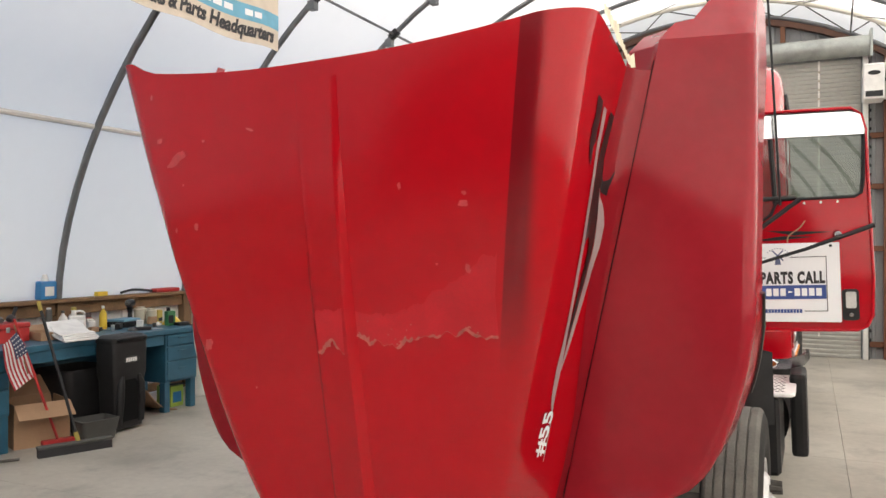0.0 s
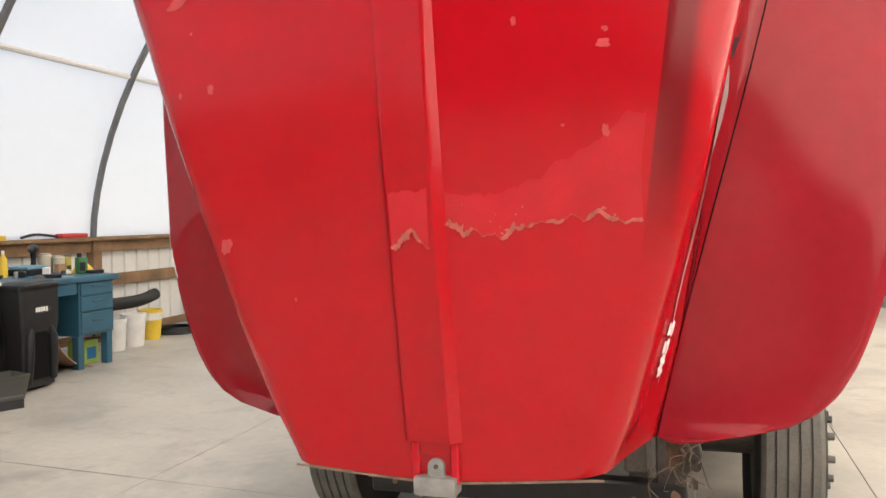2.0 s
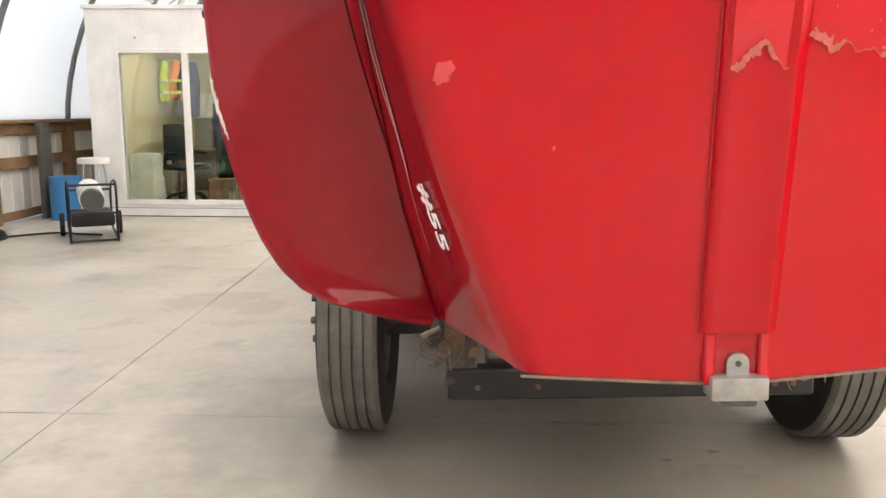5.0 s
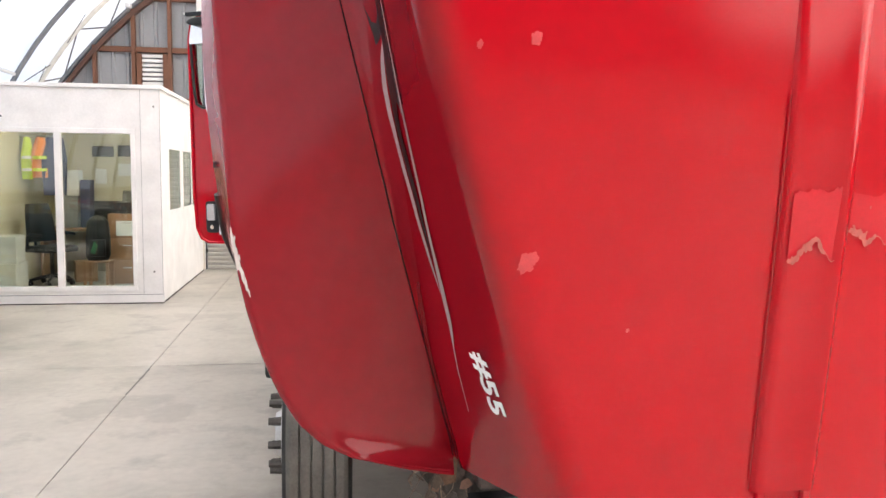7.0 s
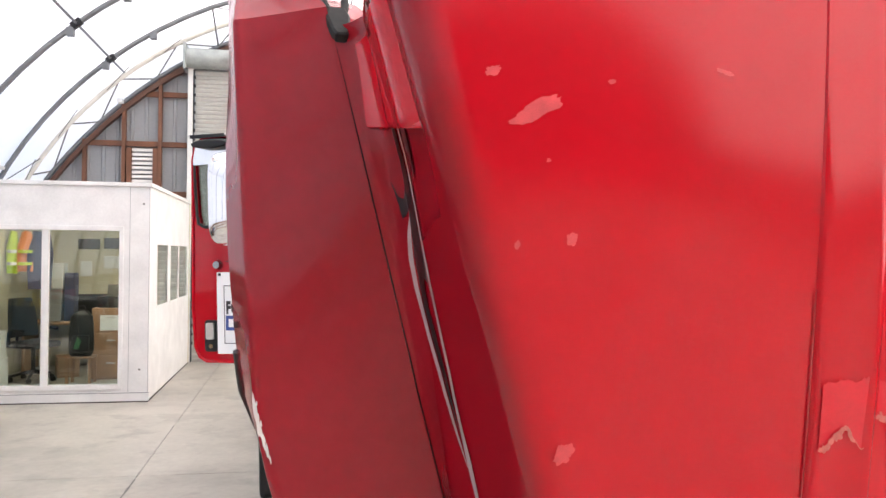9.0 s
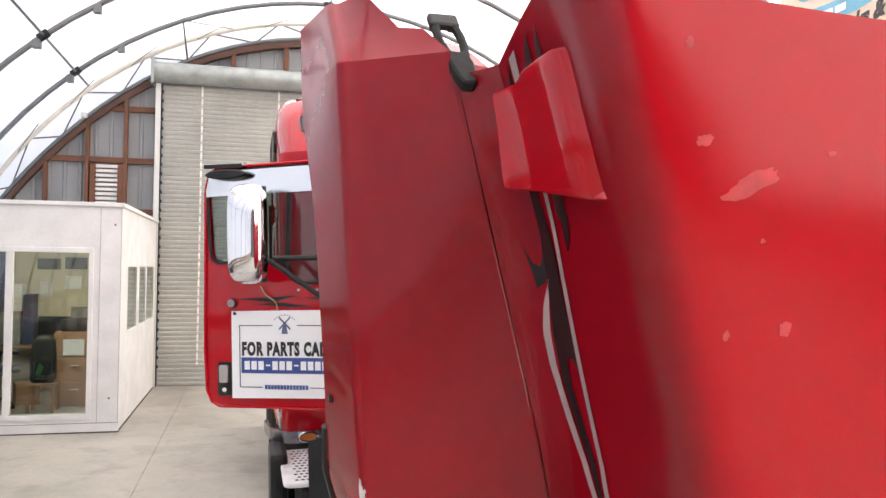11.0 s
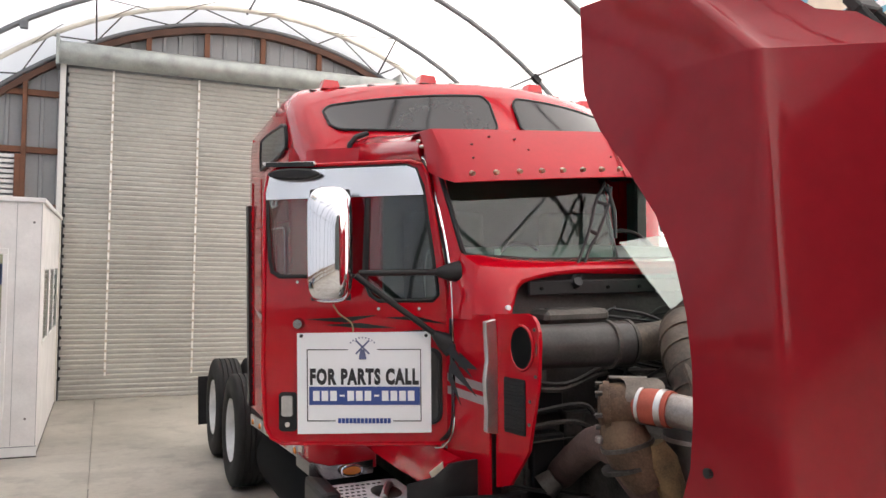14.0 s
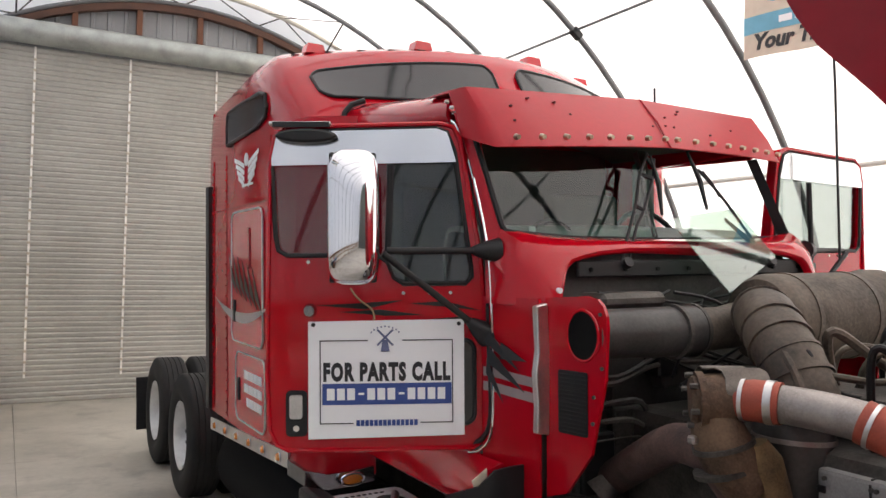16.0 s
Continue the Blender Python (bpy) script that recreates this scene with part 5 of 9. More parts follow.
def build_cab():
    # body side below and behind the doors, floor and roof
    cab = part("cab", bm_box(-0.86, 0.86, 4.78, 6.0, 1.06, 1.12, 0.01), RED, truck, "red cab shell with open door bays")
    for s in (-1, 1):
        part("sill", bm_box(s * 0.9 - 0.03, s * 0.9 + 0.03, 4.9, 6.0, 1.06, 1.27, 0.01), RED, cab)
        yp = 5.76 if s < 0 else 5.93
        part("rear_post", bm_box(s * 0.9 - 0.03, s * 0.9 + 0.03, yp, 6.0, 1.27, 2.7, 0.01), RED if s < 0 else INTERIOR, cab)
        part("post_trim", bm_box(min(s * 0.85, s * 0.922), max(s * 0.85, s * 0.922), yp - 0.025, yp - 0.003, 1.2, 2.6, 0.004), INTERIOR, cab)
        part("post_trim", bm_box(min(s * 0.85, s * 0.866), max(s * 0.85, s * 0.866), yp, 6.02, 1.2, 2.6, 0.004), INTERIOR, cab)
        part("header_rail", bm_box(s * 0.9 - 0.03, s * 0.9 + 0.03, 5.2, yp, 2.56, 2.65, 0.01), RED, cab)
    rows = []
    for y, z in ((5.2, 2.705), (5.35, 2.72), (5.6, 2.755), (5.95, 2.78)):
        rows.append([(x, y, z - 0.10 * abs(x / 0.95) ** 4) for x in np.linspace(-0.96, 0.96, 17)])
    part("roof", bm_grid(rows, thick=0.02), RED, cab, smooth=True)
    for s in (-1, 1):
        # rounded cab roof fairing above the door
        rows = []
        for y in (5.06 if s < 0 else 5.2, 5.3, 5.6, 5.9, 6.12):
            rows.append([(s * x, y, 2.53 + (y - 4.93) * 0.03 + q * (0.16 + 0.105 * (y - 5.06))) for x, q in ((0.93, 0.0), (0.968, 0.16), (0.985, 0.4), (0.98, 0.65), (0.95, 0.86), (0.89, 0.97), (0.8, 1.0))])
        part("roof_side", bm_grid(rows, thick=0.012), RED, cab, smooth=True)
        part("rubber_joint", bm_tube([(s * 0.985, 6.12, 2.68), (s * 0.995, 6.125, 2.73), (s * 0.985, 6.125, 2.78), (s * 0.95, 6.12, 2.825), (s * 0.88, 6.11, 2.85)], 0.016, 8), BLACK, cab)
        if s > 0:
            part("pillar", bm_grid([[(0.78, 4.9, 2.08), (0.8, 4.86, 2.085), (0.83, 4.9, 2.08)], [(0.72, 4.94, 2.28), (0.735, 4.91, 2.285), (0.77, 4.95, 2.28)], [(0.66, 5.0, 2.5), (0.68, 4.97, 2.5), (0.72, 5.02, 2.5)]], thick=0.008), BLACK, cab, "black bent windscreen pillar", True)
        else:
            part("pillar", bm_grid([[(s * 0.965, 5.02, 2.6), (s * 0.945, 4.965, 2.59), (s * 0.93, 4.95, 2.57), (s * 0.91, 5.0, 2.57)], [(s * 0.93, 4.95, 2.33), (s * 0.92, 4.912, 2.33), (s * 0.9, 4.895, 2.33), (s * 0.88, 4.94, 2.33)], [(s * 0.908, 4.895, 2.12), (s * 0.89, 4.868, 2.12), (s * 0.86, 4.858, 2.125), (s * 0.85, 4.9, 2.12)], [(s * 0.9, 4.9, 1.5), (s * 0.88, 4.9, 1.5), (s * 0.85, 4.9, 1.5), (s * 0.84, 4.92, 1.5)]], thick=0.008), RED, cab, smooth=True)
        if s < 0:
            part("door_seal", bm_tube(smooth_path([(s * 0.955, 5.15, 2.56), (s * 0.95, 5.02, 2.52), (s * 0.905, 4.91, 2.1), (s * 0.9, 4.885, 1.7), (s * 0.9, 4.885, 1.4), (s * 0.94, 4.98, 1.3)]), 0.011, 8), BLACK, cab)
            part("door_beading", bm_tube(smooth_path([(s * 0.965, 5.13, 2.57), (s * 0.96, 5.0, 2.53), (s * 0.912, 4.88, 2.1), (s * 0.903, 4.86, 1.7), (s * 0.907, 4.86, 1.4), (s * 0.93, 4.9, 1.31), (s * 0.95, 4.96, 1.29)]), 0.006, 8), CHROME, cab)
        # flank between door and hood line
        rows = [[(s * 0.9, 4.92, z), (s * 0.885, 4.85, z), (s * 0.86, 4.76, z), (s * 0.83, 4.65, z)] for z in (0.98, 1.2, 1.5, 1.8, 1.885)]
        part("cowl_side", bm_grid(rows, thick=0.012), RED, cab, smooth=True)
        part("white_stripe", bm_grid([[(s * 0.912, 4.91, z), (s * 0.9, 4.85, z), (s * 0.875, 4.76, z - 0.01), (s * 0.846, 4.66, z - 0.02)] for z in (1.585, 1.62)]), WHITE_STRIPE, cab)
        part("white_stripe", bm_grid([[(s * 0.912, 4.91, z), (s * 0.9, 4.85, z), (s * 0.875, 4.76, z - 0.01), (s * 0.846, 4.66, z - 0.02)] for z in (1.53, 1.565)]), WHITE_STRIPE, cab)
        for y0, z0, y1, z1 in ((4.88, 1.78, 4.7, 1.62), (4.86, 1.7, 4.68, 1.55), (4.87, 1.66, 4.78, 1.5), (4.8, 1.72, 4.67, 1.66)):
            part("black_flame", bm_poly([(s * (0.865 + (y0 - 4.66) * 0.25 + 0.002), y0, z0), (s * (0.865 + (y1 - 4.66) * 0.25 + 0.012), y1, z1), (s * (0.865 + (y0 - 4.66) * 0.25 + 0.012), y0 - 0.01, z0 - 0.06)], 0.002, (s, 0, 0)), BLACK_STRIPE, cab)
        # panel with the intake hole
        o = Vector((s * 0.815, 4.64, 0))
        U = Vector((-s * 0.2, -0.98, 0))
        P = lambda u, z, off=0.0: o + U * u + Vector((s * 0.98, -0.2, 0)) * off + Vector((0, 0, z))
        outl = [(0.0, 1.18), (0.09, 1.21), (0.2, 1.36), (0.262, 1.62), (0.271, 1.79), (0.268, 1.835), (0.255, 1.868), (0.232, 1.89), (0.19, 1.9), (0.0, 1.888)]
        pan = part("intake_panel", bm_poly([P(u, z) for u, z in outl], 0.016, (-s * 0.98, 0.2, 0)), RED, cab, "red side panel with round intake hole")
        ring = [P(0.172 + 0.068 * math.cos(a), 1.765 + 0.087 * math.sin(a), 0.002) for a in np.linspace(0, 2 * math.pi, 28, endpoint=False)]
        part("intake_hole", bm_poly(ring, 0.004, (s * 0.98, -0.2, 0)), VOID, pan)
        part("intake_rim", bm_tube([p + Vector((s * 0.002, 0, 0)) for p in ring], 0.006, 6, closed=True), RED, pan)
        part("vent_grille", bm_poly([P(u, z, 0.002) for u, z in rounded(0.06, 0.19, 1.42, 1.64, 0.008)], 0.003, (s * 0.98, -0.2, 0)), BLACK, pan)
        for z in np.arange(1.43, 1.63, 0.014):
            part("grille_bar", bm_cyl(P(0.065, z, 0.006), P(0.185, z, 0.006), 0.0025, n=5), BLACK, pan)
        for u, z in ((0.245, 1.84), (0.25, 1.66), (0.215, 1.56), (0.21, 1.47)):
            part("rivet", bm_cyl(P(u, z, 0.0), P(u, z, 0.005), 0.007, n=8), DARK_METAL, pan)
        part("bracket_strip", bm_poly([(s * x, 4.625, z) for x, z in ((0.812, 1.4), (0.866, 1.41), (0.862, 1.5), (0.87, 1.62), (0.858, 1.7), (0.866, 1.86), (0.816, 1.87), (0.806, 1.66))], 0.03, (0, 1, 0), bevel=0.004), STEEL, cab, "bent bare aluminium hinge strip")
    # cowl under the windscreen, flowing round both corners into the pillars
    front = ((0, 4.70, 2.066), (0.2, 4.70, 2.066), (0.38, 4.70, 2.065), (0.52, 4.695, 2.055), (0.6, 4.69, 2.042), (0.673, 4.68, 2.026), (0.705, 4.675, 2.0), (0.72, 4.668, 1.97), (0.733, 4.66, 1.933), (0.748, 4.65, 1.9), (0.755, 4.645, 1.86))
    knee = ((0, 4.72, 2.1), (0.2, 4.72, 2.1), (0.38, 4.72, 2.1), (0.52, 4.715, 2.1), (0.61, 4.71, 2.1), (0.71, 4.70, 2.095), (0.76, 4.70, 2.08), (0.81, 4.70, 2.05), (0.85, 4.70, 1.99), (0.866, 4.70, 1.93), (0.872, 4.70, 1.86))
    back = ((0, 4.9, 2.1), (0.2, 4.895, 2.1), (0.38, 4.885, 2.1), (0.52, 4.875, 2.105), (0.62, 4.868, 2.11), (0.72, 4.86, 2.118), (0.8, 4.855, 2.128), (0.862, 4.862, 2.135), (0.898, 4.88, 2.07), (0.905, 4.888, 1.97), (0.905, 4.89, 1.86))
    cols = []
    for a, b, c in zip(front, knee, back):
        a, b, c = Vector(a), Vector(b), Vector(c)
        inner = Vector((0, 4.72, 1.9)) if a.z > 2.03 else Vector((0.3, 4.8, 1.9))
        lip = a + (inner - a).normalized() * 0.022 + Vector((0, 0.012, 0))
        cols.append([lip, a + (lip - a) * 0.4 + Vector((0, -0.004, 0))] + [a * (1 - q) ** 2 + b * 2 * q * (1 - q) + c * q * q for q in (0, 0.12, 0.28, 0.45, 0.62, 0.8, 1)])
    rows = [[Vector((-p.x, p.y, p.z)) for p in col] for col in cols[:0:-1]] + [[p - Vector((0.085 * (p.x / 0.905) ** 2, 0, 0)) for p in col] for col in cols]
    part("cowl", bm_grid(rows, thick=0.01), RED, cab, "red cowl under the windscreen", True)
    for s in (-1, 1):
        part("corner_bolt", bm_cyl((s * 0.752, 4.66, 1.912), (s * 0.75, 4.638, 1.912), 0.011, n=12), SIGN_WHITE, cab, "white plastic bolt head")
    fw = part("firewall", bm_box(-0.84, 0.84, 4.76, 4.8, 0.9, 2.0), DUCT_DARK, cab, "black firewall")
    part("firewall_top", bm_box(-0.7, 0.62, 4.77, 4.79, 1.99, 2.085), DUCT_DARK, fw)
    random.seed(31)
    for k in range(9):
        x, z = random.uniform(-0.66, -0.1), random.uniform(1.05, 1.66)
        w, h = random.uniform(0.05, 0.13), random.uniform(0.04, 0.12)
        part("firewall_box", bm_box(x - w, x + w, 4.71 - 0.02 * (k % 3), 4.762, z - h, z + h, 0.008), (DARK_METAL, DUCT_DARK, BLACK)[k % 3], fw)
    for k in range(8):
        z = random.uniform(1.1, 1.7)
        p = [(-0.74, 4.7, z), (random.uniform(-0.6, -0.4), 4.66 - 0.01 * k, z + random.uniform(-0.08, 0.08)), (random.uniform(-0.3, -0.1), 4.68, z + random.uniform(-0.1, 0.1)), (0.2, 4.7, z + random.uniform(-0.1, 0.1))]
        part("firewall_line", bm_tube(smooth_path(p, 6), random.choice((0.005, 0.007, 0.011)), 6), (DUCT_DARK, DARK_METAL, BLACK)[k % 3], fw, smooth=True)
    part("firewall_tab", bm_poly([(x - 0.57, 4.69, z + 1.6) for x, z in rounded(-0.025, 0.025, -0.06, 0.06, 0.012)], 0.008, (0, 1, 0)), LOOM, fw)
    br = part("wiper_bracket", bm_box(-0.62, 0.66, 4.70, 4.72, 1.955, 2.02, 0.006), BLACK, cab)
    for x in np.arange(-0.56, 0.65, 0.17):
        part("bolt", bm_cyl((x, 4.692, 1.985), (x, 4.702, 1.985), 0.008, n=8), VOID, br)
    # interior
    part("dashboard", bm_grid([[(x, y, z - 0.02 * abs(x)) for x in np.linspace(-0.84, 0.84, 9)] for y, z in ((4.92, 2.09), (5.06, 2.15), (5.24, 2.185), (5.32, 2.175), (5.36, 2.07), (5.3, 1.6))], thick=0.02), DASH, cab, "grey dashboard", True)
    part("floor_pan", bm_box(-0.88, 0.88, 4.8, 6.1, 1.1, 1.18), INTERIOR, cab)
    rows = [[(x, y, z - 0.10 * abs(x / 0.95) ** 4) for x in np.linspace(-0.93, 0.93, 13)] for y, z in ((5.02, 2.60), (5.2, 2.665), (5.6, 2.71), (6.28, 2.74))]
    part("headliner", bm_grid(rows, thick=0.01), INTERIOR, cab, "grey cloth headliner", True)
    part("rear_bulkhead", bm_box(-0.88, 0.88, 6.3, 6.34, 1.1, 2.7), INTERIOR, cab)
    part("steering_wheel", bm_tube([(0.42 + 0.22 * math.cos(a), 5.42 + 0.07 * math.sin(a), 2.08 + 0.19 * math.sin(a)) for a in np.linspace(0, 2 * math.pi, 24, endpoint=False)], 0.014, 8, closed=True), BLACK, cab, smooth=True)
    for x in (-0.45, 0.45):
        st = part("seat", bm_box(x - 0.25, x + 0.25, 5.55, 6.0, 1.6, 1.75, 0.05, segs=3), INTERIOR, cab, smooth=True)
        part("seat_back", bm_box(x - 0.24, x + 0.24, 5.95, 6.08, 1.7, 2.4, 0.05, segs=3), INTERIOR, st, smooth=True)
    part("dash_loop", bm_tube(smooth_path([(-0.55, 5.1, 2.13), (-0.52, 5.1, 2.175), (-0.45, 5.1, 2.192), (-0.37, 5.1, 2.17), (-0.33, 5.1, 2.13)], 5), 0.008, 6), BLACK, cab, "black loop of hose on the dashboard", True)
    part("paper", bm_box(-0.63, -0.6, 5.0, 5.004, 2.06, 2.16), SIGN_WHITE, cab)
    # windscreen: one pane in place, the other slid out over the cowl
    rows = []
    for t in np.linspace(0, 1, 6):
        rows.append([(x, 4.86 + 0.04 * (1 - abs(x / 0.84)) ** 2 - 0.01 * (x / -0.84) ** 2 * (1 - t) + 0.07 * t, 2.1 + 0.03 * (x / 0.86) ** 2 + 0.4 * t) for x in np.linspace(-0.855 - 0.07 * t, -0.03, 9)])
    part("windscreen_pane", bm_grid(rows), GLASS_SCREEN, cab, "tinted windscreen pane", True)
    quad = [Vector((-0.03, 4.5, 1.887)), Vector((0.574, 4.7, 2.078)), Vector((-0.153, 4.7, 2.186)), Vector((0.451, 4.9, 2.377))]
    tip, side_e, top_w = quad[0], quad[0].lerp(quad[1], 0.75), quad[2]
    quad = [tip, side_e, top_w, side_e + (top_w - tip) * 0.72]
    rows = [[quad[0].lerp(quad[2], t).lerp(quad[1].lerp(quad[3], t), r) for r in np.linspace(0, 1, 5)] for t in np.linspace(0, 1, 5)]
    part("loose_pane", bm_shell(rows, 0.006, (0, -1, 0)), GLASS_PANE, cab, "loose windscreen pane slid over the cowl")
    part("centre_post", bm_cyl((-0.02, 4.9, 2.06), (-0.02, 5.04, 2.5), 0.012, n=8), BLACK, cab)
    part("screen_seal", bm_tube([(-0.93, 4.935, 2.5), (-0.897, 4.89, 2.33), (-0.862, 4.853, 2.16), (-0.85, 4.85, 2.135), (-0.81, 4.85, 2.127), (-0.5, 4.868, 2.108), (0, 4.892, 2.105), (0.5, 4.868, 2.108), (0.77, 4.86, 2.125)], 0.012, 6), BLACK, cab)
    # wipers: two linked arms on each side, with their blades
    wipers = (((-0.12, 4.857, 2.469), (-0.189, 4.828, 2.378), (-0.258, 4.783, 2.242), (-0.353, 4.732, 2.093), (-0.409, 4.7, 2.004)), ((-0.09, 4.85, 2.45), (-0.125, 4.822, 2.36), (-0.218, 4.777, 2.223), (-0.283, 4.751, 2.148), (-0.361, 4.706, 2.021)), ((0.156, 4.838, 2.416), (0.249, 4.802, 2.307), (0.336, 4.761, 2.177), (0.446, 4.703, 1.997)), ((0.178, 4.834, 2.407), (0.223, 4.815, 2.347), (0.246, 4.799, 2.296)))
    for pts in wipers:
        part("wiper_arm", bm_tube(smooth_path(pts, 5), 0.007, 6), BLACK, cab, smooth=True)
    for a, b in (((-0.11, 4.85, 2.46), (-0.124, 4.77, 2.205)), ((0.116, 4.863, 2.497), (0.148, 4.78, 2.235)), ((0.241, 4.767, 2.196), (0.44, 4.7, 1.995))):
        part("wiper_blade", bm_tube([a, Vector(a).lerp(Vector(b), 0.5) + Vector((0.006, -0.01, 0)), b], (0.006, 0.013, 0.007), 6), BLACK, cab, smooth=True)
    for a, b in (((-0.189, 4.828, 2.378), (-0.125, 4.822, 2.36)), ((-0.258, 4.783, 2.242), (-0.218, 4.777, 2.223)), ((-0.13, 4.85, 2.45), (-0.1, 4.84, 2.41))):
        part("wiper_link", bm_cyl(a, b, 0.009, n=6), BLACK, cab)
    for x in (-0.385, 0.445):
        part("wiper_pivot", bm_cyl((x, 4.73, 1.99), (x, 4.68, 2.015), 0.022, n=12), BLACK, cab, smooth=True)
    # sun visor with studs
    L0, M0, R0 = Vector((-0.90, 4.76, 2.44)), Vector((-0.05, 4.80, 2.495)), Vector((0.86, 4.97, 2.50))
    L1, M1, R1 = Vector((-0.96, 4.94, 2.69)), Vector((-0.03, 5.0, 2.735)), Vector((0.84, 5.12, 2.74))
    bot = [L0 + Vector((-0.075, 0.2, 0.06)), L0 + Vector((-0.06, 0.08, 0.02)), L0 + Vector((-0.03, 0.02, 0.0)), L0] + [L0.lerp(M0, t) + Vector((0, -0.03 * math.sin(t * 3.14), 0)) for t in (0.25, 0.5, 0.75)] + [M0] + [M0.lerp(R0, t) + Vector((0, -0.03 * math.sin(t * 3.14), 0)) for t in (0.25, 0.5, 0.75)] + [R0, R0 + Vector((0.05, 0.2, 0.05))]
    topl = [L1 + Vector((-0.012, 0.12, -0.005)), L1 + Vector((-0.01, 0.04, 0.0)), L1 + Vector((-0.0, 0.01, 0.0)), L1 + Vector((0.03, 0, 0))] + [L1.lerp(M1, t) for t in (0.25, 0.5, 0.75)] + [M1] + [M1.lerp(R1, t) for t in (0.25, 0.5, 0.75)] + [R1, R1 + Vector((0.03, 0.12, 0))]
    vis = part("sun_visor", bm_grid([bot, [a.lerp(b, 0.5) + Vector((0, -0.012, 0)) for a, b in zip(bot, topl)], topl], thick=0.006), RED_SATIN, cab, "red drop sun visor with a row of studs", True)
    rows = [topl, [p + Vector((0, 0.12, 0.008)) for p in topl], [p + Vector((0, 0.3, 0.01)) for p in topl]]
    part("visor_top", bm_grid(rows), RED_SATIN, cab, smooth=True)
    random.seed(8)
    for k in range(13):
        t, h = random.uniform(0.04, 0.96), random.uniform(0.3, 0.85)
        a, b = (L0, L1) if k % 2 else (M0, M1)
        c, e = (M0, M1) if k % 2 else (R0, R1)
        p = a.lerp(c, t).lerp(b.lerp(e, t), h) + Vector((0, -0.03 * math.sin(t * 3.14) * (1 - h) - 0.014, 0))
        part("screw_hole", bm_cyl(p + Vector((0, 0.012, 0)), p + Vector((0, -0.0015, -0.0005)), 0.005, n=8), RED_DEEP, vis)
    for t in np.linspace(0.05, 0.96, 8):
        for a, b in ((L0, M0), (M0, R0)):
            p = a.lerp(b, t) + Vector((0, -0.03 * math.sin(t * 3.14) - 0.008, 0.035))
            part("stud", bm_cyl(p + Vector((0, 0.008, 0)), p + Vector((0, -0.012, -0.003)), 0.013, 0.009, n=10), BRASS, vis, smooth=True)
    part("visor_joint", bm_tube([M0 + Vector((0, -0.008, 0)), M0.lerp(M1, 0.5) + Vector((0, -0.02, 0)), M1], 0.004, 5), RED_DARK, vis)
    for p in ((-0.975, 5.02, 2.62), (-0.975, 5.06, 2.65)):
        part("stud", bm_cyl(p, (p[0] - 0.014, p[1], p[2]), 0.009, 0.006, n=10), STEEL, vis)
    # small roof aerial
    part("aerial", bm_cyl((0.35, 5.3, 2.72), (0.35, 5.3, 2.88), 0.006, n=6), BLACK, cab)


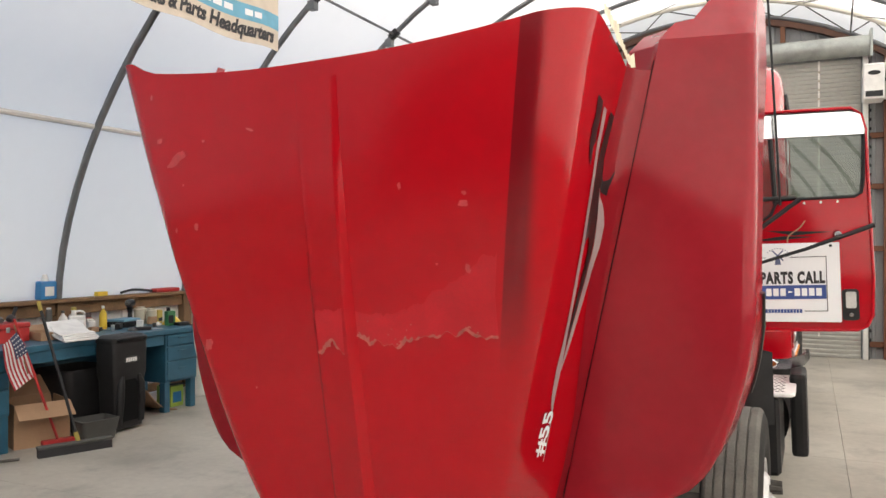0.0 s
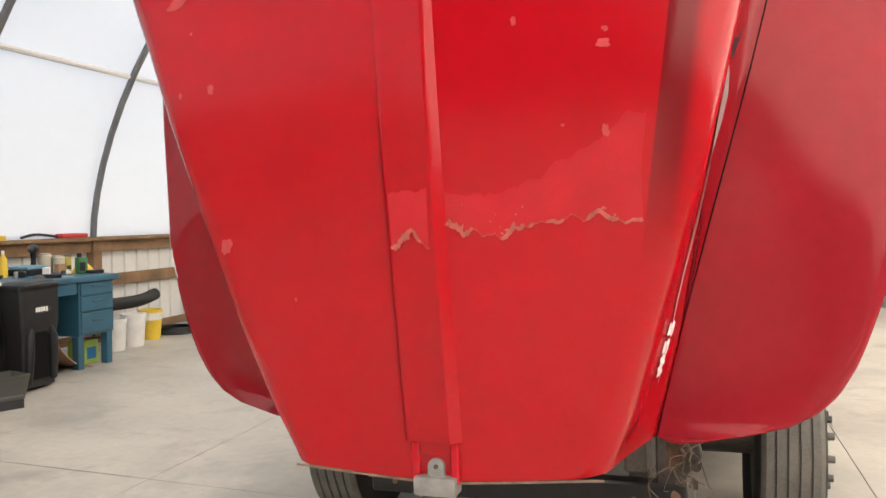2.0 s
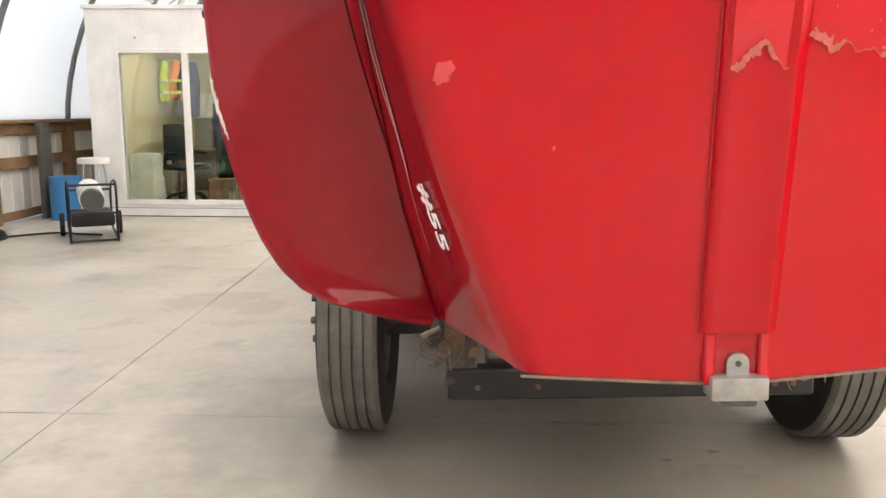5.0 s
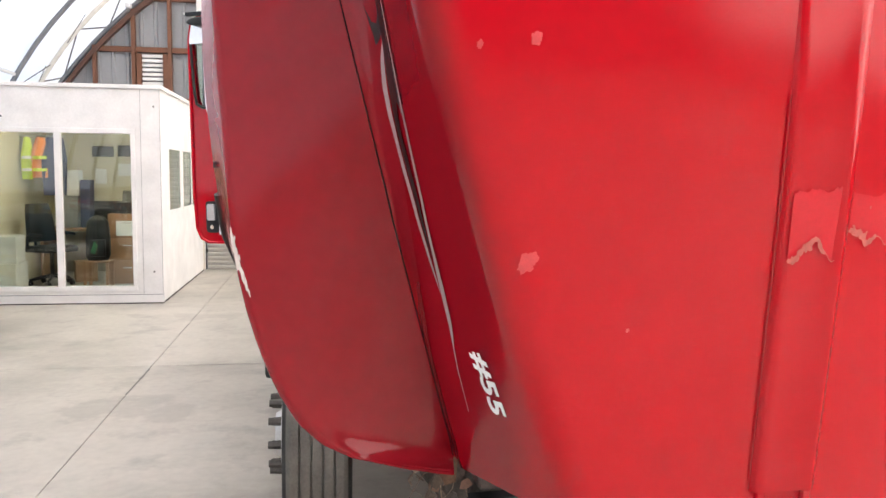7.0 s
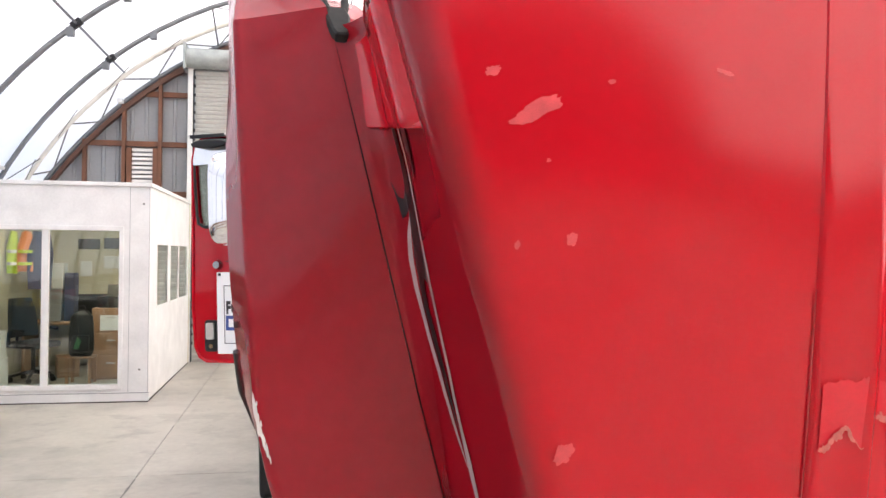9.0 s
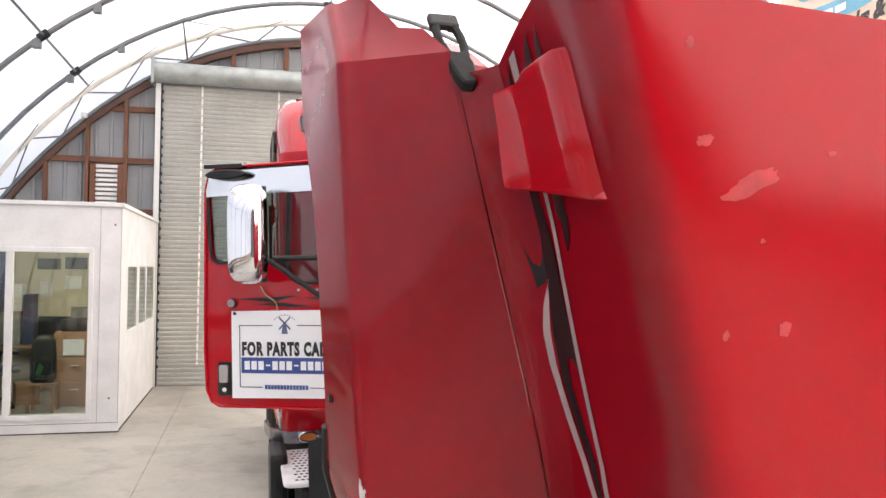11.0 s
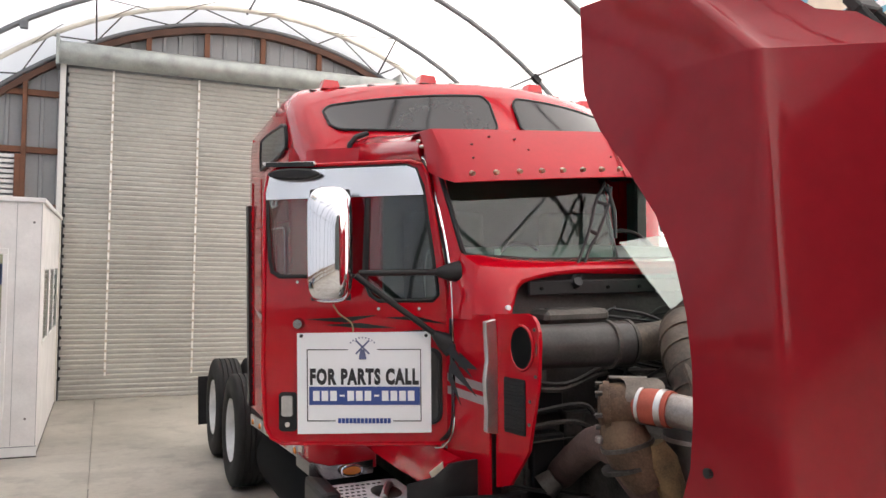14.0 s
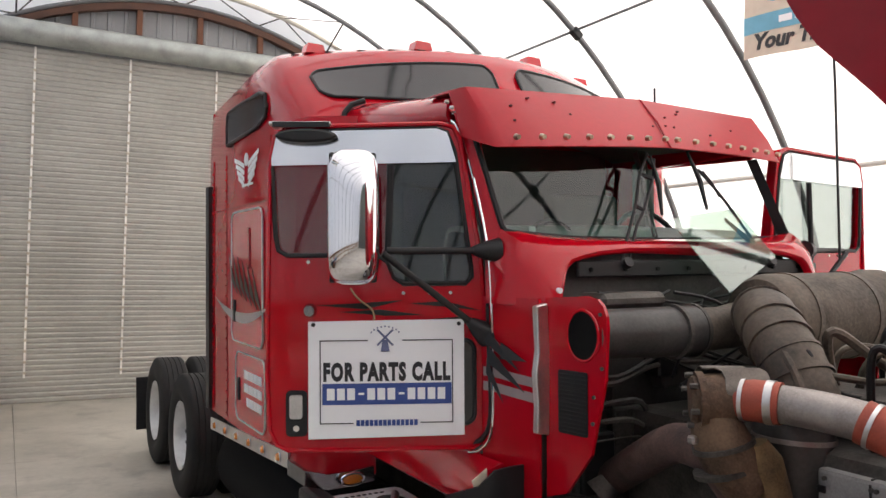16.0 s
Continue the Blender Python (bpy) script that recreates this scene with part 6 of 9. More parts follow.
def build_door(s, origin, axis, mirror):
    """A door swung open; origin is the hinge foot, axis points to its free edge."""
    U = Vector(axis).normalized()
    N = Vector((U.y, -U.x, 0)) if s < 0 else Vector((-U.y, U.x, 0))
    if N.y > 0:
        N = -N
    O = Vector(origin)
    wide, tall = (1.09, 1.03) if s > 0 else (1.0, 1.0)
    P = lambda u, z, off=0.0: O + U * u * wide + N * off + Vector((0, 0, 1.55 + (z - 1.55) * tall))
    outl = [(0.03, 1.302), (0.74, 1.302), (0.785, 1.325), (0.812, 1.38), (0.822, 1.6), (0.808, 2.42), (0.79, 2.5), (0.74, 2.54), (0.15, 2.555), (0.1, 2.54), (0.075, 2.49), (0.0, 2.05), (-0.03, 1.75), (-0.04, 1.4), (-0.015, 1.33)]
    win = [(0.06, 1.935), (0.3, 1.935), (0.335, 1.96), (0.36, 2.02), (0.4, 2.045), (0.74, 2.045), (0.772, 2.065), (0.782, 2.12), (0.798, 2.43), (0.785, 2.495), (0.73, 2.515), (0.17, 2.53), (0.13, 2.515), (0.1, 2.44), (0.04, 2.0), (0.037, 1.96)]

    def ringed(out, inn, thick):
        own = bmesh.new()
        k = 48
        cx, cz = 0.4, 2.25

        def ray_hit(poly, a):
            best = None
            dx, dz = math.cos(a), math.sin(a)
            for (x0, z0), (x1, z1) in zip(poly, poly[1:] + poly[:1]):
                ex, ez = x1 - x0, z1 - z0
                den = dx * ez - dz * ex
                if abs(den) < 1e-9:
                    continue
                t = ((x0 - cx) * ez - (z0 - cz) * ex) / den
                q = ((x0 - cx) * dz - (z0 - cz) * dx) / den
                if t > 0 and -1e-6 <= q <= 1 + 1e-6 and (best is None or t < best):
                    best = t
            return cx + dx * best, cz + dz * best
        angs = sorted(set([math.atan2(z - cz, x - cx) for x, z in out + inn]))
        o = [ray_hit(out, a) for a in angs]
        i = [ray_hit(inn, a) for a in angs]
        bm_grid([[P(u, z) for u, z in o + o[:1]], [P(u, z) for u, z in i + i[:1]]], own)
        bmesh.ops.remove_doubles(own, verts=own.verts, dist=1e-5)
        bmesh.ops.recalc_face_normals(own, faces=own.faces)
        bmesh.ops.solidify(own, geom=own.faces[:], thickness=thick)
        return own
    bm = ringed(outl, win, 0.045)
    c = sum((v.co for v in bm.verts), Vector()) / len(bm.verts)
    sh = (c - P(0, 0)).dot(N)
    bm.transform(Matrix.Translation(-N * (sh + 0.0225)))
    door = part("door", bm, RED, truck, "red cab door swung open, parts sign fixed on it")
    part("edge_bead", bm_tube([P(u * 0.985 + 0.006, 1.302 + (z - 1.302) * 0.99 + 0.006, 0.004) for u, z in outl], 0.009, 6, closed=True), RED, door, smooth=True)
    part("glass", bm_poly([P(u, z, -0.02) for u, z in win], 0.005, -N), GLASS_DOOR, door, "tinted door window")
    part("window_seal", bm_tube([P(u, z, 0.002) for u, z in win], 0.009, 6, closed=True), BLACK, door)
    part("window_bar", bm_tube([P(0.36, 2.02, -0.005), P(0.345, 2.39, -0.005)], 0.014, 8), BLACK, door)
    top = [(0.798, 2.385), (0.798, 2.43), (0.785, 2.497), (0.73, 2.517), (0.17, 2.532), (0.13, 2.517), (0.095, 2.40)]
    part("window_shade", bm_poly([P(u, z, 0.006) for u, z in top], 0.004, N), SHADE, door, "polished metal window shade")
    part("peep_window", bm_poly([P(u, z, 0.003) for u, z in rounded(0.03, 0.3, 1.40, 1.72, 0.04)], 0.004, N), GLASS_DARK, door)
    part("peep_seal", bm_tube([P(u, z, 0.006) for u, z in rounded(0.03, 0.3, 1.40, 1.72, 0.04)], 0.009, 6, closed=True), BLACK, door)
    hd = part("handle_recess", bm_poly([P(u, z, 0.002) for u, z in rounded(0.665, 0.745, 1.362, 1.535, 0.018)], 0.006, N), BLACK, door, "black door handle recess")
    part("paddle", bm_poly([P(u, z, 0.01) for u, z in rounded(0.682, 0.73, 1.43, 1.52, 0.01)], 0.012, N), STEEL, hd)
    part("lock", bm_cyl(P(0.706, 1.393, 0.004), P(0.706, 1.393, 0.014), 0.012, n=12), CHROME, hd)
    part("push_button", bm_cyl(P(0.655, 1.836, 0), P(0.655, 1.836, 0.03), 0.027, 0.02, n=18), POLISHED, door, "chrome round lock button", True)
    for u in (0.12, 0.2, 0.3, 0.5, 0.58, 0.66):
        part("screw", bm_cyl(P(u, 1.9 if u < 0.35 else 2.02, 0), P(u, 1.9 if u < 0.35 else 2.02, 0.005), 0.007, n=8), STEEL, door)
    for u0, u1, z, d in ((0.63, 0.3, 1.855, 0.018), (0.55, 0.22, 1.83, -0.015), (0.28, 0.0, 1.86, -0.03), (0.2, -0.02, 1.80, -0.05)):
        part("black_flame", bm_poly([P(u0, z, 0.002), P((u0 + u1) / 2, z + 0.008, 0.002), P(u1, z + d, 0.002), P((u0 + u1) / 2 - 0.02, z - 0.016, 0.002)], 0.001, N), BLACK_STRIPE, door)
    # small lamp housing over the window
    if mirror:
        aw = part("courtesy_lamp", bm_poly([P(u, 2.525, 0.004 + 0.05) for u in (0.785, 0.575)] + [P(0.575, 2.535, 0.01), P(0.785, 2.53, 0.01)], 0.02, (0, 0, 1)), BLACK, door)
        part("lamp_body", bm_poly([P(0.66 + 0.115 * math.cos(a), 2.492 + 0.026 * math.sin(a), 0.01) for a in np.linspace(0, 2 * math.pi, 22, endpoint=False)], 0.06, N, bevel=0.008), BLACK, door)
        part("lamp_shelf", bm_box(-0.12, 0.11, -0.1, 0.02, 0.0, 0.012, 0.003, m=Matrix.Translation(P(0.69, 2.535, 0.03)) @ pose(0, 0, 0, 0, 0, math.degrees(math.atan2(U.y, U.x)))), STEEL, door)
        # mirror head on two arms
        mc = Vector((s * 1.43, 4.94, 2.18))
        turn = Matrix.Translation(mc) @ pose(0, 0, 0, 0, 0, -s * -22)
        rows = []
        for v in np.linspace(-1, 1, 21):
            z = 0.245 * math.sin(v * math.pi / 2) / math.sin(math.pi / 2)
            zz = abs(z) / 0.2455
            w = 0.094 * (1 - zz ** 7) ** (1 / 3.0)
            row = []
            for a in np.linspace(0, math.pi, 17):
                c = math.cos(a)
                x = -w * math.copysign(abs(c) ** 0.75, c)
                row.append(turn @ Vector((x, 0.045 - 0.1 * math.sin(a) ** 0.55 * (1 - zz ** 5) ** 0.5, z)))
            rows.append(row + [row[0]])
        mh = part("mirror_head", bm_grid(rows), CHROME, door, "tall chrome wing mirror", True)
        part("mirror_back", bm_box(-0.085, 0.085, 0.05, 0.065, -0.235, 0.235, 0.006, m=Matrix.Translation(mc) @ pose(0, 0, 0, 0, 0, -s * -22)), BLACK, mh)
    for a, b in (((s * 1.30, 4.94, 2.06), (s * 0.92, 4.86, 2.06)), ((s * 1.32, 4.93, 2.05), (s * 0.93, 4.9, 1.76))):
        arm = part("mirror_arm", bm_cyl(a, b, 0.013, n=10), BLACK, door, smooth=True)
        a, b = Vector(a), Vector(b)
        d = (b - a).normalized()
        part("boot", bm_tube([b - d * 0.06, b - d * 0.01, b + d * 0.045], (0.016, 0.036, 0.048), 14), BLACK, arm, "black rubber boot", True)
    part("wire", bm_tube(smooth_path([P(0.5, 1.92, 0.01), P(0.47, 1.88, 0.02), P(0.42, 1.84, 0.012), P(0.41, 1.80, 0.015)], 5), 0.004, 5), CARD, door)
    # the sign hung on the door
    sg = thing("sign", "white plastic parts sign with black and blue print on truck door", "sign", group="door signs")
    sg.matrix_world = LEAN_M
    x_ax = -U if s < 0 else U
    part("board", bm_poly([P(u, z, 0.012) for u, z in ((0.07, 1.36), (0.66, 1.352), (0.66, 1.795), (0.07, 1.80))], 0.004, N), SIGN_WHITE, sg)
    c = P(0.365, 1.578, 0.0175)
    B = Matrix(((x_ax.x, 0, N.x, c.x), (x_ax.y, 0, N.y, c.y), (x_ax.z, 1, N.z, c.z), (0, 0, 0, 1)))
    Q = lambda x0, x1, z0, z1: bm_box(x0, x1, z0, z1, -0.0005, 0.0006, m=B)
    part("lettering", bm_text("FOR PARTS CALL", 0.09, B @ Matrix.Translation((0, 0.022, 0)), 0.0005, bold=0.0052, fit=0.48, space=1.17), SIGN_BLACK, sg, "black words FOR PARTS CALL")
    part("blue_band", Q(-0.242, 0.246, -0.098, -0.018), SIGN_BLUE, sg)
    for k in range(12):
        x = -0.225 + k * 0.038
        part("number_bar", bm_box(x + 0.004, x + 0.026, -0.061, -0.053, -0.0005, 0.0014, m=B) if k in (3, 7) else bm_box(x, x + 0.029, -0.08, -0.036, -0.0005, 0.0014, m=B), SIGN_WHITE, sg)
    for k in range(14):
        x = -0.115 + k * 0.0168
        part("web_bar", bm_box(x, x + 0.0135, -0.178, -0.156, -0.0005, 0.0008, m=B), SIGN_BLUE, sg)
    for a in ((-0.252, -0.125, -0.17, -0.166), (0.128, 0.252, -0.17, -0.166), (-0.252, -0.07, 0.142, 0.146), (0.06, 0.252, 0.142, 0.146), (-0.252, -0.248, -0.166, 0.142), (0.248, 0.252, -0.166, 0.142)):
        part("border_line", bm_box(*a, -0.0005, 0.0006, m=B), SIGN_BLACK, sg)
    own = bmesh.new()
    for a in (45, 135):
        bm_box(-0.042, 0.042, -0.0038, 0.0038, -0.0005, 0.001, bm=own, m=B @ Matrix.Translation((-0.005, 0.155, 0)) @ pose(0, 0, 0, 0, 0, a))
    bm_poly([B @ Vector(p) for p in ((-0.022, 0.102, 0), (0.012, 0.102, 0), (0.004, 0.146, 0), (-0.014, 0.146, 0))], 0.001, N, own)
    for k in range(9):
        a = radians(40 + k * 12.5)
        bm_box(-0.0025, 0.0025, -0.0032, 0.0032, -0.0005, 0.001, bm=own, m=B @ Matrix.Translation((-0.005 + 0.068 * math.cos(a), 0.135 + 0.062 * math.sin(a), 0)))
    part("emblem", own, EMBLEM_BLUE, sg, "small blue emblem")
    for x in (-0.275, 0.275):
        part("screw", bm_cyl(B @ Vector((x, 0.205, 0)), B @ Vector((x, 0.205, 0.006)), 0.008, n=10), BLACK, sg)


BOX_GREY = mat("worn_grey_casing", (0.34, 0.34, 0.33), 0.55, 0.1, vary=0.35, scale=11, bump=0.05)
BURNT = mat("burnt_exhaust_casting", (0.06, 0.04, 0.037), 0.75, 0.2, vary=0.5, scale=9, bump=0.35, bump_scale=40, tint=(0.15, 0.092, 0.078))
TAN_RUST = mat("ochre_rust", (0.13, 0.08, 0.035), 0.85, vary=0.5, scale=12, bump=0.4, bump_scale=45, tint=(0.24, 0.16, 0.075))
SHIELD = mat("dull_heat_shield", (0.15, 0.13, 0.11), 0.55, 0.4, vary=0.5, scale=14, bump=0.25, bump_scale=30)
EMBLEM_BLUE = mat("faded_blue_print", (0.11, 0.13, 0.24), 0.45, vary=0.1, scale=60)
LOOM = mat("grey_corrugated_loom", (0.15, 0.145, 0.14), 0.55, vary=0.3, scale=15)
DASH = mat("pale_grey_dashboard", (0.36, 0.42, 0.39), 0.7, vary=0.15, scale=8)
POLISHED = mat("polished_dark_metal", (0.3, 0.3, 0.31), 0.16, 1.0, vary=0.2, scale=12)
AMBER = mat("amber_lens", (0.65, 0.2, 0.02), 0.25, coat=0.5)
RED_LENS = mat("red_lens", (0.6, 0.02, 0.03), 0.25, coat=0.5)
BRASS = mat("tarnished_brass", (0.4, 0.33, 0.24), 0.32, 0.9, vary=0.5, scale=40)
GLASS_DARK = mat("dark_window_glass", (0.022, 0.023, 0.024), 0.08, vary=0.1, spec=0.6)
GLASS_DOOR = glass_mat("door_glass", (0.55, 0.6, 0.58))
SHADE = mat("polished_window_shade", (0.85, 0.86, 0.88), 0.14, 1.0, vary=0.02)
build_sleeper()
build_cab()
build_door(-1, (-0.905, 4.93, 0), (-0.901, 0.434, 0), True)
build_door(1, (0.80, 5.0, 0.0), (0.99, 0.09, 0), False)


# ---- chassis and engine bay ----
def build_chassis():
    for s in (-1, 1):
        part("frame_rail", bm_box(s * 0.43 - 0.04, s * 0.43 + 0.04, 3.2, 11.2, 0.62, 0.88, 0.01), DARK_METAL, truck)
        part("spring", bm_box(s * 0.43 - 0.04, s * 0.43 + 0.04, 3.4, 4.9, 0.5, 0.58, 0.01), DARK_METAL, truck)
    cm = part("front_crossmember", bm_box(-0.6, 0.6, 3.22, 3.3, 0.475, 0.58, 0.008), BLACK, truck, "dark greasy front crossmember")
    for x in (-0.5, -0.3, 0.42, 0.47, 0.53):
        part("bolt_hole", bm_cyl((x, 3.215, 0.52), (x, 3.222, 0.52), 0.01, n=10), RUST, cm)
    for s in (-1, 1):
        part("bracket", bm_poly([(s * x, 3.24, z) for x, z in ((0.5, 0.8), (0.64, 0.8), (0.66, 0.68), (0.6, 0.6), (0.61, 0.52), (0.54, 0.49), (0.5, 0.58))], 0.05, (0, 1, 0), bevel=0.006), DARK_METAL, truck, "bent greasy bracket")
        for k in range(13 if s > 0 else 16):
            p = [Vector((s * 0.585 + random.uniform(-0.035, 0.03), 3.19 + random.uniform(-0.02, 0.03), 0.72)) if s > 0 else Vector((random.uniform(-0.7, -0.5), random.uniform(3.18, 3.3), 0.7))]
            for j in range(5 if s > 0 else 3):
                p.append(p[-1] + Vector((random.gauss(0, 0.022), random.uniform(-0.02, 0.015), random.uniform(-0.075, 0.02))))
            part("frayed_strand", bm_tube(smooth_path(p, 3), random.choice((0.0012, 0.0018, 0.0026)), 4), (STRAW, EDGE, DUCT)[k % 3], truck)
        if s < 0:
            part("cut_pipe", bm_cyl((s * 0.62, 3.24, 0.72), (s * 0.68, 3.22, 0.7), 0.009, n=8), STRAW, truck, "short pale cut pipe")
        part("hanger_bracket", bm_poly([(s * x, 3.2, z) for x, z in ((0.53, 0.8), (0.6, 0.81), (0.605, 0.7), (0.58, 0.65), (0.545, 0.66))], 0.012, (0, 1, 0)), RUST, truck)
        for k in range(6):
            c = Vector((s * random.uniform(0.5, 0.64), random.uniform(3.2, 3.24), random.uniform(0.52, 0.68)))
            part("torn_scrap", bm_poly([c + Vector((random.uniform(0.3, 1) * 0.025 * math.cos(a), 0, random.uniform(0.3, 1) * 0.03 * math.sin(a))) for a in np.linspace(0, 2 * math.pi, 7, endpoint=False)], 0.004, (0.3, 1, 0)), (EDGE, DUCT, DARK_METAL)[k % 3], truck)
    part("front_axle", bm_cyl((-0.9, 4.16, 0.5), (0.9, 4.16, 0.5), 0.06, n=12), DARK_METAL, truck, smooth=True)
    for y in (9.3, 10.6):
        part("rear_axle", bm_cyl((-0.9, y, 0.515), (0.9, y, 0.515), 0.09, n=14), DARK_METAL, truck, smooth=True)
    part("engine_block", bm_box(-0.36, 0.36, 3.5, 4.75, 0.75, 1.45, 0.06, segs=2), DARK_METAL, truck)
    part("valve_cover", bm_box(-0.2, 0.2, 3.45, 4.55, 1.45, 1.6, 0.04, segs=2), DARK_METAL, truck)
    part("radiator", bm_box(-0.45, 0.45, 3.3, 3.4, 0.75, 1.45, 0.02), DARK_METAL, truck)
    # Unseen underside parts, added to block light on the floor below.
    part("oil_pan", bm_box(-0.28, 0.28, 3.5, 4.6, 0.42, 0.78, 0.06, segs=2), DARK_METAL, truck)
    part("gearbox", bm_tube([(0, 4.7, 0.8), (0, 5.1, 0.78), (0, 5.8, 0.75), (0, 6.3, 0.72)], (0.34, 0.3, 0.24, 0.12), 18), DARK_METAL, truck, smooth=True)
    part("drive_shaft", bm_cyl((0, 6.3, 0.72), (0, 9.2, 0.58), 0.07, n=12), DARK_METAL, truck, smooth=True)
    # battery box with step, both sides
    for s in (-1, 1):
        bb = part("battery_box", bm_box(s * 1.0 - 0.17, s * 1.0 + 0.17, 5.12, 5.84, 0.42, 0.89, 0.02), BLACK, truck, "black battery box under tread plate step")
        pl = part("tread_plate", bm_poly([(x, y, 0.92) for x, y in rounded(min(s * 0.82, s * 1.26), max(s * 0.82, s * 1.26), 5.1, 5.86, 0.05)], 0.025, (0, 0, -1), bevel=0.006), TREAD, bb, "pale perforated aluminium tread plate")
        own = bmesh.new()
        for i in range(9):
            for j in range(12):
                hx, hy = 1.19 - i * 0.03 - (0.015 if j % 2 else 0), 5.16 + j * 0.058
                if ((hx - 0.96) / 0.11) ** 2 + ((hy - 5.6) / 0.16) ** 2 > 1:
                    bm_cyl((s * hx, hy, 0.9195), (s * hx, hy, 0.9212), 0.011, n=6, bm=own)
        tagged(part("tread_holes", own, VOID, pl), kind="stuff")
        # Dark ellipse laid on the plate, painting the shade of a hand recess.
        part("grab_recess", bm_poly([(s * (0.955 + 0.075 * math.cos(a)), 5.62 + 0.12 * math.sin(a), 0.9225) for a in np.linspace(0, 2 * math.pi, 20, endpoint=False)], 0.002, (0, 0, 1)), DARK_METAL, pl)
        part("grab_bar", bm_tube(smooth_path([(s * 0.90, 5.72, 0.925), (s * 0.93, 5.66, 0.945), (s * 0.97, 5.58, 0.945), (s * 1.0, 5.53, 0.925)], 4), 0.02, 8), STEEL, pl, smooth=True)
        part("cab_step_fairing", bm_grid([[(s * 1.34, 5.98, z + 0.05), (s * 1.31, 5.82, z + 0.03), (s * 1.2, 5.81, z), (s * 1.08, 5.83, z - 0.005), (s * 0.95, 5.85, z)] for z in (0.965, 1.0, 1.035)], thick=0.02), POLISHED, truck, "polished metal fairing behind the step", True)
        part("step_side", bm_box(s * 1.27 - 0.05, s * 1.27 + 0.05, 5.5, 5.9, 0.45, 0.98, 0.03, segs=2), BLACK, truck)
        part("amber_marker", bm_poly([(s * (1.085 + 0.05 * math.cos(a)), 5.80, 1.003 + 0.02 * math.sin(a)) for a in np.linspace(0, 2 * math.pi, 20, endpoint=False)], 0.02, (0, 1, 0)), AMBER, truck, "amber oval marker light")
        part("amber_bezel", bm_tube([(s * (1.085 + 0.056 * math.cos(a)), 5.795, 1.003 + 0.026 * math.sin(a)) for a in np.linspace(0, 2 * math.pi, 22, endpoint=False)], 0.007, 6, closed=True), CHROME, truck, "chrome bezel", True)
        # torn black splash guard ahead of the step
        part("splash_guard", bm_grid([[(s * 1.15, 4.78, z0), (s * 1.06, 4.71, z1), (s * 1.0, 4.70, z2), (s * 0.94, 4.70, z3), (s * 0.87, 4.72, z4)] for z0, z1, z2, z3, z4 in ((1.2, 1.235, 1.285, 1.29, 1.285), (1.13, 1.18, 1.21, 1.22, 1.215), (0.8, 0.8, 0.8, 0.8, 0.8))], thick=0.012), BLACK, truck, "torn black plastic splash guard", True)
        part("fuel_tank", bm_cyl((s * 0.9, 6.0, 0.6), (s * 0.9, 8.0, 0.6), 0.3, n=32), VOID, truck, smooth=True)
        part("lower_panel", bm_grid([[(s * 0.93, 5.95, 1.28), (s * 0.93, 5.2, 1.28), (s * 0.93, 4.75, 1.29)], [(s * 0.96, 5.95, 1.2), (s * 0.96, 5.2, 1.2), (s * 1.0, 4.75, 1.27)], [(s * 0.965, 5.95, 1.09), (s * 0.965, 5.35, 1.09), (s * 1.06, 4.72, 1.2)]], thick=0.012), RED, truck, "bent red panel below the door", True)
        part("inner_guard", bm_grid([[(s * 0.72, 4.62, 1.15), (s * 0.98, 4.66, 1.16), (s * 1.1, 4.8, 1.13)], [(s * 0.72, 4.66, 0.8), (s * 0.98, 4.7, 0.8), (s * 1.12, 4.85, 0.8)]], thick=0.015), BLACK, truck, smooth=True)
    own = bmesh.new()
    bm_poly([(-1.05, 4.74, 1.2), (-1.075, 4.73, 1.25), (-1.02, 4.72, 1.29), (-1.0, 4.75, 1.22)], 0.006, (0, -1, 0), own)
    part("scuff", own, FIBRE, truck, "scuffed bare panel corner")
    # intake duct, elbow and air cleaner
    part("inlet_duct", bm_tube([(-0.752, 4.475, 1.765), (-0.6, 4.45, 1.765), (-0.45, 4.43, 1.765), (-0.33, 4.41, 1.765)], (0.088, 0.088, 0.09, 0.092), 24), DUCT_DARK, truck, "black air intake duct", True)
    for x in (-0.42, -0.33):
        part("clamp", bm_tube([(x - 0.008, 4.42, 1.765), (x + 0.008, 4.42, 1.765)], 0.099, 24), DARK_METAL, truck, smooth=True)
    part("duct_joint", bm_tube([(-0.34, 4.41, 1.765), (-0.2, 4.4, 1.77), (-0.05, 4.4, 1.785)], (0.08, 0.078, 0.085), 24), DUCT, truck, smooth=True)
    ac = part("air_cleaner", bm_tube([(-0.01, 4.4, 1.79), (0.0, 4.4, 1.79), (0.03, 4.4, 1.79), (0.05, 4.4, 1.79), (0.62, 4.4, 1.79), (0.65, 4.4, 1.79), (0.72, 4.4, 1.79), (0.73, 4.4, 1.79)], (0.11, 0.155, 0.17, 0.175, 0.175, 0.185, 0.185, 0.12), 36), DUCT, truck, "dusty black cylindrical air cleaner", True)
    for x in (0.14, 0.5):
        part("band", bm_tube([(x - 0.012, 4.4, 1.79), (x + 0.012, 4.4, 1.79)], 0.179, 36), DUCT, ac, smooth=True)
    path = smooth_path([(0.02, 4.36, 1.80), (-0.1, 4.30, 1.82), (-0.22, 4.18, 1.81), (-0.3, 4.06, 1.74), (-0.33, 3.97, 1.64), (-0.34, 3.93, 1.52)], 6)
    rr = [0.1 + 0.008 * max(0, math.sin(i * 1.25)) ** 6 for i in range(len(path))]
    strip = [p + Vector((-0.085, -0.062, 0.01)) for p in path[14:]]
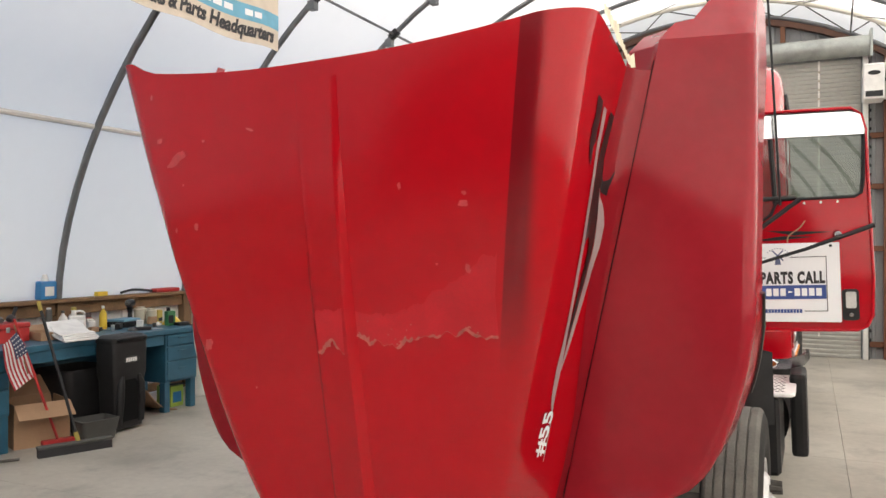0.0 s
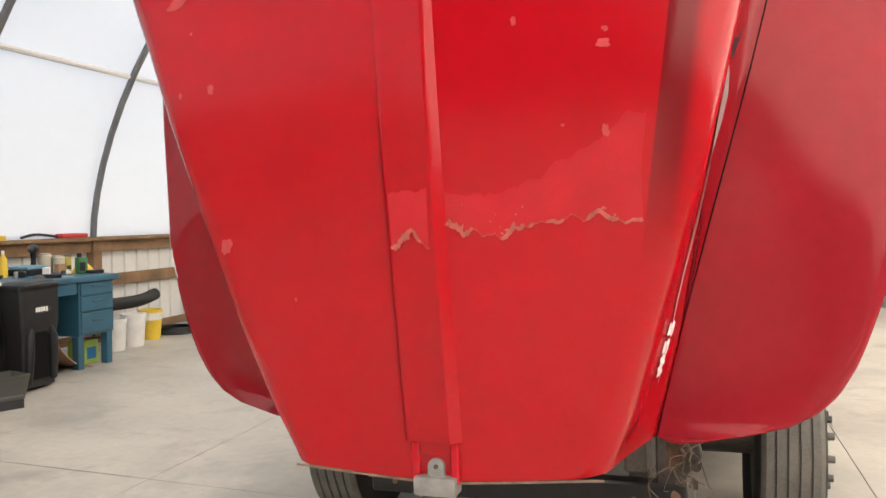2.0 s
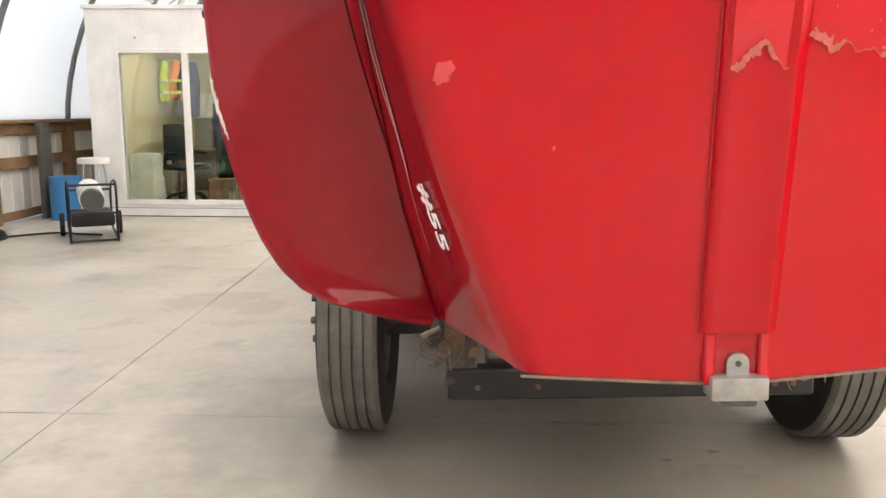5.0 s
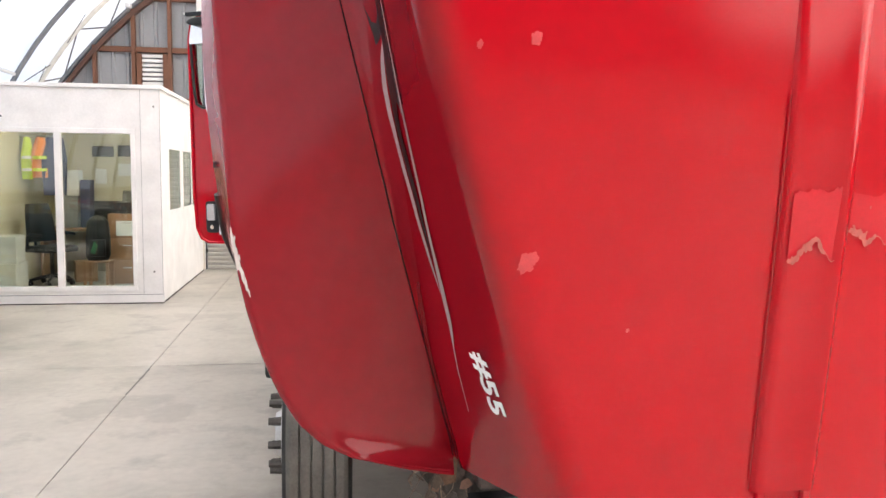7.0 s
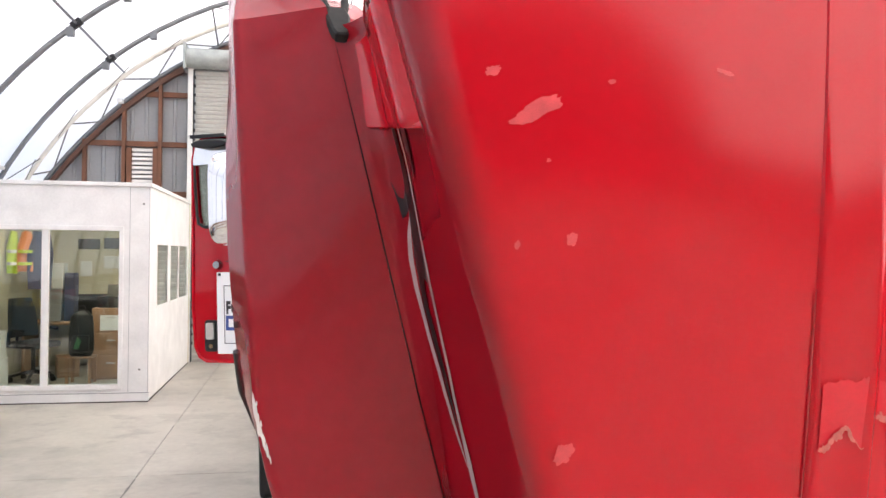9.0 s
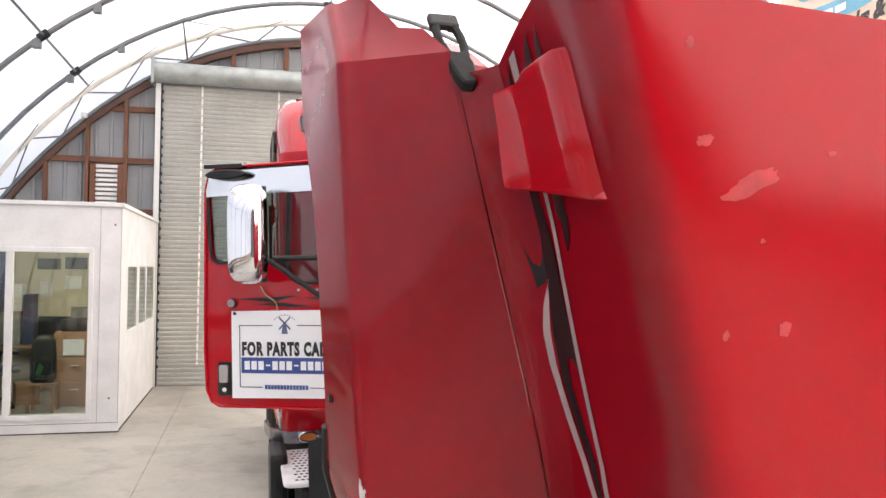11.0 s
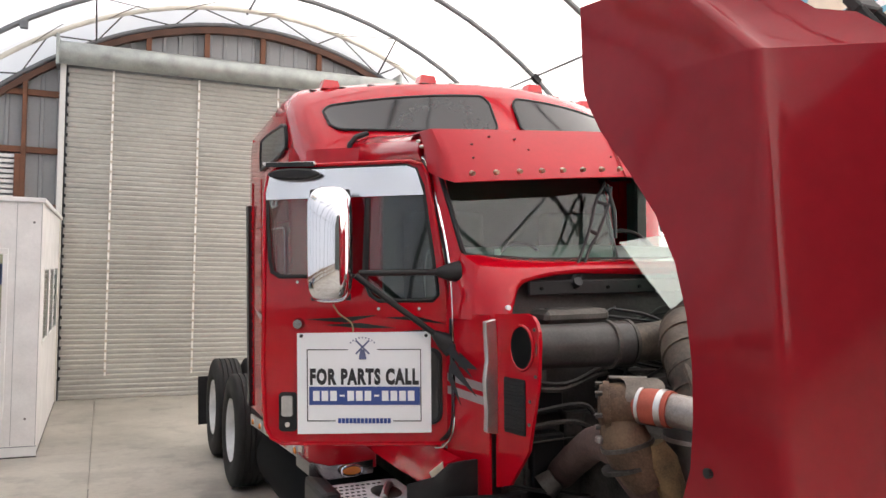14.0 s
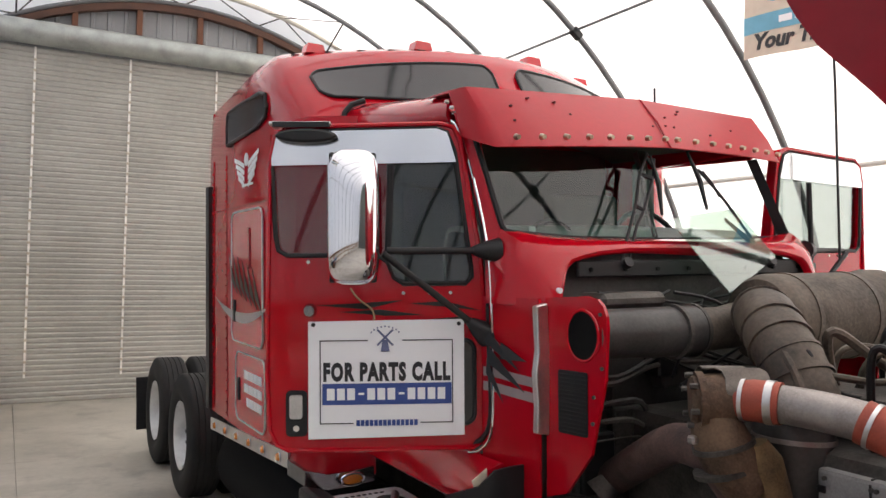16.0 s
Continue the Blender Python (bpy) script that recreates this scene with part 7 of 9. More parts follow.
    eb = part("intake_elbow", bm_tube(path, rr, 24), DUCT, truck, "ribbed dusty rubber intake elbow", True)
    for i in (4, 9, 15, 18, 21, 24, 27):
        part("rib", bm_tube([path[i] * 0.5 + path[i - 1] * 0.5, path[i]], 0.108, 24), DUCT, eb, smooth=True)
    part("strip", bm_tube(strip, 0.014, 8), DUCT, eb, smooth=True)
    # turbo and charge pipe
    tb = part("turbocharger", bm_tube([(-0.7, 4.07, 1.6), (-0.695, 4.066, 1.6), (-0.64, 4.03, 1.604), (-0.6, 4.0, 1.607), (-0.55, 3.965, 1.61)], (0.06, 0.072, 0.078, 0.072, 0.066), 22), RUST, truck, "rusty brown turbocharger housing", True)
    part("inlet_flange", bm_tube([(-0.685, 4.06, 1.6), (-0.668, 4.048, 1.601)], 0.086, 22), RUST, tb, smooth=True)
    for a in np.linspace(0.3, 2 * math.pi + 0.3, 6, endpoint=False):
        c = Vector((-0.69, 4.063, 1.6)) + 0.074 * (math.cos(a) * Vector((0.57, 0.82, 0)) + math.sin(a) * Vector((0, 0, 1)))
        part("bolt", bm_cyl(c, c + Vector((-0.02, 0.014, 0)), 0.009, n=6), DARK_METAL, tb)
    part("centre_housing", bm_tube(smooth_path([(-0.64, 4.04, 1.56), (-0.63, 4.02, 1.49), (-0.6, 4.0, 1.41), (-0.56, 3.98, 1.33)], 4), [0.066 + 0.02 * math.sin(k * 0.26) for k in range(13)], 18), RUST, tb, smooth=True)
    part("turbine_leaf", bm_tube([(-0.63, 4.05, 1.45), (-0.6, 4.03, 1.4), (-0.54, 4.0, 1.29), (-0.49, 3.98, 1.17)], (0.045, 0.075, 0.066, 0.02), 14), BURNT, tb, "burnt purple brown casting", True)
    part("turbine_leaf", bm_tube([(-0.56, 3.95, 1.48), (-0.54, 3.94, 1.42), (-0.5, 3.93, 1.31), (-0.46, 3.93, 1.19)], (0.035, 0.058, 0.05, 0.016), 14), TAN_RUST, tb, "ochre rusted casting", True)
    part("clamp_ear", bm_box(-0.73, -0.69, 4.03, 4.06, 1.475, 1.5, 0.006), PIPE, tb)
    for z, r in ((1.475, 0.094), (1.4, 0.09)):
        part("housing_band", bm_tube([(-0.625, 4.015, z), (-0.622, 4.013, z - 0.014)], r, 18), DARK_METAL, tb, smooth=True)
    part("heat_shield", bm_shell([[(x - 0.012 * math.sin(q * 5), 3.995 + 0.7 * (-0.58 - x) - 0.09 * math.cos(q), 1.612 + (0.09 + 0.006 * math.sin(q * 7)) * math.sin(q)) for q in np.linspace(-0.5, 2.5, 15)] for x in (-0.655, -0.62, -0.585, -0.55)], 0.004, (0, -1, 1)), SHIELD, tb, "crumpled grey metal heat shield", True)
    dr = part("oil_canister", bm_tube([(-0.33, 3.99, 1.545), (-0.33, 3.99, 1.53), (-0.335, 3.99, 1.5), (-0.34, 3.99, 1.33), (-0.345, 3.99, 1.27)], (0.08, 0.115, 0.122, 0.12, 0.1), 26), DUCT_DARK, truck, "black dusty canister under the elbow", True)
    part("band", bm_tube([(-0.336, 3.99, 1.47), (-0.337, 3.99, 1.455)], 0.126, 26), PIPE, dr, smooth=True)
    cp = part("charge_pipe", bm_tube(smooth_path([(-0.6, 3.99, 1.61), (-0.52, 3.8, 1.60), (-0.47, 3.63, 1.575), (-0.43, 3.5, 1.52), (-0.42, 3.42, 1.45)], 8), 0.056, 22), PIPE, truck, "stained silver charge air pipe", True)
    for a, b in (((-0.603, 3.985, 1.61), (-0.548, 3.867, 1.606)), ((-0.48, 3.665, 1.583), (-0.44, 3.53, 1.535)), ((-0.428, 3.49, 1.515), (-0.42, 3.43, 1.462))):
        part("hose", bm_tube([Vector(a), Vector(a).lerp(Vector(b), 0.5), Vector(b)], 0.062, 22), HOSE_RED, cp, "red silicone hose", True)
        for q, w in ((0.2, 0.006), (0.78, 0.011)):
            p, d = Vector(a).lerp(Vector(b), q), (Vector(b) - Vector(a)).normalized() * w
            part("clamp", bm_tube([p - d, p + d], 0.065, 22), STEEL, cp, smooth=True)
    part("exhaust_pipe", bm_tube(smooth_path([(-0.6, 4.06, 1.42), (-0.6, 4.22, 1.43), (-0.56, 4.42, 1.33), (-0.5, 4.65, 1.2)]), 0.064, 16), BURNT, truck, "rusty exhaust pipe", True)
    part("coolant_flange", bm_tube([(-0.6, 4.62, 1.16), (-0.56, 4.6, 1.2)], (0.06, 0.045), 16), DARK_METAL, truck, smooth=True)
    cb = part("control_box", bm_box(-0.385, -0.1, 3.585, 3.875, 1.19, 1.402, 0.014, segs=2), BOX_GREY, truck, "worn grey control box")
    for y in (3.86, 3.715, 3.7, 3.6):
        part("screw", bm_cyl((-0.392, y - 0.012, 1.375), (-0.38, y - 0.012, 1.375), 0.007, n=8), DARK_METAL, cb)
        part("screw", bm_cyl((-0.35, y - 0.012, 1.398), (-0.35, y - 0.012, 1.406), 0.007, n=8), DARK_METAL, cb)
    part("cover_joint", bm_box(-0.389, -0.382, 3.704, 3.709, 1.2, 1.39), BLACK, cb)
    part("cover_joint", bm_box(-0.38, -0.11, 3.704, 3.709, 1.399, 1.405), BLACK, cb)
    for k in range(4):
        part("socket", bm_box(-0.391, -0.382, 3.845, 3.872, 1.33 - 0.045 * k, 1.352 - 0.045 * k, 0.002), BLACK, cb)
    part("plug", bm_cyl((-0.3, 3.79, 1.4), (-0.3, 3.79, 1.44), 0.022, n=12), DARK_METAL, cb, smooth=True)
    random.seed(5)
    for k in range(30):
        x, y = random.uniform(-0.3, 0.35), random.uniform(3.6, 4.1)
        p = [(x, y, 1.45), (x + random.uniform(-0.2, 0.15), y - 0.06, random.uniform(1.6, 1.82)), (x + random.uniform(-0.1, 0.3), y - 0.12, random.uniform(1.6, 1.84)), (x + random.uniform(0.1, 0.45), y - 0.15, random.uniform(1.5, 1.7)), (x + random.uniform(0.2, 0.5), y - 0.1, 1.42)]
        part("hose_line", bm_tube(smooth_path(p, 10), random.choice((0.007, 0.01, 0.012, 0.017)), 8), (LOOM, DUCT, BLACK)[k % 3], truck, smooth=True)
    for k in range(7):
        y = random.uniform(4.5, 4.74)
        p = [(random.uniform(-0.6, 0.5), y, 1.9), (random.uniform(-0.6, 0.5), y - 0.05, random.uniform(1.7, 1.85)), (random.uniform(-0.6, 0.5), y, 1.55)]
        part("wire", bm_tube(smooth_path(p, 5), 0.007, 6), BLACK, truck)
    part("tank", bm_box(-0.62, -0.3, 4.56, 4.72, 1.84, 1.9, 0.02), DARK_METAL, truck)
    # black rod lying over the far door's sign
    part("door_rod", bm_tube([(1.05, 4.93, 1.68), (1.35, 4.93, 1.77), (1.69, 4.94, 1.89)], (0.009, 0.01, 0.013), 8), BLACK, truck, "black rod across the far door", True)
    # whip aerial on the far mirror arm
    part("whip_aerial", bm_tube([(1.22, 4.9, 2.02), (1.2, 4.9, 2.9), (1.16, 4.92, 4.2)], 0.007, 6), BLACK, truck, "black whip aerial")


STRAW = mat("frayed_strand", (0.2, 0.17, 0.125), 0.9, vary=0.4, scale=20)
build_chassis()


# ---- along the west wall ----
def lathe_z(profile, n=20):
    """Turn (r, z) points round the z axis."""
    rows = []
    for k in range(n + 1):
        a = 2 * math.pi * k / n
        rows.append([(r * math.cos(a), r * math.sin(a), z) for r, z in profile])
    bm = bm_grid(rows)
    bmesh.ops.remove_doubles(bm, verts=bm.verts, dist=1e-5)
    return bm


def plain(name, color, rough=0.5, **kw):
    return mat(name, color, rough, vary=kw.pop("vary", 0.12), scale=kw.pop("scale", 8), **kw)


BLUE_LIQ = plain("blue_plastic", (0.03, 0.2, 0.45), 0.35)
YELLOW = plain("yellow_plastic", (0.7, 0.48, 0.05), 0.4)
WHITE_PL = plain("white_plastic", (0.7, 0.69, 0.66), 0.45)
GREEN = plain("green_plastic", (0.03, 0.16, 0.06), 0.4)
PAPER = plain("white_cloth", (0.75, 0.74, 0.72), 0.85, bump=0.2)
FLAG_RED = plain("flag_red", (0.42, 0.03, 0.04), 0.8)
FLAG_WHITE = plain("flag_white", (0.66, 0.65, 0.64), 0.8)
FLAG_BLUE = plain("flag_blue", (0.05, 0.06, 0.12), 0.8)
RED_PL = plain("red_plastic", (0.45, 0.03, 0.03), 0.45)
BANNER = plain("banner_cloth", (0.66, 0.58, 0.47), 0.8, bump=0.15, vary=0.08)
BANNER_BLUE = plain("banner_blue", (0.16, 0.42, 0.56), 0.8)
HIVIS = plain("hi_vis_yellow", (0.6, 0.75, 0.1), 0.8)
HIVIS_O = plain("hi_vis_orange", (0.8, 0.28, 0.12), 0.8)
BRISTLE = plain("dark_bristle", (0.03, 0.03, 0.032), 0.9, bump=0.5, bump_scale=200)
GREY_PL = plain("grey_plastic", (0.07, 0.07, 0.064), 0.6)
YELLOW_DULL = plain("dull_yellow_print", (0.42, 0.33, 0.07), 0.6)
BLUE_PALE = plain("pale_blue_plastic", (0.16, 0.33, 0.45), 0.5)
BEIGE = plain("cloudy_beige_plastic", (0.5, 0.46, 0.36), 0.5)


def build_desk():
    d = thing("workbench_desk", "long blue steel desk used as cluttered workbench", "desk")
    part("top", bm_box(-6.02, -5.08, 3.7, 7.2, 0.87, 0.925, 0.006), TEAL, d, "worn blue desk top")
    part("apron", bm_box(-5.12, -5.1, 3.75, 6.62, 0.76, 0.868, 0.003), TEAL, d)
    for y0, y1 in ((6.66, 7.14), (4.35, 4.78)):
        pd = part("pedestal", bm_box(-5.95, -5.115, y0, y1, 0.33, 0.868, 0.006), TEAL, d)
        for z0, z1 in ((0.35, 0.56), (0.575, 0.72), (0.735, 0.858)):
            dr = part("drawer", bm_box(-5.118, -5.098, y0 + 0.015, y1 - 0.015, z0, z1, 0.005), TEAL, pd)
            part("pull", bm_box(-5.1, -5.085, (y0 + y1) / 2 - 0.07, (y0 + y1) / 2 + 0.07, (z0 + z1) / 2 + 0.02, (z0 + z1) / 2 + 0.03, 0.003), TEAL, dr)
        for x in (-5.17, -5.9):
            for y in (y0 + 0.04, y1 - 0.04):
                part("leg", bm_box(x - 0.04, x + 0.04, y - 0.04, y + 0.04, 0, 0.33, 0.005), TEAL, d)
        part("stretcher", bm_cyl((-5.2, y0, 0.3), (-5.2, y1 - 0.1, 0.27), 0.012, n=8), BLACK, d)
    part("back_panel", bm_box(-5.98, -5.96, 4.78, 6.66, 0.4, 0.868), TEAL, d)


def bottle(x, y, z, r, h, material, cap, label, kind="bottle"):
    b = part(kind, lathe_z([(0.001, 0), (r, 0), (r, h * 0.6), (r * 0.85, h * 0.7), (r * 0.35, h * 0.82), (r * 0.33, h * 0.9), (0.001, h * 0.9)]), material, smooth=True, m=Matrix.Translation((x, y, z)))
    tagged(b, label, kind)
    part("cap", bm_cyl((0, 0, h * 0.88), (0, 0, h), r * 0.38, n=12), cap, b, smooth=True)
    return b


def carton(name, x, y, z, sx, sy, sz, material, label, turn=0.0, cat="box"):
    b = part(name, bm_box(-sx / 2, sx / 2, -sy / 2, sy / 2, 0, sz, min(0.006, sz * 0.1)), material, m=pose(x, y, z, 0, 0, turn))
    return tagged(b, label, cat)


def bucket(x, y, material, label, h=0.36, r=0.14):
    b = part("bucket", lathe_z([(0.001, 0), (r * 0.86, 0), (r, h * 0.88), (r * 1.05, h * 0.89), (r * 1.05, h), (r * 0.97, h), (r * 0.85, 0.02), (0.001, 0.02)]), material, smooth=True, m=Matrix.Translation((x, y, 0)))
    tagged(b, label, "bucket", "buckets by the wall")
    part("bail", bm_tube([(r * 1.06 * math.cos(a), r * 1.06 * math.sin(a), h * 0.86 - 0.09 * abs(math.sin(a))) for a in np.linspace(0, math.pi, 12)], 0.004, 5), STEEL, b)


def can(x, y, z, r, h, material, top, label, kind="can"):
    b = part(kind, lathe_z([(0.001, 0), (r * 0.96, 0), (r, h * 0.03), (r, h * 0.86), (r * 0.8, h * 0.92), (r * 0.8, h * 0.94), (0.001, h * 0.94)]), material, smooth=True, m=Matrix.Translation((x, y, z)))
    tagged(b, label, kind)
    part("lid", bm_cyl((0, 0, h * 0.93), (0, 0, h), r * 0.7, n=14), top, b, smooth=True)
    return b


def handled_jug(x, y, z, material, cap, label, turn):
    b = part("jug", bm_box(-0.05, 0.05, -0.085, 0.085, 0, 0.17, 0.025, segs=3), material, smooth=True, m=pose(x, y, z, 0, 0, turn))
    tagged(b, label, "jug")
    part("neck", bm_tube([(0, -0.03, 0.16), (0, -0.03, 0.2), (0, -0.03, 0.235)], (0.04, 0.024, 0.022), 14), material, b, smooth=True)
    part("cap", bm_cyl((0, -0.03, 0.23), (0, -0.03, 0.26), 0.027, n=14), cap, b, smooth=True)
    part("handle", bm_tube(smooth_path([(0, -0.01, 0.21), (0, 0.04, 0.215), (0, 0.075, 0.19), (0, 0.078, 0.13)], 4), 0.012, 8), material, b, smooth=True)
    part("label_panel", bm_box(0.05, 0.0515, -0.06, 0.06, 0.03, 0.12), SIGN_WHITE, b)


def open_tray(name, x, y, z, sx, sy, h, material, label, turn=0.0):
    t = thing(name, label, "tray", pose(x, y, z, 0, 0, turn))
    part("bottom", bm_box(-sx / 2, sx / 2, -sy / 2, sy / 2, 0, 0.006), material, t)
    for a in ((-sx / 2, -sx / 2 + 0.006, -sy / 2, sy / 2), (sx / 2 - 0.006, sx / 2, -sy / 2, sy / 2), (-sx / 2 + 0.006, sx / 2 - 0.006, -sy / 2, -sy / 2 + 0.006), (-sx / 2 + 0.006, sx / 2 - 0.006, sy / 2 - 0.006, sy / 2)):
        part("side", bm_box(*a, 0.006, h), material, t)
    return t


def rag(x, y, z, r, h, material, label, seed, kind="rag"):
    rows = []
    for t in np.linspace(0, 1, 7):
        rows.append([(r * (1 - t ** 1.6) * (1 + 0.4 * noise.noise((math.cos(a) * 2, math.sin(a) * 2, seed + t))) * math.cos(a), r * (1 - t ** 1.6) * (1 + 0.4 * noise.noise((math.sin(a) * 2, math.cos(a) * 2, seed))) * math.sin(a), h * t + 0.012 * abs(noise.noise((a * 3, t * 4, seed)))) for a in np.linspace(0, 2 * math.pi, 18)])
    tagged(part(kind, bm_grid(rows), material, smooth=True, m=Matrix.Translation((x, y, z))), label, kind)


def build_bench_clutter():
    Z = 0.926
    # stack of folded towels hanging a little over the front edge
    tw = thing("folded_towels", "stack of folded white towels on the desk edge", "towels")
    for k in range(4):
        rows = []
        for u in np.linspace(0, 1, 14):
            rows.append([(-5.0 - 0.035 * k - 0.5 * u, 5.26 + 0.02 * k + 0.38 * v + 0.2 * u + 0.03 * noise.noise((u * 2, k, 3)), Z + 0.006 + 0.016 * k + 0.09 * u * u + 0.007 * noise.noise((u * 5, v * 4, k * 3))) for v in np.linspace(0, 1, 9)])
        part("towel", bm_grid(rows, thick=0.012), PAPER, tw, smooth=True)
    # red tool box with tools heaped on it
    tb = thing("red_tool_box", "red metal tool box heaped with tools on the desk", "tool box", pose(-5.62, 5.02, Z, 0, 0, 4))
    part("body", bm_box(-0.14, 0.14, -0.25, 0.25, 0, 0.13, 0.008), RED_PL, tb)
    part("lid", bm_box(-0.145, 0.145, -0.255, 0.255, 0.132, 0.18, 0.012, segs=2), RED_PL, tb)
    part("latch", bm_box(0.14, 0.15, -0.02, 0.02, 0.1, 0.15, 0.003), STEEL, tb)
    for k, (y, h, m0, lab) in enumerate(((4.86, 0.1, BLACK, "black power tool on the red tool box"), (5.02, 0.07, GREY_PL, "dark grey hand tool on the red tool box"), (5.17, 0.09, BLACK, "black grinder on the red tool box"))):
        g = thing("power_tool", lab, "tool", pose(-5.62, y, Z + 0.181, 0, 0, 30 - 40 * k))
        part("body", bm_tube([(-0.09, 0, 0.035), (-0.05, 0, 0.04), (0.05, 0, 0.04), (0.1, 0, 0.032)], (0.025, 0.036, 0.034, 0.02), 12), m0, g, smooth=True)
        part("grip", bm_cyl((-0.02, 0.01, 0.05), (-0.06, 0.03, 0.05 + h), 0.018, n=10), m0, g, smooth=True)
    tr = open_tray("cardboard_tray", -5.46, 5.43, Z, 0.26, 0.24, 0.08, CARD, "shallow brown cardboard tray on the desk", -12)
    part("flap", bm_box(0, 0.1, -0.12, 0.12, -0.002, 0.002, m=pose(-0.13, 0, 0.08, 0, -150, 0)), CARD, tr)
    can(-5.9, 5.81, Z, 0.034, 0.27, GREY_PL, WHITE_PL, "grey spray can with a pale cap on the desk", "spray can")
    handled_jug(-5.83, 6.1, Z, WHITE_PL, YELLOW_DULL, "translucent white jug with a handle on the desk", -30)
    bottle(-5.86, 5.95, Z, 0.045, 0.23, WHITE_PL, GREY_PL, "cloudy white bottle on the desk")
    can(-5.88, 6.3, Z, 0.045, 0.13, WHITE_PL, RED_PL, "white and red tin on the desk", "tin")
    can(-5.77, 6.24, Z, 0.04, 0.11, PAPER, STEEL, "pale labelled tin on the desk", "tin")
    bottle(-5.74, 6.37, Z, 0.04, 0.26, YELLOW, WHITE_PL, "yellow squeeze bottle with a white tip on the desk")
    tc = thing("tool_case", "black tool case with a pale blue lid on the desk", "tool case", pose(-5.8, 6.72, Z, 0, 0, 8))
    part("base", bm_box(-0.12, 0.12, -0.15, 0.15, 0, 0.06, 0.012, segs=2), BLACK, tc)
    part("lid", bm_box(-0.115, 0.115, -0.145, 0.145, 0.062, 0.09, 0.01, segs=2), BLUE_PALE, tc)
    # cordless drill standing on its battery
    dr = thing("cordless_drill", "black cordless drill standing on its battery on the desk", "drill", pose(-5.88, 6.88, Z, 0, 0, 35))
    part("battery", bm_box(-0.05, 0.05, -0.075, 0.075, 0, 0.07, 0.014, segs=2), BLACK, dr, smooth=True)
    part("grip", bm_tube([(0, 0.01, 0.06), (0, 0.02, 0.13), (0, 0.0, 0.22)], (0.03, 0.026, 0.032), 12), BLACK, dr, smooth=True)
    part("body", bm_tube([(0, 0.11, 0.25), (0, 0.1, 0.25), (0, 0.0, 0.255), (0, -0.06, 0.255), (0, -0.1, 0.255)], (0.03, 0.045, 0.05, 0.045, 0.03), 16), BLACK, dr, smooth=True)
    part("chuck", bm_tube([(0, -0.1, 0.255), (0, -0.14, 0.255), (0, -0.16, 0.255)], (0.028, 0.026, 0.014), 12), DARK_METAL, dr, smooth=True)
    rag(-5.74, 6.85, Z, 0.07, 0.08, PAPER, "crumpled white rag on the desk", 4.0)
    for x, y, r, h, lab in ((-5.87, 7.03, 0.075, 0.2, "cloudy beige plastic tub on the desk"), (-5.74, 7.08, 0.062, 0.18, "off-white plastic tub on the desk")):
        can(x, y, Z, r, h, BEIGE, BEIGE, lab, "tub")
    yb = carton("carton", -5.72, 7.15, Z + 0.0, 0.08, 0.1, 0.16, YELLOW_DULL, "yellow printed carton on the desk", 12)
    part("label_panel", bm_box(0.04, 0.042, -0.04, 0.04, 0.03, 0.07), BLACK, yb)
    ob = part("oil_bottle", bm_box(-0.035, 0.035, -0.055, 0.055, 0, 0.17, 0.016, segs=2), GREEN, smooth=True, m=pose(-5.4, 7.02, Z, 0, 0, -10))
    tagged(ob, "dark green oil bottle with black cap on the desk", "bottle")
    part("cap", bm_cyl((0, -0.02, 0.165), (0, -0.02, 0.21), 0.022, n=12), BLACK, ob, smooth=True)
    part("label_panel", bm_box(0.035, 0.0365, -0.045, 0.02, 0.03, 0.12), BLACK, ob)
    rag(-5.46, 7.12, Z, 0.11, 0.12, YELLOW, "crumpled yellow rubber gloves on the desk", 9.0, "gloves")
    random.seed(31)
    for k in range(26):
        y = 5.55 + 1.6 * (k + random.random()) / 26
        x = random.uniform(-5.95, -5.55) if y < 5.75 else random.uniform(-5.62, -5.2) if k % 2 else random.uniform(-5.95, -5.6)
        r, h = random.uniform(0.015, 0.04), random.uniform(0.03, 0.1)
        if k % 5 == 0:
            carton("socket_case", x, y, Z, 0.1, 0.16, 0.035, BLACK, "black socket case lying on the desk", random.uniform(-40, 40), "case")
        elif k % 5 == 1:
            can(x, y, Z, r, h, (DARK_METAL, GREY_PL, STEEL)[k % 3], DARK_METAL, "small metal tin on the desk", "tin")
        elif k % 5 == 2:
            p = part("wrench", bm_poly([(q, w, 0.006) for q, w in ((-0.09, 0.008), (-0.07, 0.016), (-0.055, 0.008), (0.055, 0.007), (0.07, 0.015), (0.09, 0.006), (0.078, 0.0), (0.09, -0.006), (0.07, -0.015), (0.055, -0.007), (-0.055, -0.008), (-0.07, -0.016), (-0.09, -0.008), (-0.078, 0.0))], 0.006, (0, 0, -1)), STEEL, m=pose(x, y, Z, 0, 0, random.uniform(-80, 80)))
            tagged(p, "steel wrench lying on the desk", "wrench")
        elif k % 5 == 3:
            rag(x, y, Z, random.uniform(0.035, 0.06), 0.04, (PAPER, GREY_PL, WHITE_PL)[k % 3], "small crumpled rag on the desk", k * 1.7)
        else:
            carton("small_carton", x, y, Z, 0.07, 0.09, h, (CARD, WHITE_PL, BLACK)[k % 3], "small carton lying on the desk", random.uniform(-40, 40), "carton")
    # on the wall ledge
    L = KNEE + 0.013
    j = part("washer_jug", bm_box(-0.07, 0.07, -0.1, 0.1, 0, 0.2, 0.02, segs=2), BLUE_LIQ, smooth=True, m=pose(-6.2, 6.0, L))
    tagged(j, "blue washer fluid jug on the wall ledge", "jug")
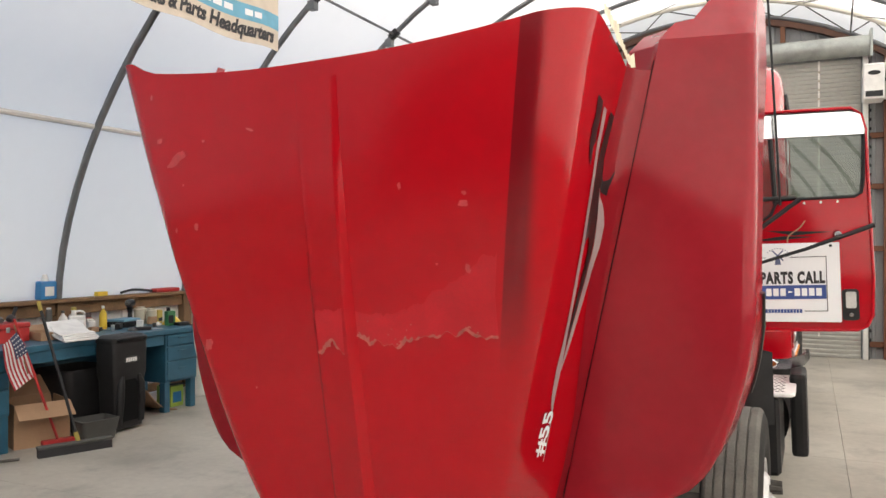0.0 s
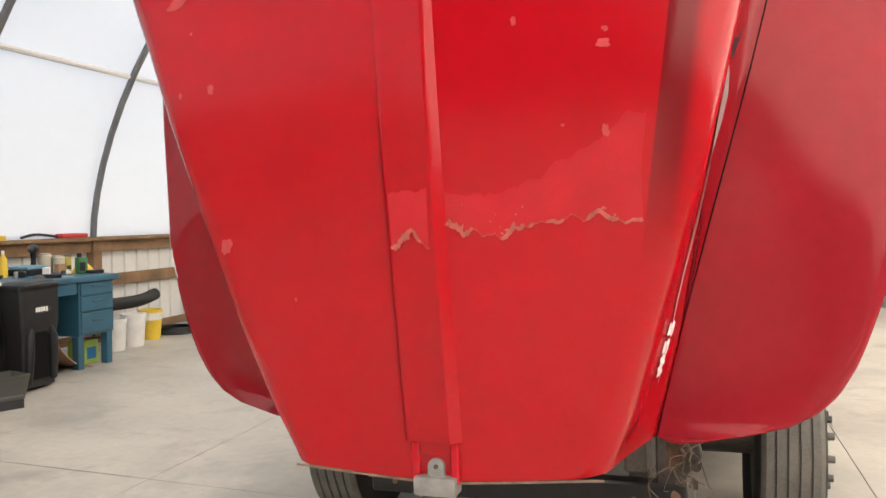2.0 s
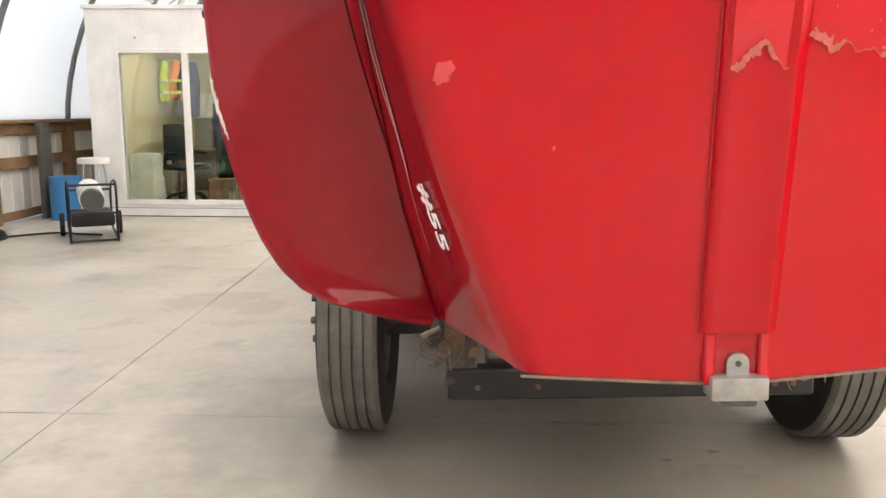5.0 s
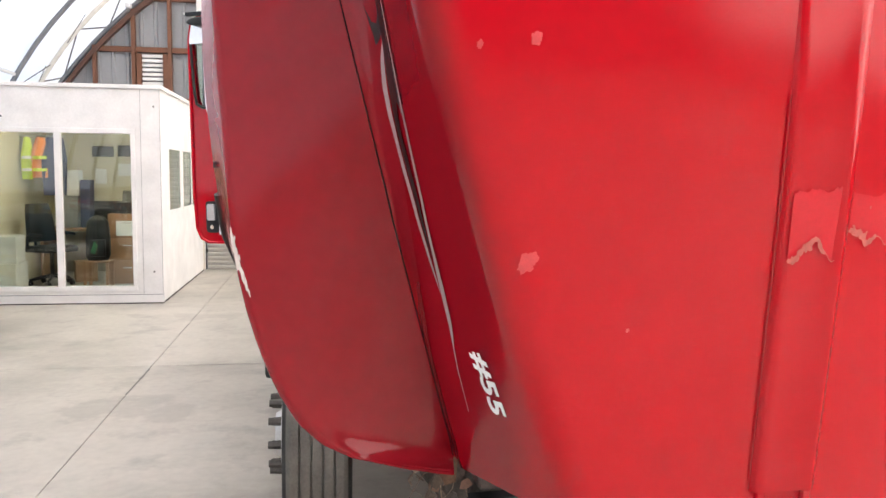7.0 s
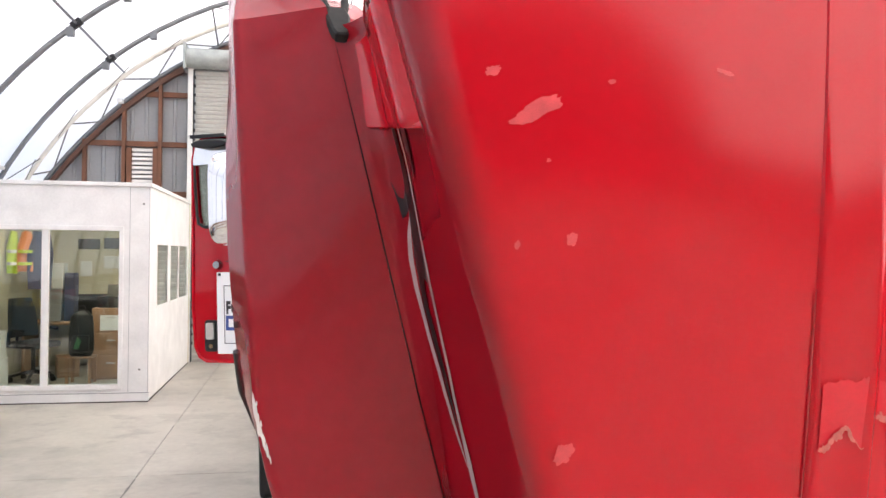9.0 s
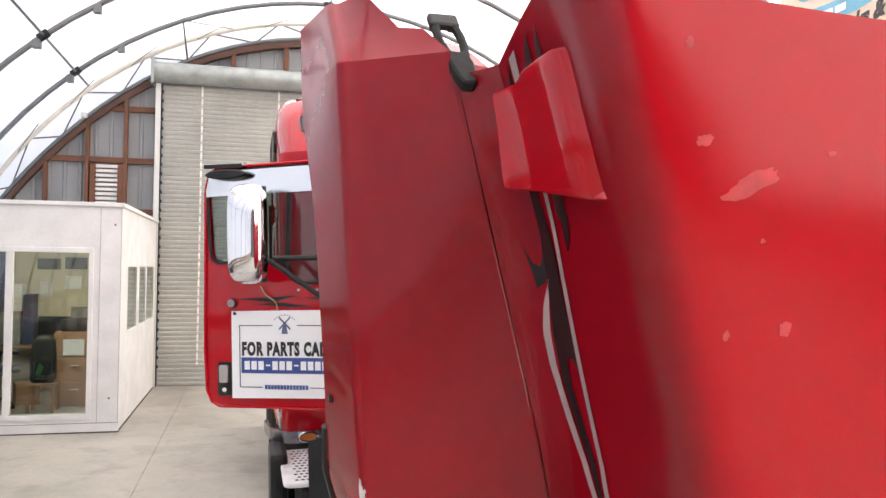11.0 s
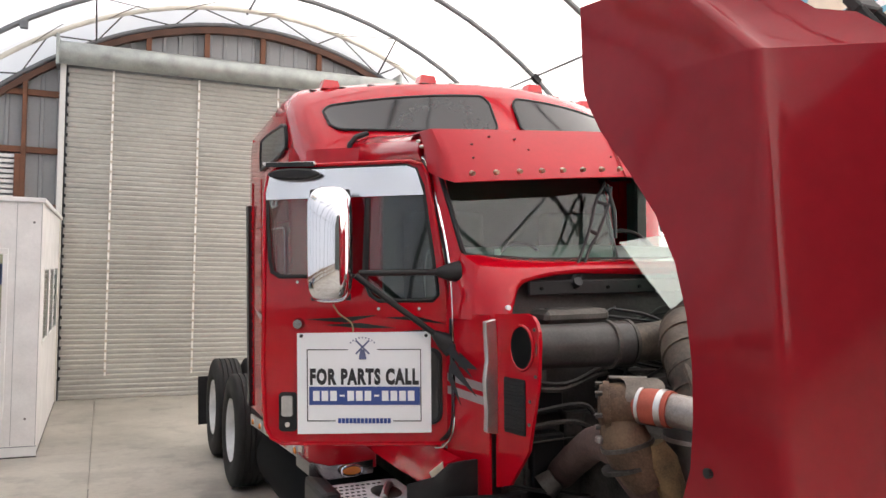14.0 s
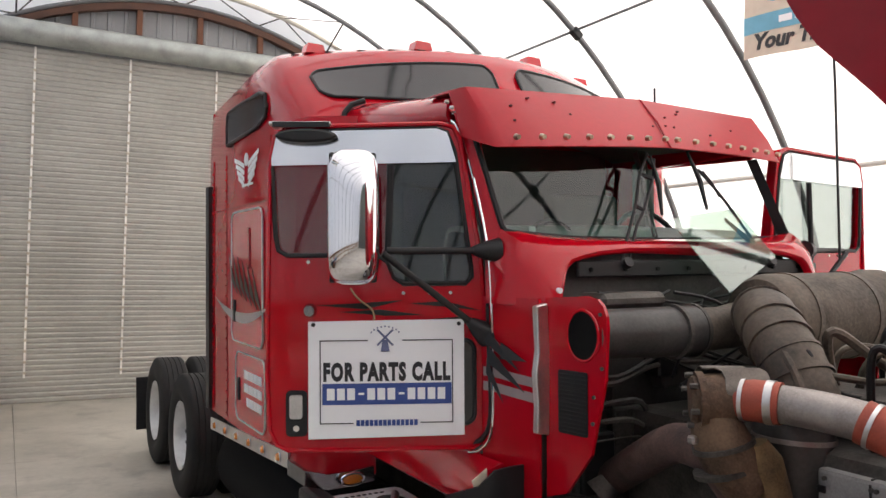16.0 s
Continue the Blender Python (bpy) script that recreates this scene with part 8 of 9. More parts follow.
    part("neck", bm_cyl((0, 0, 0.19), (0, 0, 0.27), 0.05, 0.025, n=14), WHITE_PL, j, smooth=True)
    part("label_panel", bm_box(0.07, 0.073, -0.05, 0.06, 0.04, 0.14), WHITE_PL, j)
    carton("small_tin", -6.2, 6.75, L, 0.08, 0.14, 0.05, YELLOW, "small yellow tin on the wall ledge", cat="tin")
    r = part("rag", bm_box(-0.08, 0.08, -0.2, 0.2, 0, 0.05, 0.02, segs=2), RED_PL, smooth=True, m=pose(-6.2, 7.75, L))
    tagged(r, "red rag on the wall ledge", "rag")
    p = part("prybar", bm_tube(smooth_path([(-6.2, 7.05, L + 0.02), (-6.2, 7.25, L + 0.05), (-6.2, 7.55, L + 0.02)]), 0.015, 8), BLACK, smooth=True)
    tagged(p, "black bent tool on the wall ledge", "tool")


def build_floor_things():
    # wheelie bin
    b = thing("wheelie_bin", "black plastic wheeled bin in front of the desk", "bin", pose(-4.95, 5.89, 0, 0, 0, 2))
    rows = []
    for z, hx, hy in ((0.03, 0.10, 0.185), (0.1, 0.105, 0.195), (0.5, 0.115, 0.205), (0.58, 0.125, 0.222), (0.84, 0.128, 0.228), (0.88, 0.12, 0.225)):
        rows.append([(x * hx, y * hy, z) for x, y in rounded(-1, 1, -1, 1, 0.25)] + [(x * hx, y * hy, z) for x, y in rounded(-1, 1, -1, 1, 0.25)[:1]])
    part("tub", bm_grid(rows), BLACK, b, smooth=True)
    rows = [[(x * hx, y * hy, z) for x, y in rounded(-1, 1, -1, 1, 0.3) + rounded(-1, 1, -1, 1, 0.3)[:1]] for z, hx, hy in ((0.88, 0.128, 0.235), (0.9, 0.132, 0.24), (0.93, 0.128, 0.23), (0.955, 0.1, 0.19), (0.96, 0.01, 0.02))]
    part("lid", bm_grid(rows), BLACK, b, smooth=True)
    part("handle", bm_tube(smooth_path([(0.1, -0.17, 0.9), (0.155, -0.16, 0.925), (0.16, 0.0, 0.93), (0.155, 0.16, 0.925), (0.1, 0.17, 0.9)], 5), 0.016, 8), BLACK, b, smooth=True)
    for y in (-0.145, 0.145):
        part("rib", bm_tube([(0.1, y, 0.08), (0.118, y * 0.97, 0.3), (0.12, y * 0.93, 0.46), (0.112, y * 0.75, 0.55)], (0.035, 0.04, 0.04, 0.02), 10), BLACK, b, smooth=True)
    # Dark plate on the tub's face, painting the shade of a recess.
    part("recess", bm_poly([(0.1135, y, z) for y, z in rounded(-0.1, 0.1, 0.1, 0.52, (0.01, 0.01, 0.08, 0.08))], 0.003, (1, 0, 0)), VOID, b)
    part("label_plate", bm_tube([(0.13, 0.105 * math.cos(a), 0.71 + 0.03 * math.sin(a)) for a in np.linspace(0, 2 * math.pi, 22, endpoint=False)], 0.003, 5, closed=True), GREY_PL, b)
    own = bmesh.new()
    for k in range(5):
        bm_box(0.128, 0.1305, -0.072 + k * 0.029, -0.05 + k * 0.029, 0.69, 0.73, bm=own)
    part("lettering_bars", own, WHITE_PL, b)
    for y in (-0.17, 0.17):
        part("wheel", bm_cyl((-0.09, y - 0.02, 0.06), (-0.09, y + 0.02, 0.06), 0.06, n=14), RUBBER, b)
    # second dark tub and a grey crate
    t = part("dark_tub", bm_grid([[(x * h, y * h * 1.2, z) for x, y in rounded(-1, 1, -1, 1, 0.3) + rounded(-1, 1, -1, 1, 0.3)[:1]] for z, h in ((0.01, 0.2), (0.6, 0.26), (0.62, 0.25), (0.05, 0.19))]), BLACK, smooth=True, m=pose(-5.45, 5.75, 0))
    tagged(t, "dark plastic tub under the desk", "tub")
    c = part("crate", bm_grid([[(x * h, y * h * 1.25, z) for x, y in rounded(-1, 1, -1, 1, 0.2) + rounded(-1, 1, -1, 1, 0.2)[:1]] for z, h in ((0.005, 0.12), (0.2, 0.15), (0.205, 0.135), (0.03, 0.11))]), GREY_PL, smooth=True, m=pose(-4.86, 5.47, 0, 0, 0, -14))
    tagged(c, "grey plastic tote on the floor", "tote")
    # cardboard box with open flaps
    bx = thing("cardboard_box", "open brown cardboard box on the floor", "box", pose(-5.3, 5.17, 0, 0, 0, -22))
    for a in ((-0.25, -0.242, -0.24, 0.24), (0.242, 0.25, -0.24, 0.24), (-0.242, 0.242, -0.24, -0.232), (-0.242, 0.242, 0.232, 0.24)):
        part("side", bm_box(*a, 0.0, 0.4), CARD, bx)
    part("bottom", bm_box(-0.24, 0.24, -0.23, 0.23, 0.001, 0.008), CARD, bx)
    part("flap", bm_box(0, 0.2, -0.24, 0.24, -0.003, 0.003, m=pose(0.25, 0, 0.4, 0, 35, 0)), CARD, bx)
    part("flap", bm_box(-0.2, 0, -0.24, 0.24, -0.003, 0.003, m=pose(-0.25, 0, 0.4, 0, 60, 0)), CARD, bx)
    # push broom
    br = thing("push_broom", "wide black push broom leaning on the desk", "broom")
    hm = Matrix.Translation((-4.615, 5.05, 0.0)) @ pose(0, 0, 0, 0, 0, 67)
    part("bristles", bm_box(-0.31, 0.31, -0.035, 0.035, 0.0, 0.07, m=hm), BRISTLE, br)
    part("head", bm_box(-0.32, 0.32, -0.03, 0.03, 0.07, 0.1, 0.006, m=hm), GREY_PL, br)
    part("handle", bm_cyl((-4.62, 5.08, 0.1), (-5.04, 5.02, 1.3), 0.014, n=10), BLACK, br, smooth=True)
    part("ferrule", bm_cyl((-4.615, 5.08, 0.09), (-4.645, 5.076, 0.17), 0.02, n=10), YELLOW_DULL, br)
    part("grip", bm_cyl((-5.02, 5.022, 1.25), (-5.05, 5.019, 1.33), 0.017, n=10), YELLOW_DULL, br)
    # red scrubbing brush on a handle
    rb = thing("red_brush", "red floor brush with a red handle leaning on the desk", "brush")
    part("head", bm_box(-0.14, 0.14, -0.04, 0.04, 0.02, 0.06, 0.008, m=Matrix.Translation((-4.97, 5.16, 0.0)) @ pose(0, 0, 0, 0, 0, 70)), RED_PL, rb)
    part("bristles", bm_box(-0.13, 0.13, -0.035, 0.035, 0.0, 0.02, m=Matrix.Translation((-4.97, 5.16, 0.0)) @ pose(0, 0, 0, 0, 0, 70)), BRISTLE, rb)
    part("handle", bm_cyl((-4.97, 5.16, 0.05), (-5.045, 4.77, 1.19), 0.012, n=10), RED_PL, rb, smooth=True)
    # small flag on a stick against the desk
    fl = thing("small_flag", "small striped flag on a stick by the desk", "flag")
    part("stick", bm_cyl((-4.985, 4.86, 0.7), (-5.03, 4.76, 1.14), 0.006, n=6), WOOD, fl)

    def cloth(u, v):
        return Vector((-5.0 + 0.02 * v + 0.02 * math.sin(u * 5 + v * 2), 4.755 + 0.22 * u - 0.16 * v - 0.1 * v * u, 1.08 - 0.1 * v - 0.41 * u))
    for k in range(13):
        rows = [[cloth(u, v) for u in np.linspace(0, 1, 9)] for v in (k / 13, (k + 1) / 13)]
        part("stripe", bm_grid(rows, thick=0.002), FLAG_RED if k % 2 == 0 else FLAG_WHITE, fl)
    rows = [[cloth(u, v) + Vector((0.006, 0, 0)) for u in np.linspace(0, 0.45, 6)] for v in np.linspace(0, 0.53, 6)]
    part("canton", bm_grid(rows, thick=0.002), FLAG_BLUE, fl)
    own = bmesh.new()
    for i in range(5):
        for jj in range(4):
            c = cloth(0.06 + 0.085 * i, 0.06 + 0.13 * jj) + Vector((0.01, 0, 0))
            bm_box(c.x, c.x + 0.002, c.y - 0.006, c.y + 0.006, c.z - 0.006, c.z + 0.006, bm=own)
    tagged(part("stars", own, FLAG_WHITE, fl), kind="stuff")
    # crowbar stub on the floor
    cb = part("metal_bar", bm_cyl((-4.9, 4.5, 0.015), (-4.8, 4.64, 0.015), 0.012, n=8), DARK_METAL)
    tagged(cb, "short dark metal bar on the floor", "bar")
    # under the right end of the desk
    w = part("brown_mat", bm_grid([[(-5.05 + 0.1 * a - 0.1, 6.42 + 0.45 * t, 0.01 + 0.28 * (1 - t) ** 2) for t in np.linspace(0, 1, 9)] for a in (0, -4)], thick=0.01), CARD, smooth=True)
    tagged(w, "curled brown cardboard sheet under the desk", "cardboard")
    cn = carton("detergent_tub", -5.4, 7.02, 0, 0.22, 0.2, 0.24, GREEN_Y, "green and yellow detergent tub under the desk", 0, "tub")
    part("blue_label", bm_box(0.112, 0.114, -0.07, 0.06, 0.05, 0.17), BLUE_LIQ, cn)
    bucket(-5.6, 7.72, WHITE_PL, "white plastic bucket beside the desk")
    bucket(-5.6, 8.05, WHITE_PL, "white plastic bucket by the wall", 0.38)
    bucket(-5.75, 8.55, YELLOW, "yellow and white plastic bucket by the wall", 0.36)
    bd = part("white_band", lathe_z([(0.139, 0.24), (0.1475, 0.33)]), WHITE_PL, bpy.data.objects["bucket.002"])
    ro = part("black_roll", bm_tube(smooth_path([(-5.95, 7.35, 0.46), (-5.9, 7.9, 0.47), (-5.88, 8.5, 0.47), (-5.9, 8.85, 0.52)], 5), 0.075, 14), BLACK, smooth=True)
    tagged(ro, "black rolled plastic sheet lying over the buckets", "roll")
    # hose coil and cord
    own = bmesh.new()
    for k in range(4):
        bm_tube([(-5.75 + (0.24 - 0.012 * k) * math.cos(a), 9.05 + (0.24 - 0.012 * k) * math.sin(a), 0.016 + 0.02 * k) for a in np.linspace(0, 2 * math.pi, 26, endpoint=False)], 0.014, 6, own, closed=True)
    h = part("hose_coil", own, BLACK, smooth=True)
    tagged(h, "coiled black air hose on the floor", "hose")
    part("lead", bm_tube(smooth_path([(-5.55, 9.2, 0.014), (-5.2, 9.5, 0.014), (-4.9, 9.45, 0.014), (-4.6, 9.4, 0.014)]), 0.012, 6), BLACK, h, smooth=True)
    # torpedo heater on a wheeled frame
    t = thing("torpedo_heater", "portable torpedo heater in black wheeled frame", "heater", pose(-4.63, 9.25, 0, 0, 0, 28))
    part("barrel", bm_tube([(0, -0.28, 0.46), (0, -0.27, 0.46), (0, 0.3, 0.5), (0, 0.31, 0.5)], (0.1, 0.13, 0.13, 0.1), 22), WHITE_PL, t, "pale metal barrel", True)
    part("nozzle", bm_tube([(0, -0.4, 0.45), (0, -0.26, 0.46)], 0.115, 22), GREY_PL, t, "dark burner nozzle", True)
    part("fuel_tank", bm_box(-0.22, 0.22, -0.28, 0.28, 0.16, 0.3, 0.04, segs=2), BLACK, t, smooth=True)
    for x in (-0.23, 0.23):
        part("frame_tube", bm_tube(smooth_path([(x, -0.4, 0.02), (x, -0.42, 0.3), (x, -0.4, 0.62), (x, 0.0, 0.62), (x, 0.38, 0.5), (x, 0.4, 0.1), (x, 0, 0.06), (x, -0.4, 0.02)], 4), 0.013, 8), BLACK, t, smooth=True)
        part("wheel", bm_cyl((x - 0.09 * (1 if x < 0 else -1) * 1, 0.3, 0.13), (x - 0.04 * (1 if x < 0 else -1), 0.3, 0.13), 0.13, n=18), RUBBER, t, smooth=True)
    for y, z in ((-0.41, 0.03), (-0.4, 0.62), (0.38, 0.5), (-0.42, 0.32)):
        part("cross_tube", bm_cyl((-0.23, y, z), (0.23, y, z), 0.013, n=8), BLACK, t)
    # stool, blue drum and dark panel beyond
    st = thing("round_stool", "white topped round workshop stool", "stool", pose(-5.25, 10.7, 0))
    part("seat", lathe_z([(0.001, 0.72), (0.19, 0.72), (0.2, 0.75), (0.19, 0.79), (0.001, 0.8)]), WHITE_PL, st, smooth=True)
    for a in (45, 135, 225, 315):
        part("leg", bm_cyl((0.12 * math.cos(radians(a)), 0.12 * math.sin(radians(a)), 0.72), (0.2 * math.cos(radians(a)), 0.2 * math.sin(radians(a)), 0), 0.012, n=8), STEEL, st)
    dm = part("blue_drum", bm_cyl((-5.65, 10.75, 0.0), (-5.65, 10.75, 0.55), 0.2, n=24), BLUE_LIQ, smooth=True)
    tagged(dm, "blue plastic drum by the wall", "drum")
    pn = part("plywood_sheet", bm_box(-6.0, -5.93, 10.75, 11.0, 0.0, 1.22, 0.01), GREY_PL)
    tagged(pn, "dark sheet standing against the wall", "panel")


OIL = mat("oil_stain", (0.055, 0.048, 0.04), 0.3, vary=0.3, scale=6)
OIL_THIN = mat("thin_oil_film", (0.15, 0.132, 0.108), 0.32, vary=0.25, scale=9)
GREEN_Y = plain("lime_plastic", (0.35, 0.5, 0.08), 0.45)
build_desk()
build_bench_clutter()
build_floor_things()


# ---- inside the cabin ----
def build_office_things():
    ch = thing("office_chair", "black swivel office chair on castors", "chair", pose(-4.84, 12.92, 0, 0, 0, 60))
    part("seat", bm_box(-0.26, 0.26, -0.26, 0.26, 0.48, 0.57, 0.04, segs=3), BLACK, ch, smooth=True)
    bk = [[(x, 0.25 + 0.05 * (x / 0.24) ** 2 * -1 + 0.06 * t, 0.62 + 0.55 * t) for x in np.linspace(-0.24 * (1 - 0.25 * t ** 3), 0.24 * (1 - 0.25 * t ** 3), 9)] for t in np.linspace(0, 1, 8)]
    part("backrest", bm_grid(bk, thick=0.06), BLACK, ch, smooth=True)
    part("back_bar", bm_tube([(0, 0.2, 0.5), (0, 0.31, 0.55), (0, 0.32, 0.75)], 0.02, 8), BLACK, ch)
    for x in (-0.28, 0.28):
        part("armrest", bm_tube(smooth_path([(x, 0.15, 0.52), (x, 0.14, 0.72), (x, -0.02, 0.74), (x, -0.15, 0.73)], 4), 0.022, 8), BLACK, ch, smooth=True)
    part("column", bm_cyl((0, 0, 0.1), (0, 0, 0.49), 0.03, n=10), BLACK, ch)
    for k in range(5):
        a = 2 * math.pi * k / 5
        lg = part("foot", bm_tube([(0, 0, 0.14), (0.3 * math.cos(a), 0.3 * math.sin(a), 0.08)], (0.03, 0.018), 8), BLACK, ch)
        part("castor", bm_cyl((0.29 * math.cos(a) - 0.02, 0.29 * math.sin(a), 0.035), (0.29 * math.cos(a) + 0.02, 0.29 * math.sin(a), 0.035), 0.035, n=10), BLACK, lg)
    fc = thing("filing_cabinet", "reddish tan wooden cabinet with a paper taped on", "cabinet", pose(-3.8, 13.2, 0))
    part("body", bm_box(-0.27, 0.27, -0.24, 0.24, 0, 1.03, 0.006), TAN_WOOD, fc)
    for z in (0.03, 0.36, 0.69):
        dw = part("drawer", bm_box(-0.255, 0.255, -0.256, -0.241, z, z + 0.31, 0.004), TAN_WOOD, fc)
        part("pull", bm_box(-0.06, 0.06, -0.27, -0.256, z + 0.2, z + 0.215, 0.003), STEEL, dw)
    part("paper", bm_box(-0.15, 0.12, -0.262, -0.2575, 0.71, 0.93), SIGN_WHITE, fc)
    pr = thing("printer", "black printer on the wooden cabinet", "printer", pose(-3.8, 13.18, 1.031))
    part("body", bm_box(-0.21, 0.21, -0.18, 0.18, 0, 0.17, 0.03, segs=2), BLACK, pr, smooth=True)
    part("paper_tray", bm_box(-0.14, 0.14, -0.002, 0.004, 0, 0.2, m=pose(0, 0.1, 0.15, -25, 0, 0)), GREY_PL, pr)
    sto = thing("wooden_stool", "brown wooden stool inside the cabin", "stool", pose(-4.12, 12.62, 0))
    part("seat", bm_box(-0.18, 0.18, -0.17, 0.17, 0.36, 0.39, 0.006), TAN_WOOD, sto)
    for x in (-0.15, 0.15):
        for y in (-0.14, 0.14):
            part("leg", bm_box(x - 0.018, x + 0.018, y - 0.018, y + 0.018, 0, 0.36), TAN_WOOD, sto)
    bp = thing("backpack", "black backpack with a green flash on the wooden stool", "backpack", pose(-4.12, 12.62, 0.391, 0, 0, 10))
    rows = [[(x * hx, y * hy + 0.02 * t, 0.64 * t) for x, y in rounded(-1, 1, -1, 1, 0.5) + rounded(-1, 1, -1, 1, 0.5)[:1]] for t, hx, hy in ((0, 0.13, 0.1), (0.1, 0.16, 0.13), (0.5, 0.16, 0.13), (0.85, 0.14, 0.1), (0.97, 0.08, 0.05), (1.0, 0.01, 0.01))]
    part("body", bm_grid(rows), BLACK, bp, smooth=True)
    part("pocket", bm_box(-0.11, 0.11, -0.17, -0.1, 0.06, 0.3, 0.03, segs=2), BLACK, bp, smooth=True)
    part("green_flash", bm_poly([(x, -0.172, z) for x, z in ((-0.09, 0.12), (-0.03, 0.1), (0.01, 0.22), (-0.04, 0.28))], 0.003, (0, -1, 0)), GREEN, bp)
    part("loop", bm_tube(smooth_path([(-0.04, 0.02, 0.62), (-0.03, 0.02, 0.69), (0.03, 0.02, 0.69), (0.04, 0.02, 0.62)], 4), 0.01, 6), BLACK, bp)
    carton("storage_box", -5.2, 12.25, 0, 0.36, 0.45, 0.4, PAPER, "pale storage box on the cabin floor")
    carton("storage_box", -5.2, 12.25, 0.402, 0.34, 0.42, 0.36, PAPER, "pale storage box stacked in the cabin", 4)
    carton("storage_box", -4.5, 13.35, 0, 0.3, 0.35, 0.3, CARD, "brown storage box on the cabin floor", 20)
    # desk along the back wall with boxes on it
    dk = thing("office_desk", "plain desk with papers along the cabin wall", "desk")
    part("top", bm_box(-5.3, -4.0, 13.75, 14.45, 0.72, 0.76, 0.005), CARD, dk)
    for x in (-5.25, -4.05):
        part("side", bm_box(x - 0.02, x + 0.02, 13.77, 14.43, 0, 0.72), CARD, dk)
    carton("storage_box", -4.92, 14.2, 0.761, 0.28, 0.36, 0.5, GREY_BOX, "grey storage box on the cabin desk")
    carton("storage_box", -4.91, 14.2, 1.262, 0.27, 0.35, 0.4, PAPER, "pale storage box on top of another", 5)
    carton("filing_box", -4.68, 14.2, 0.761, 0.14, 0.35, 0.75, FLAG_BLUE, "dark blue filing box on the cabin desk", 3)
    mo = thing("monitor", "black computer monitor on the cabin desk", "monitor", pose(-4.3, 14.1, 0.761))
    part("screen", bm_box(-0.25, 0.25, -0.02, 0.02, 0.1, 0.42, 0.008), BLACK, mo)
    part("stand", bm_cyl((0, 0.01, 0), (0, 0.01, 0.12), 0.025, n=10), BLACK, mo)
    part("foot", bm_box(-0.11, 0.11, -0.08, 0.08, 0, 0.012, 0.004), BLACK, mo)
    # coats and vests on a rail
    rl = part("coat_rail", bm_cyl((-5.36, 13.3, 2.16), (-4.72, 13.3, 2.16), 0.012, n=8), STEEL)
    tagged(rl, "thin steel coat rail in the cabin", "rail")
    for m1, x, hw, zb in ((HIVIS, -5.25, 0.075, 1.52), (HIVIS_O, -5.07, 0.11, 1.55)):
        v = part("safety_vest", bm_grid([[(x + w * hw * (0.55 + 0.45 * min(1, t * 3)), 13.28 - 0.03 * math.cos(w * 3 + t * 4), 2.15 - (2.15 - zb) * t - 0.03 * abs(w) * (1 - t)) for w in np.linspace(-1, 1, 9)] for t in np.linspace(0, 1, 10)], thick=0.012), m1, smooth=True)
        for zz in (1.64, 1.82):
            part("reflective_band", bm_grid([[(x + w * hw * 0.96, 13.225 - 0.02 * math.cos(w * 3), zz + d) for w in np.linspace(-0.95, 0.95, 9)] for d in (0, 0.045)]), HIVIS if m1 is HIVIS_O else PAPER, v)
        tagged(v, "bright safety vest hung on the cabin rail", "vest", "vests on the rail")
    jk = part("hanging_jacket", bm_grid([[(-4.88 + w * (0.1 + 0.06 * min(1, t * 3)), 13.32 - 0.05 * math.cos(w * 2.5 + t * 3), 2.14 - 0.85 * t) for w in np.linspace(-1, 1, 9)] for t in np.linspace(0, 1, 9)], thick=0.03), FLAG_BLUE, smooth=True)
    tagged(jk, "dark blue jacket hung on the cabin rail", "jacket")
    for x, z, sx, sz, m1, lab in ((-4.51, 1.89, 0.34, 0.17, GREY_PL, "dark framed notice on the cabin wall"), (-4.12, 1.9, 0.32, 0.18, GREY_PL, "dark framed notice on the cabin wall"), (-4.16, 1.58, 0.24, 0.2, PAPER, "white paper notice on the cabin wall"), (-4.55, 1.45, 0.18, 0.24, PAPER, "white paper notice on the cabin wall"), (-3.72, 1.7, 0.24, 0.3, SIGN_BLUE, "blue printed notice on the cabin wall")):
        carton("wall_notice", x, 14.535, z, sx, 0.012, sz, m1, lab, 0, "notice")


TAN_WOOD = plain("reddish_tan_wood", (0.36, 0.19, 0.1), 0.6, vary=0.2, scale=5)
GREY_BOX = plain("grey_card", (0.3, 0.3, 0.29), 0.8)
build_office_things()


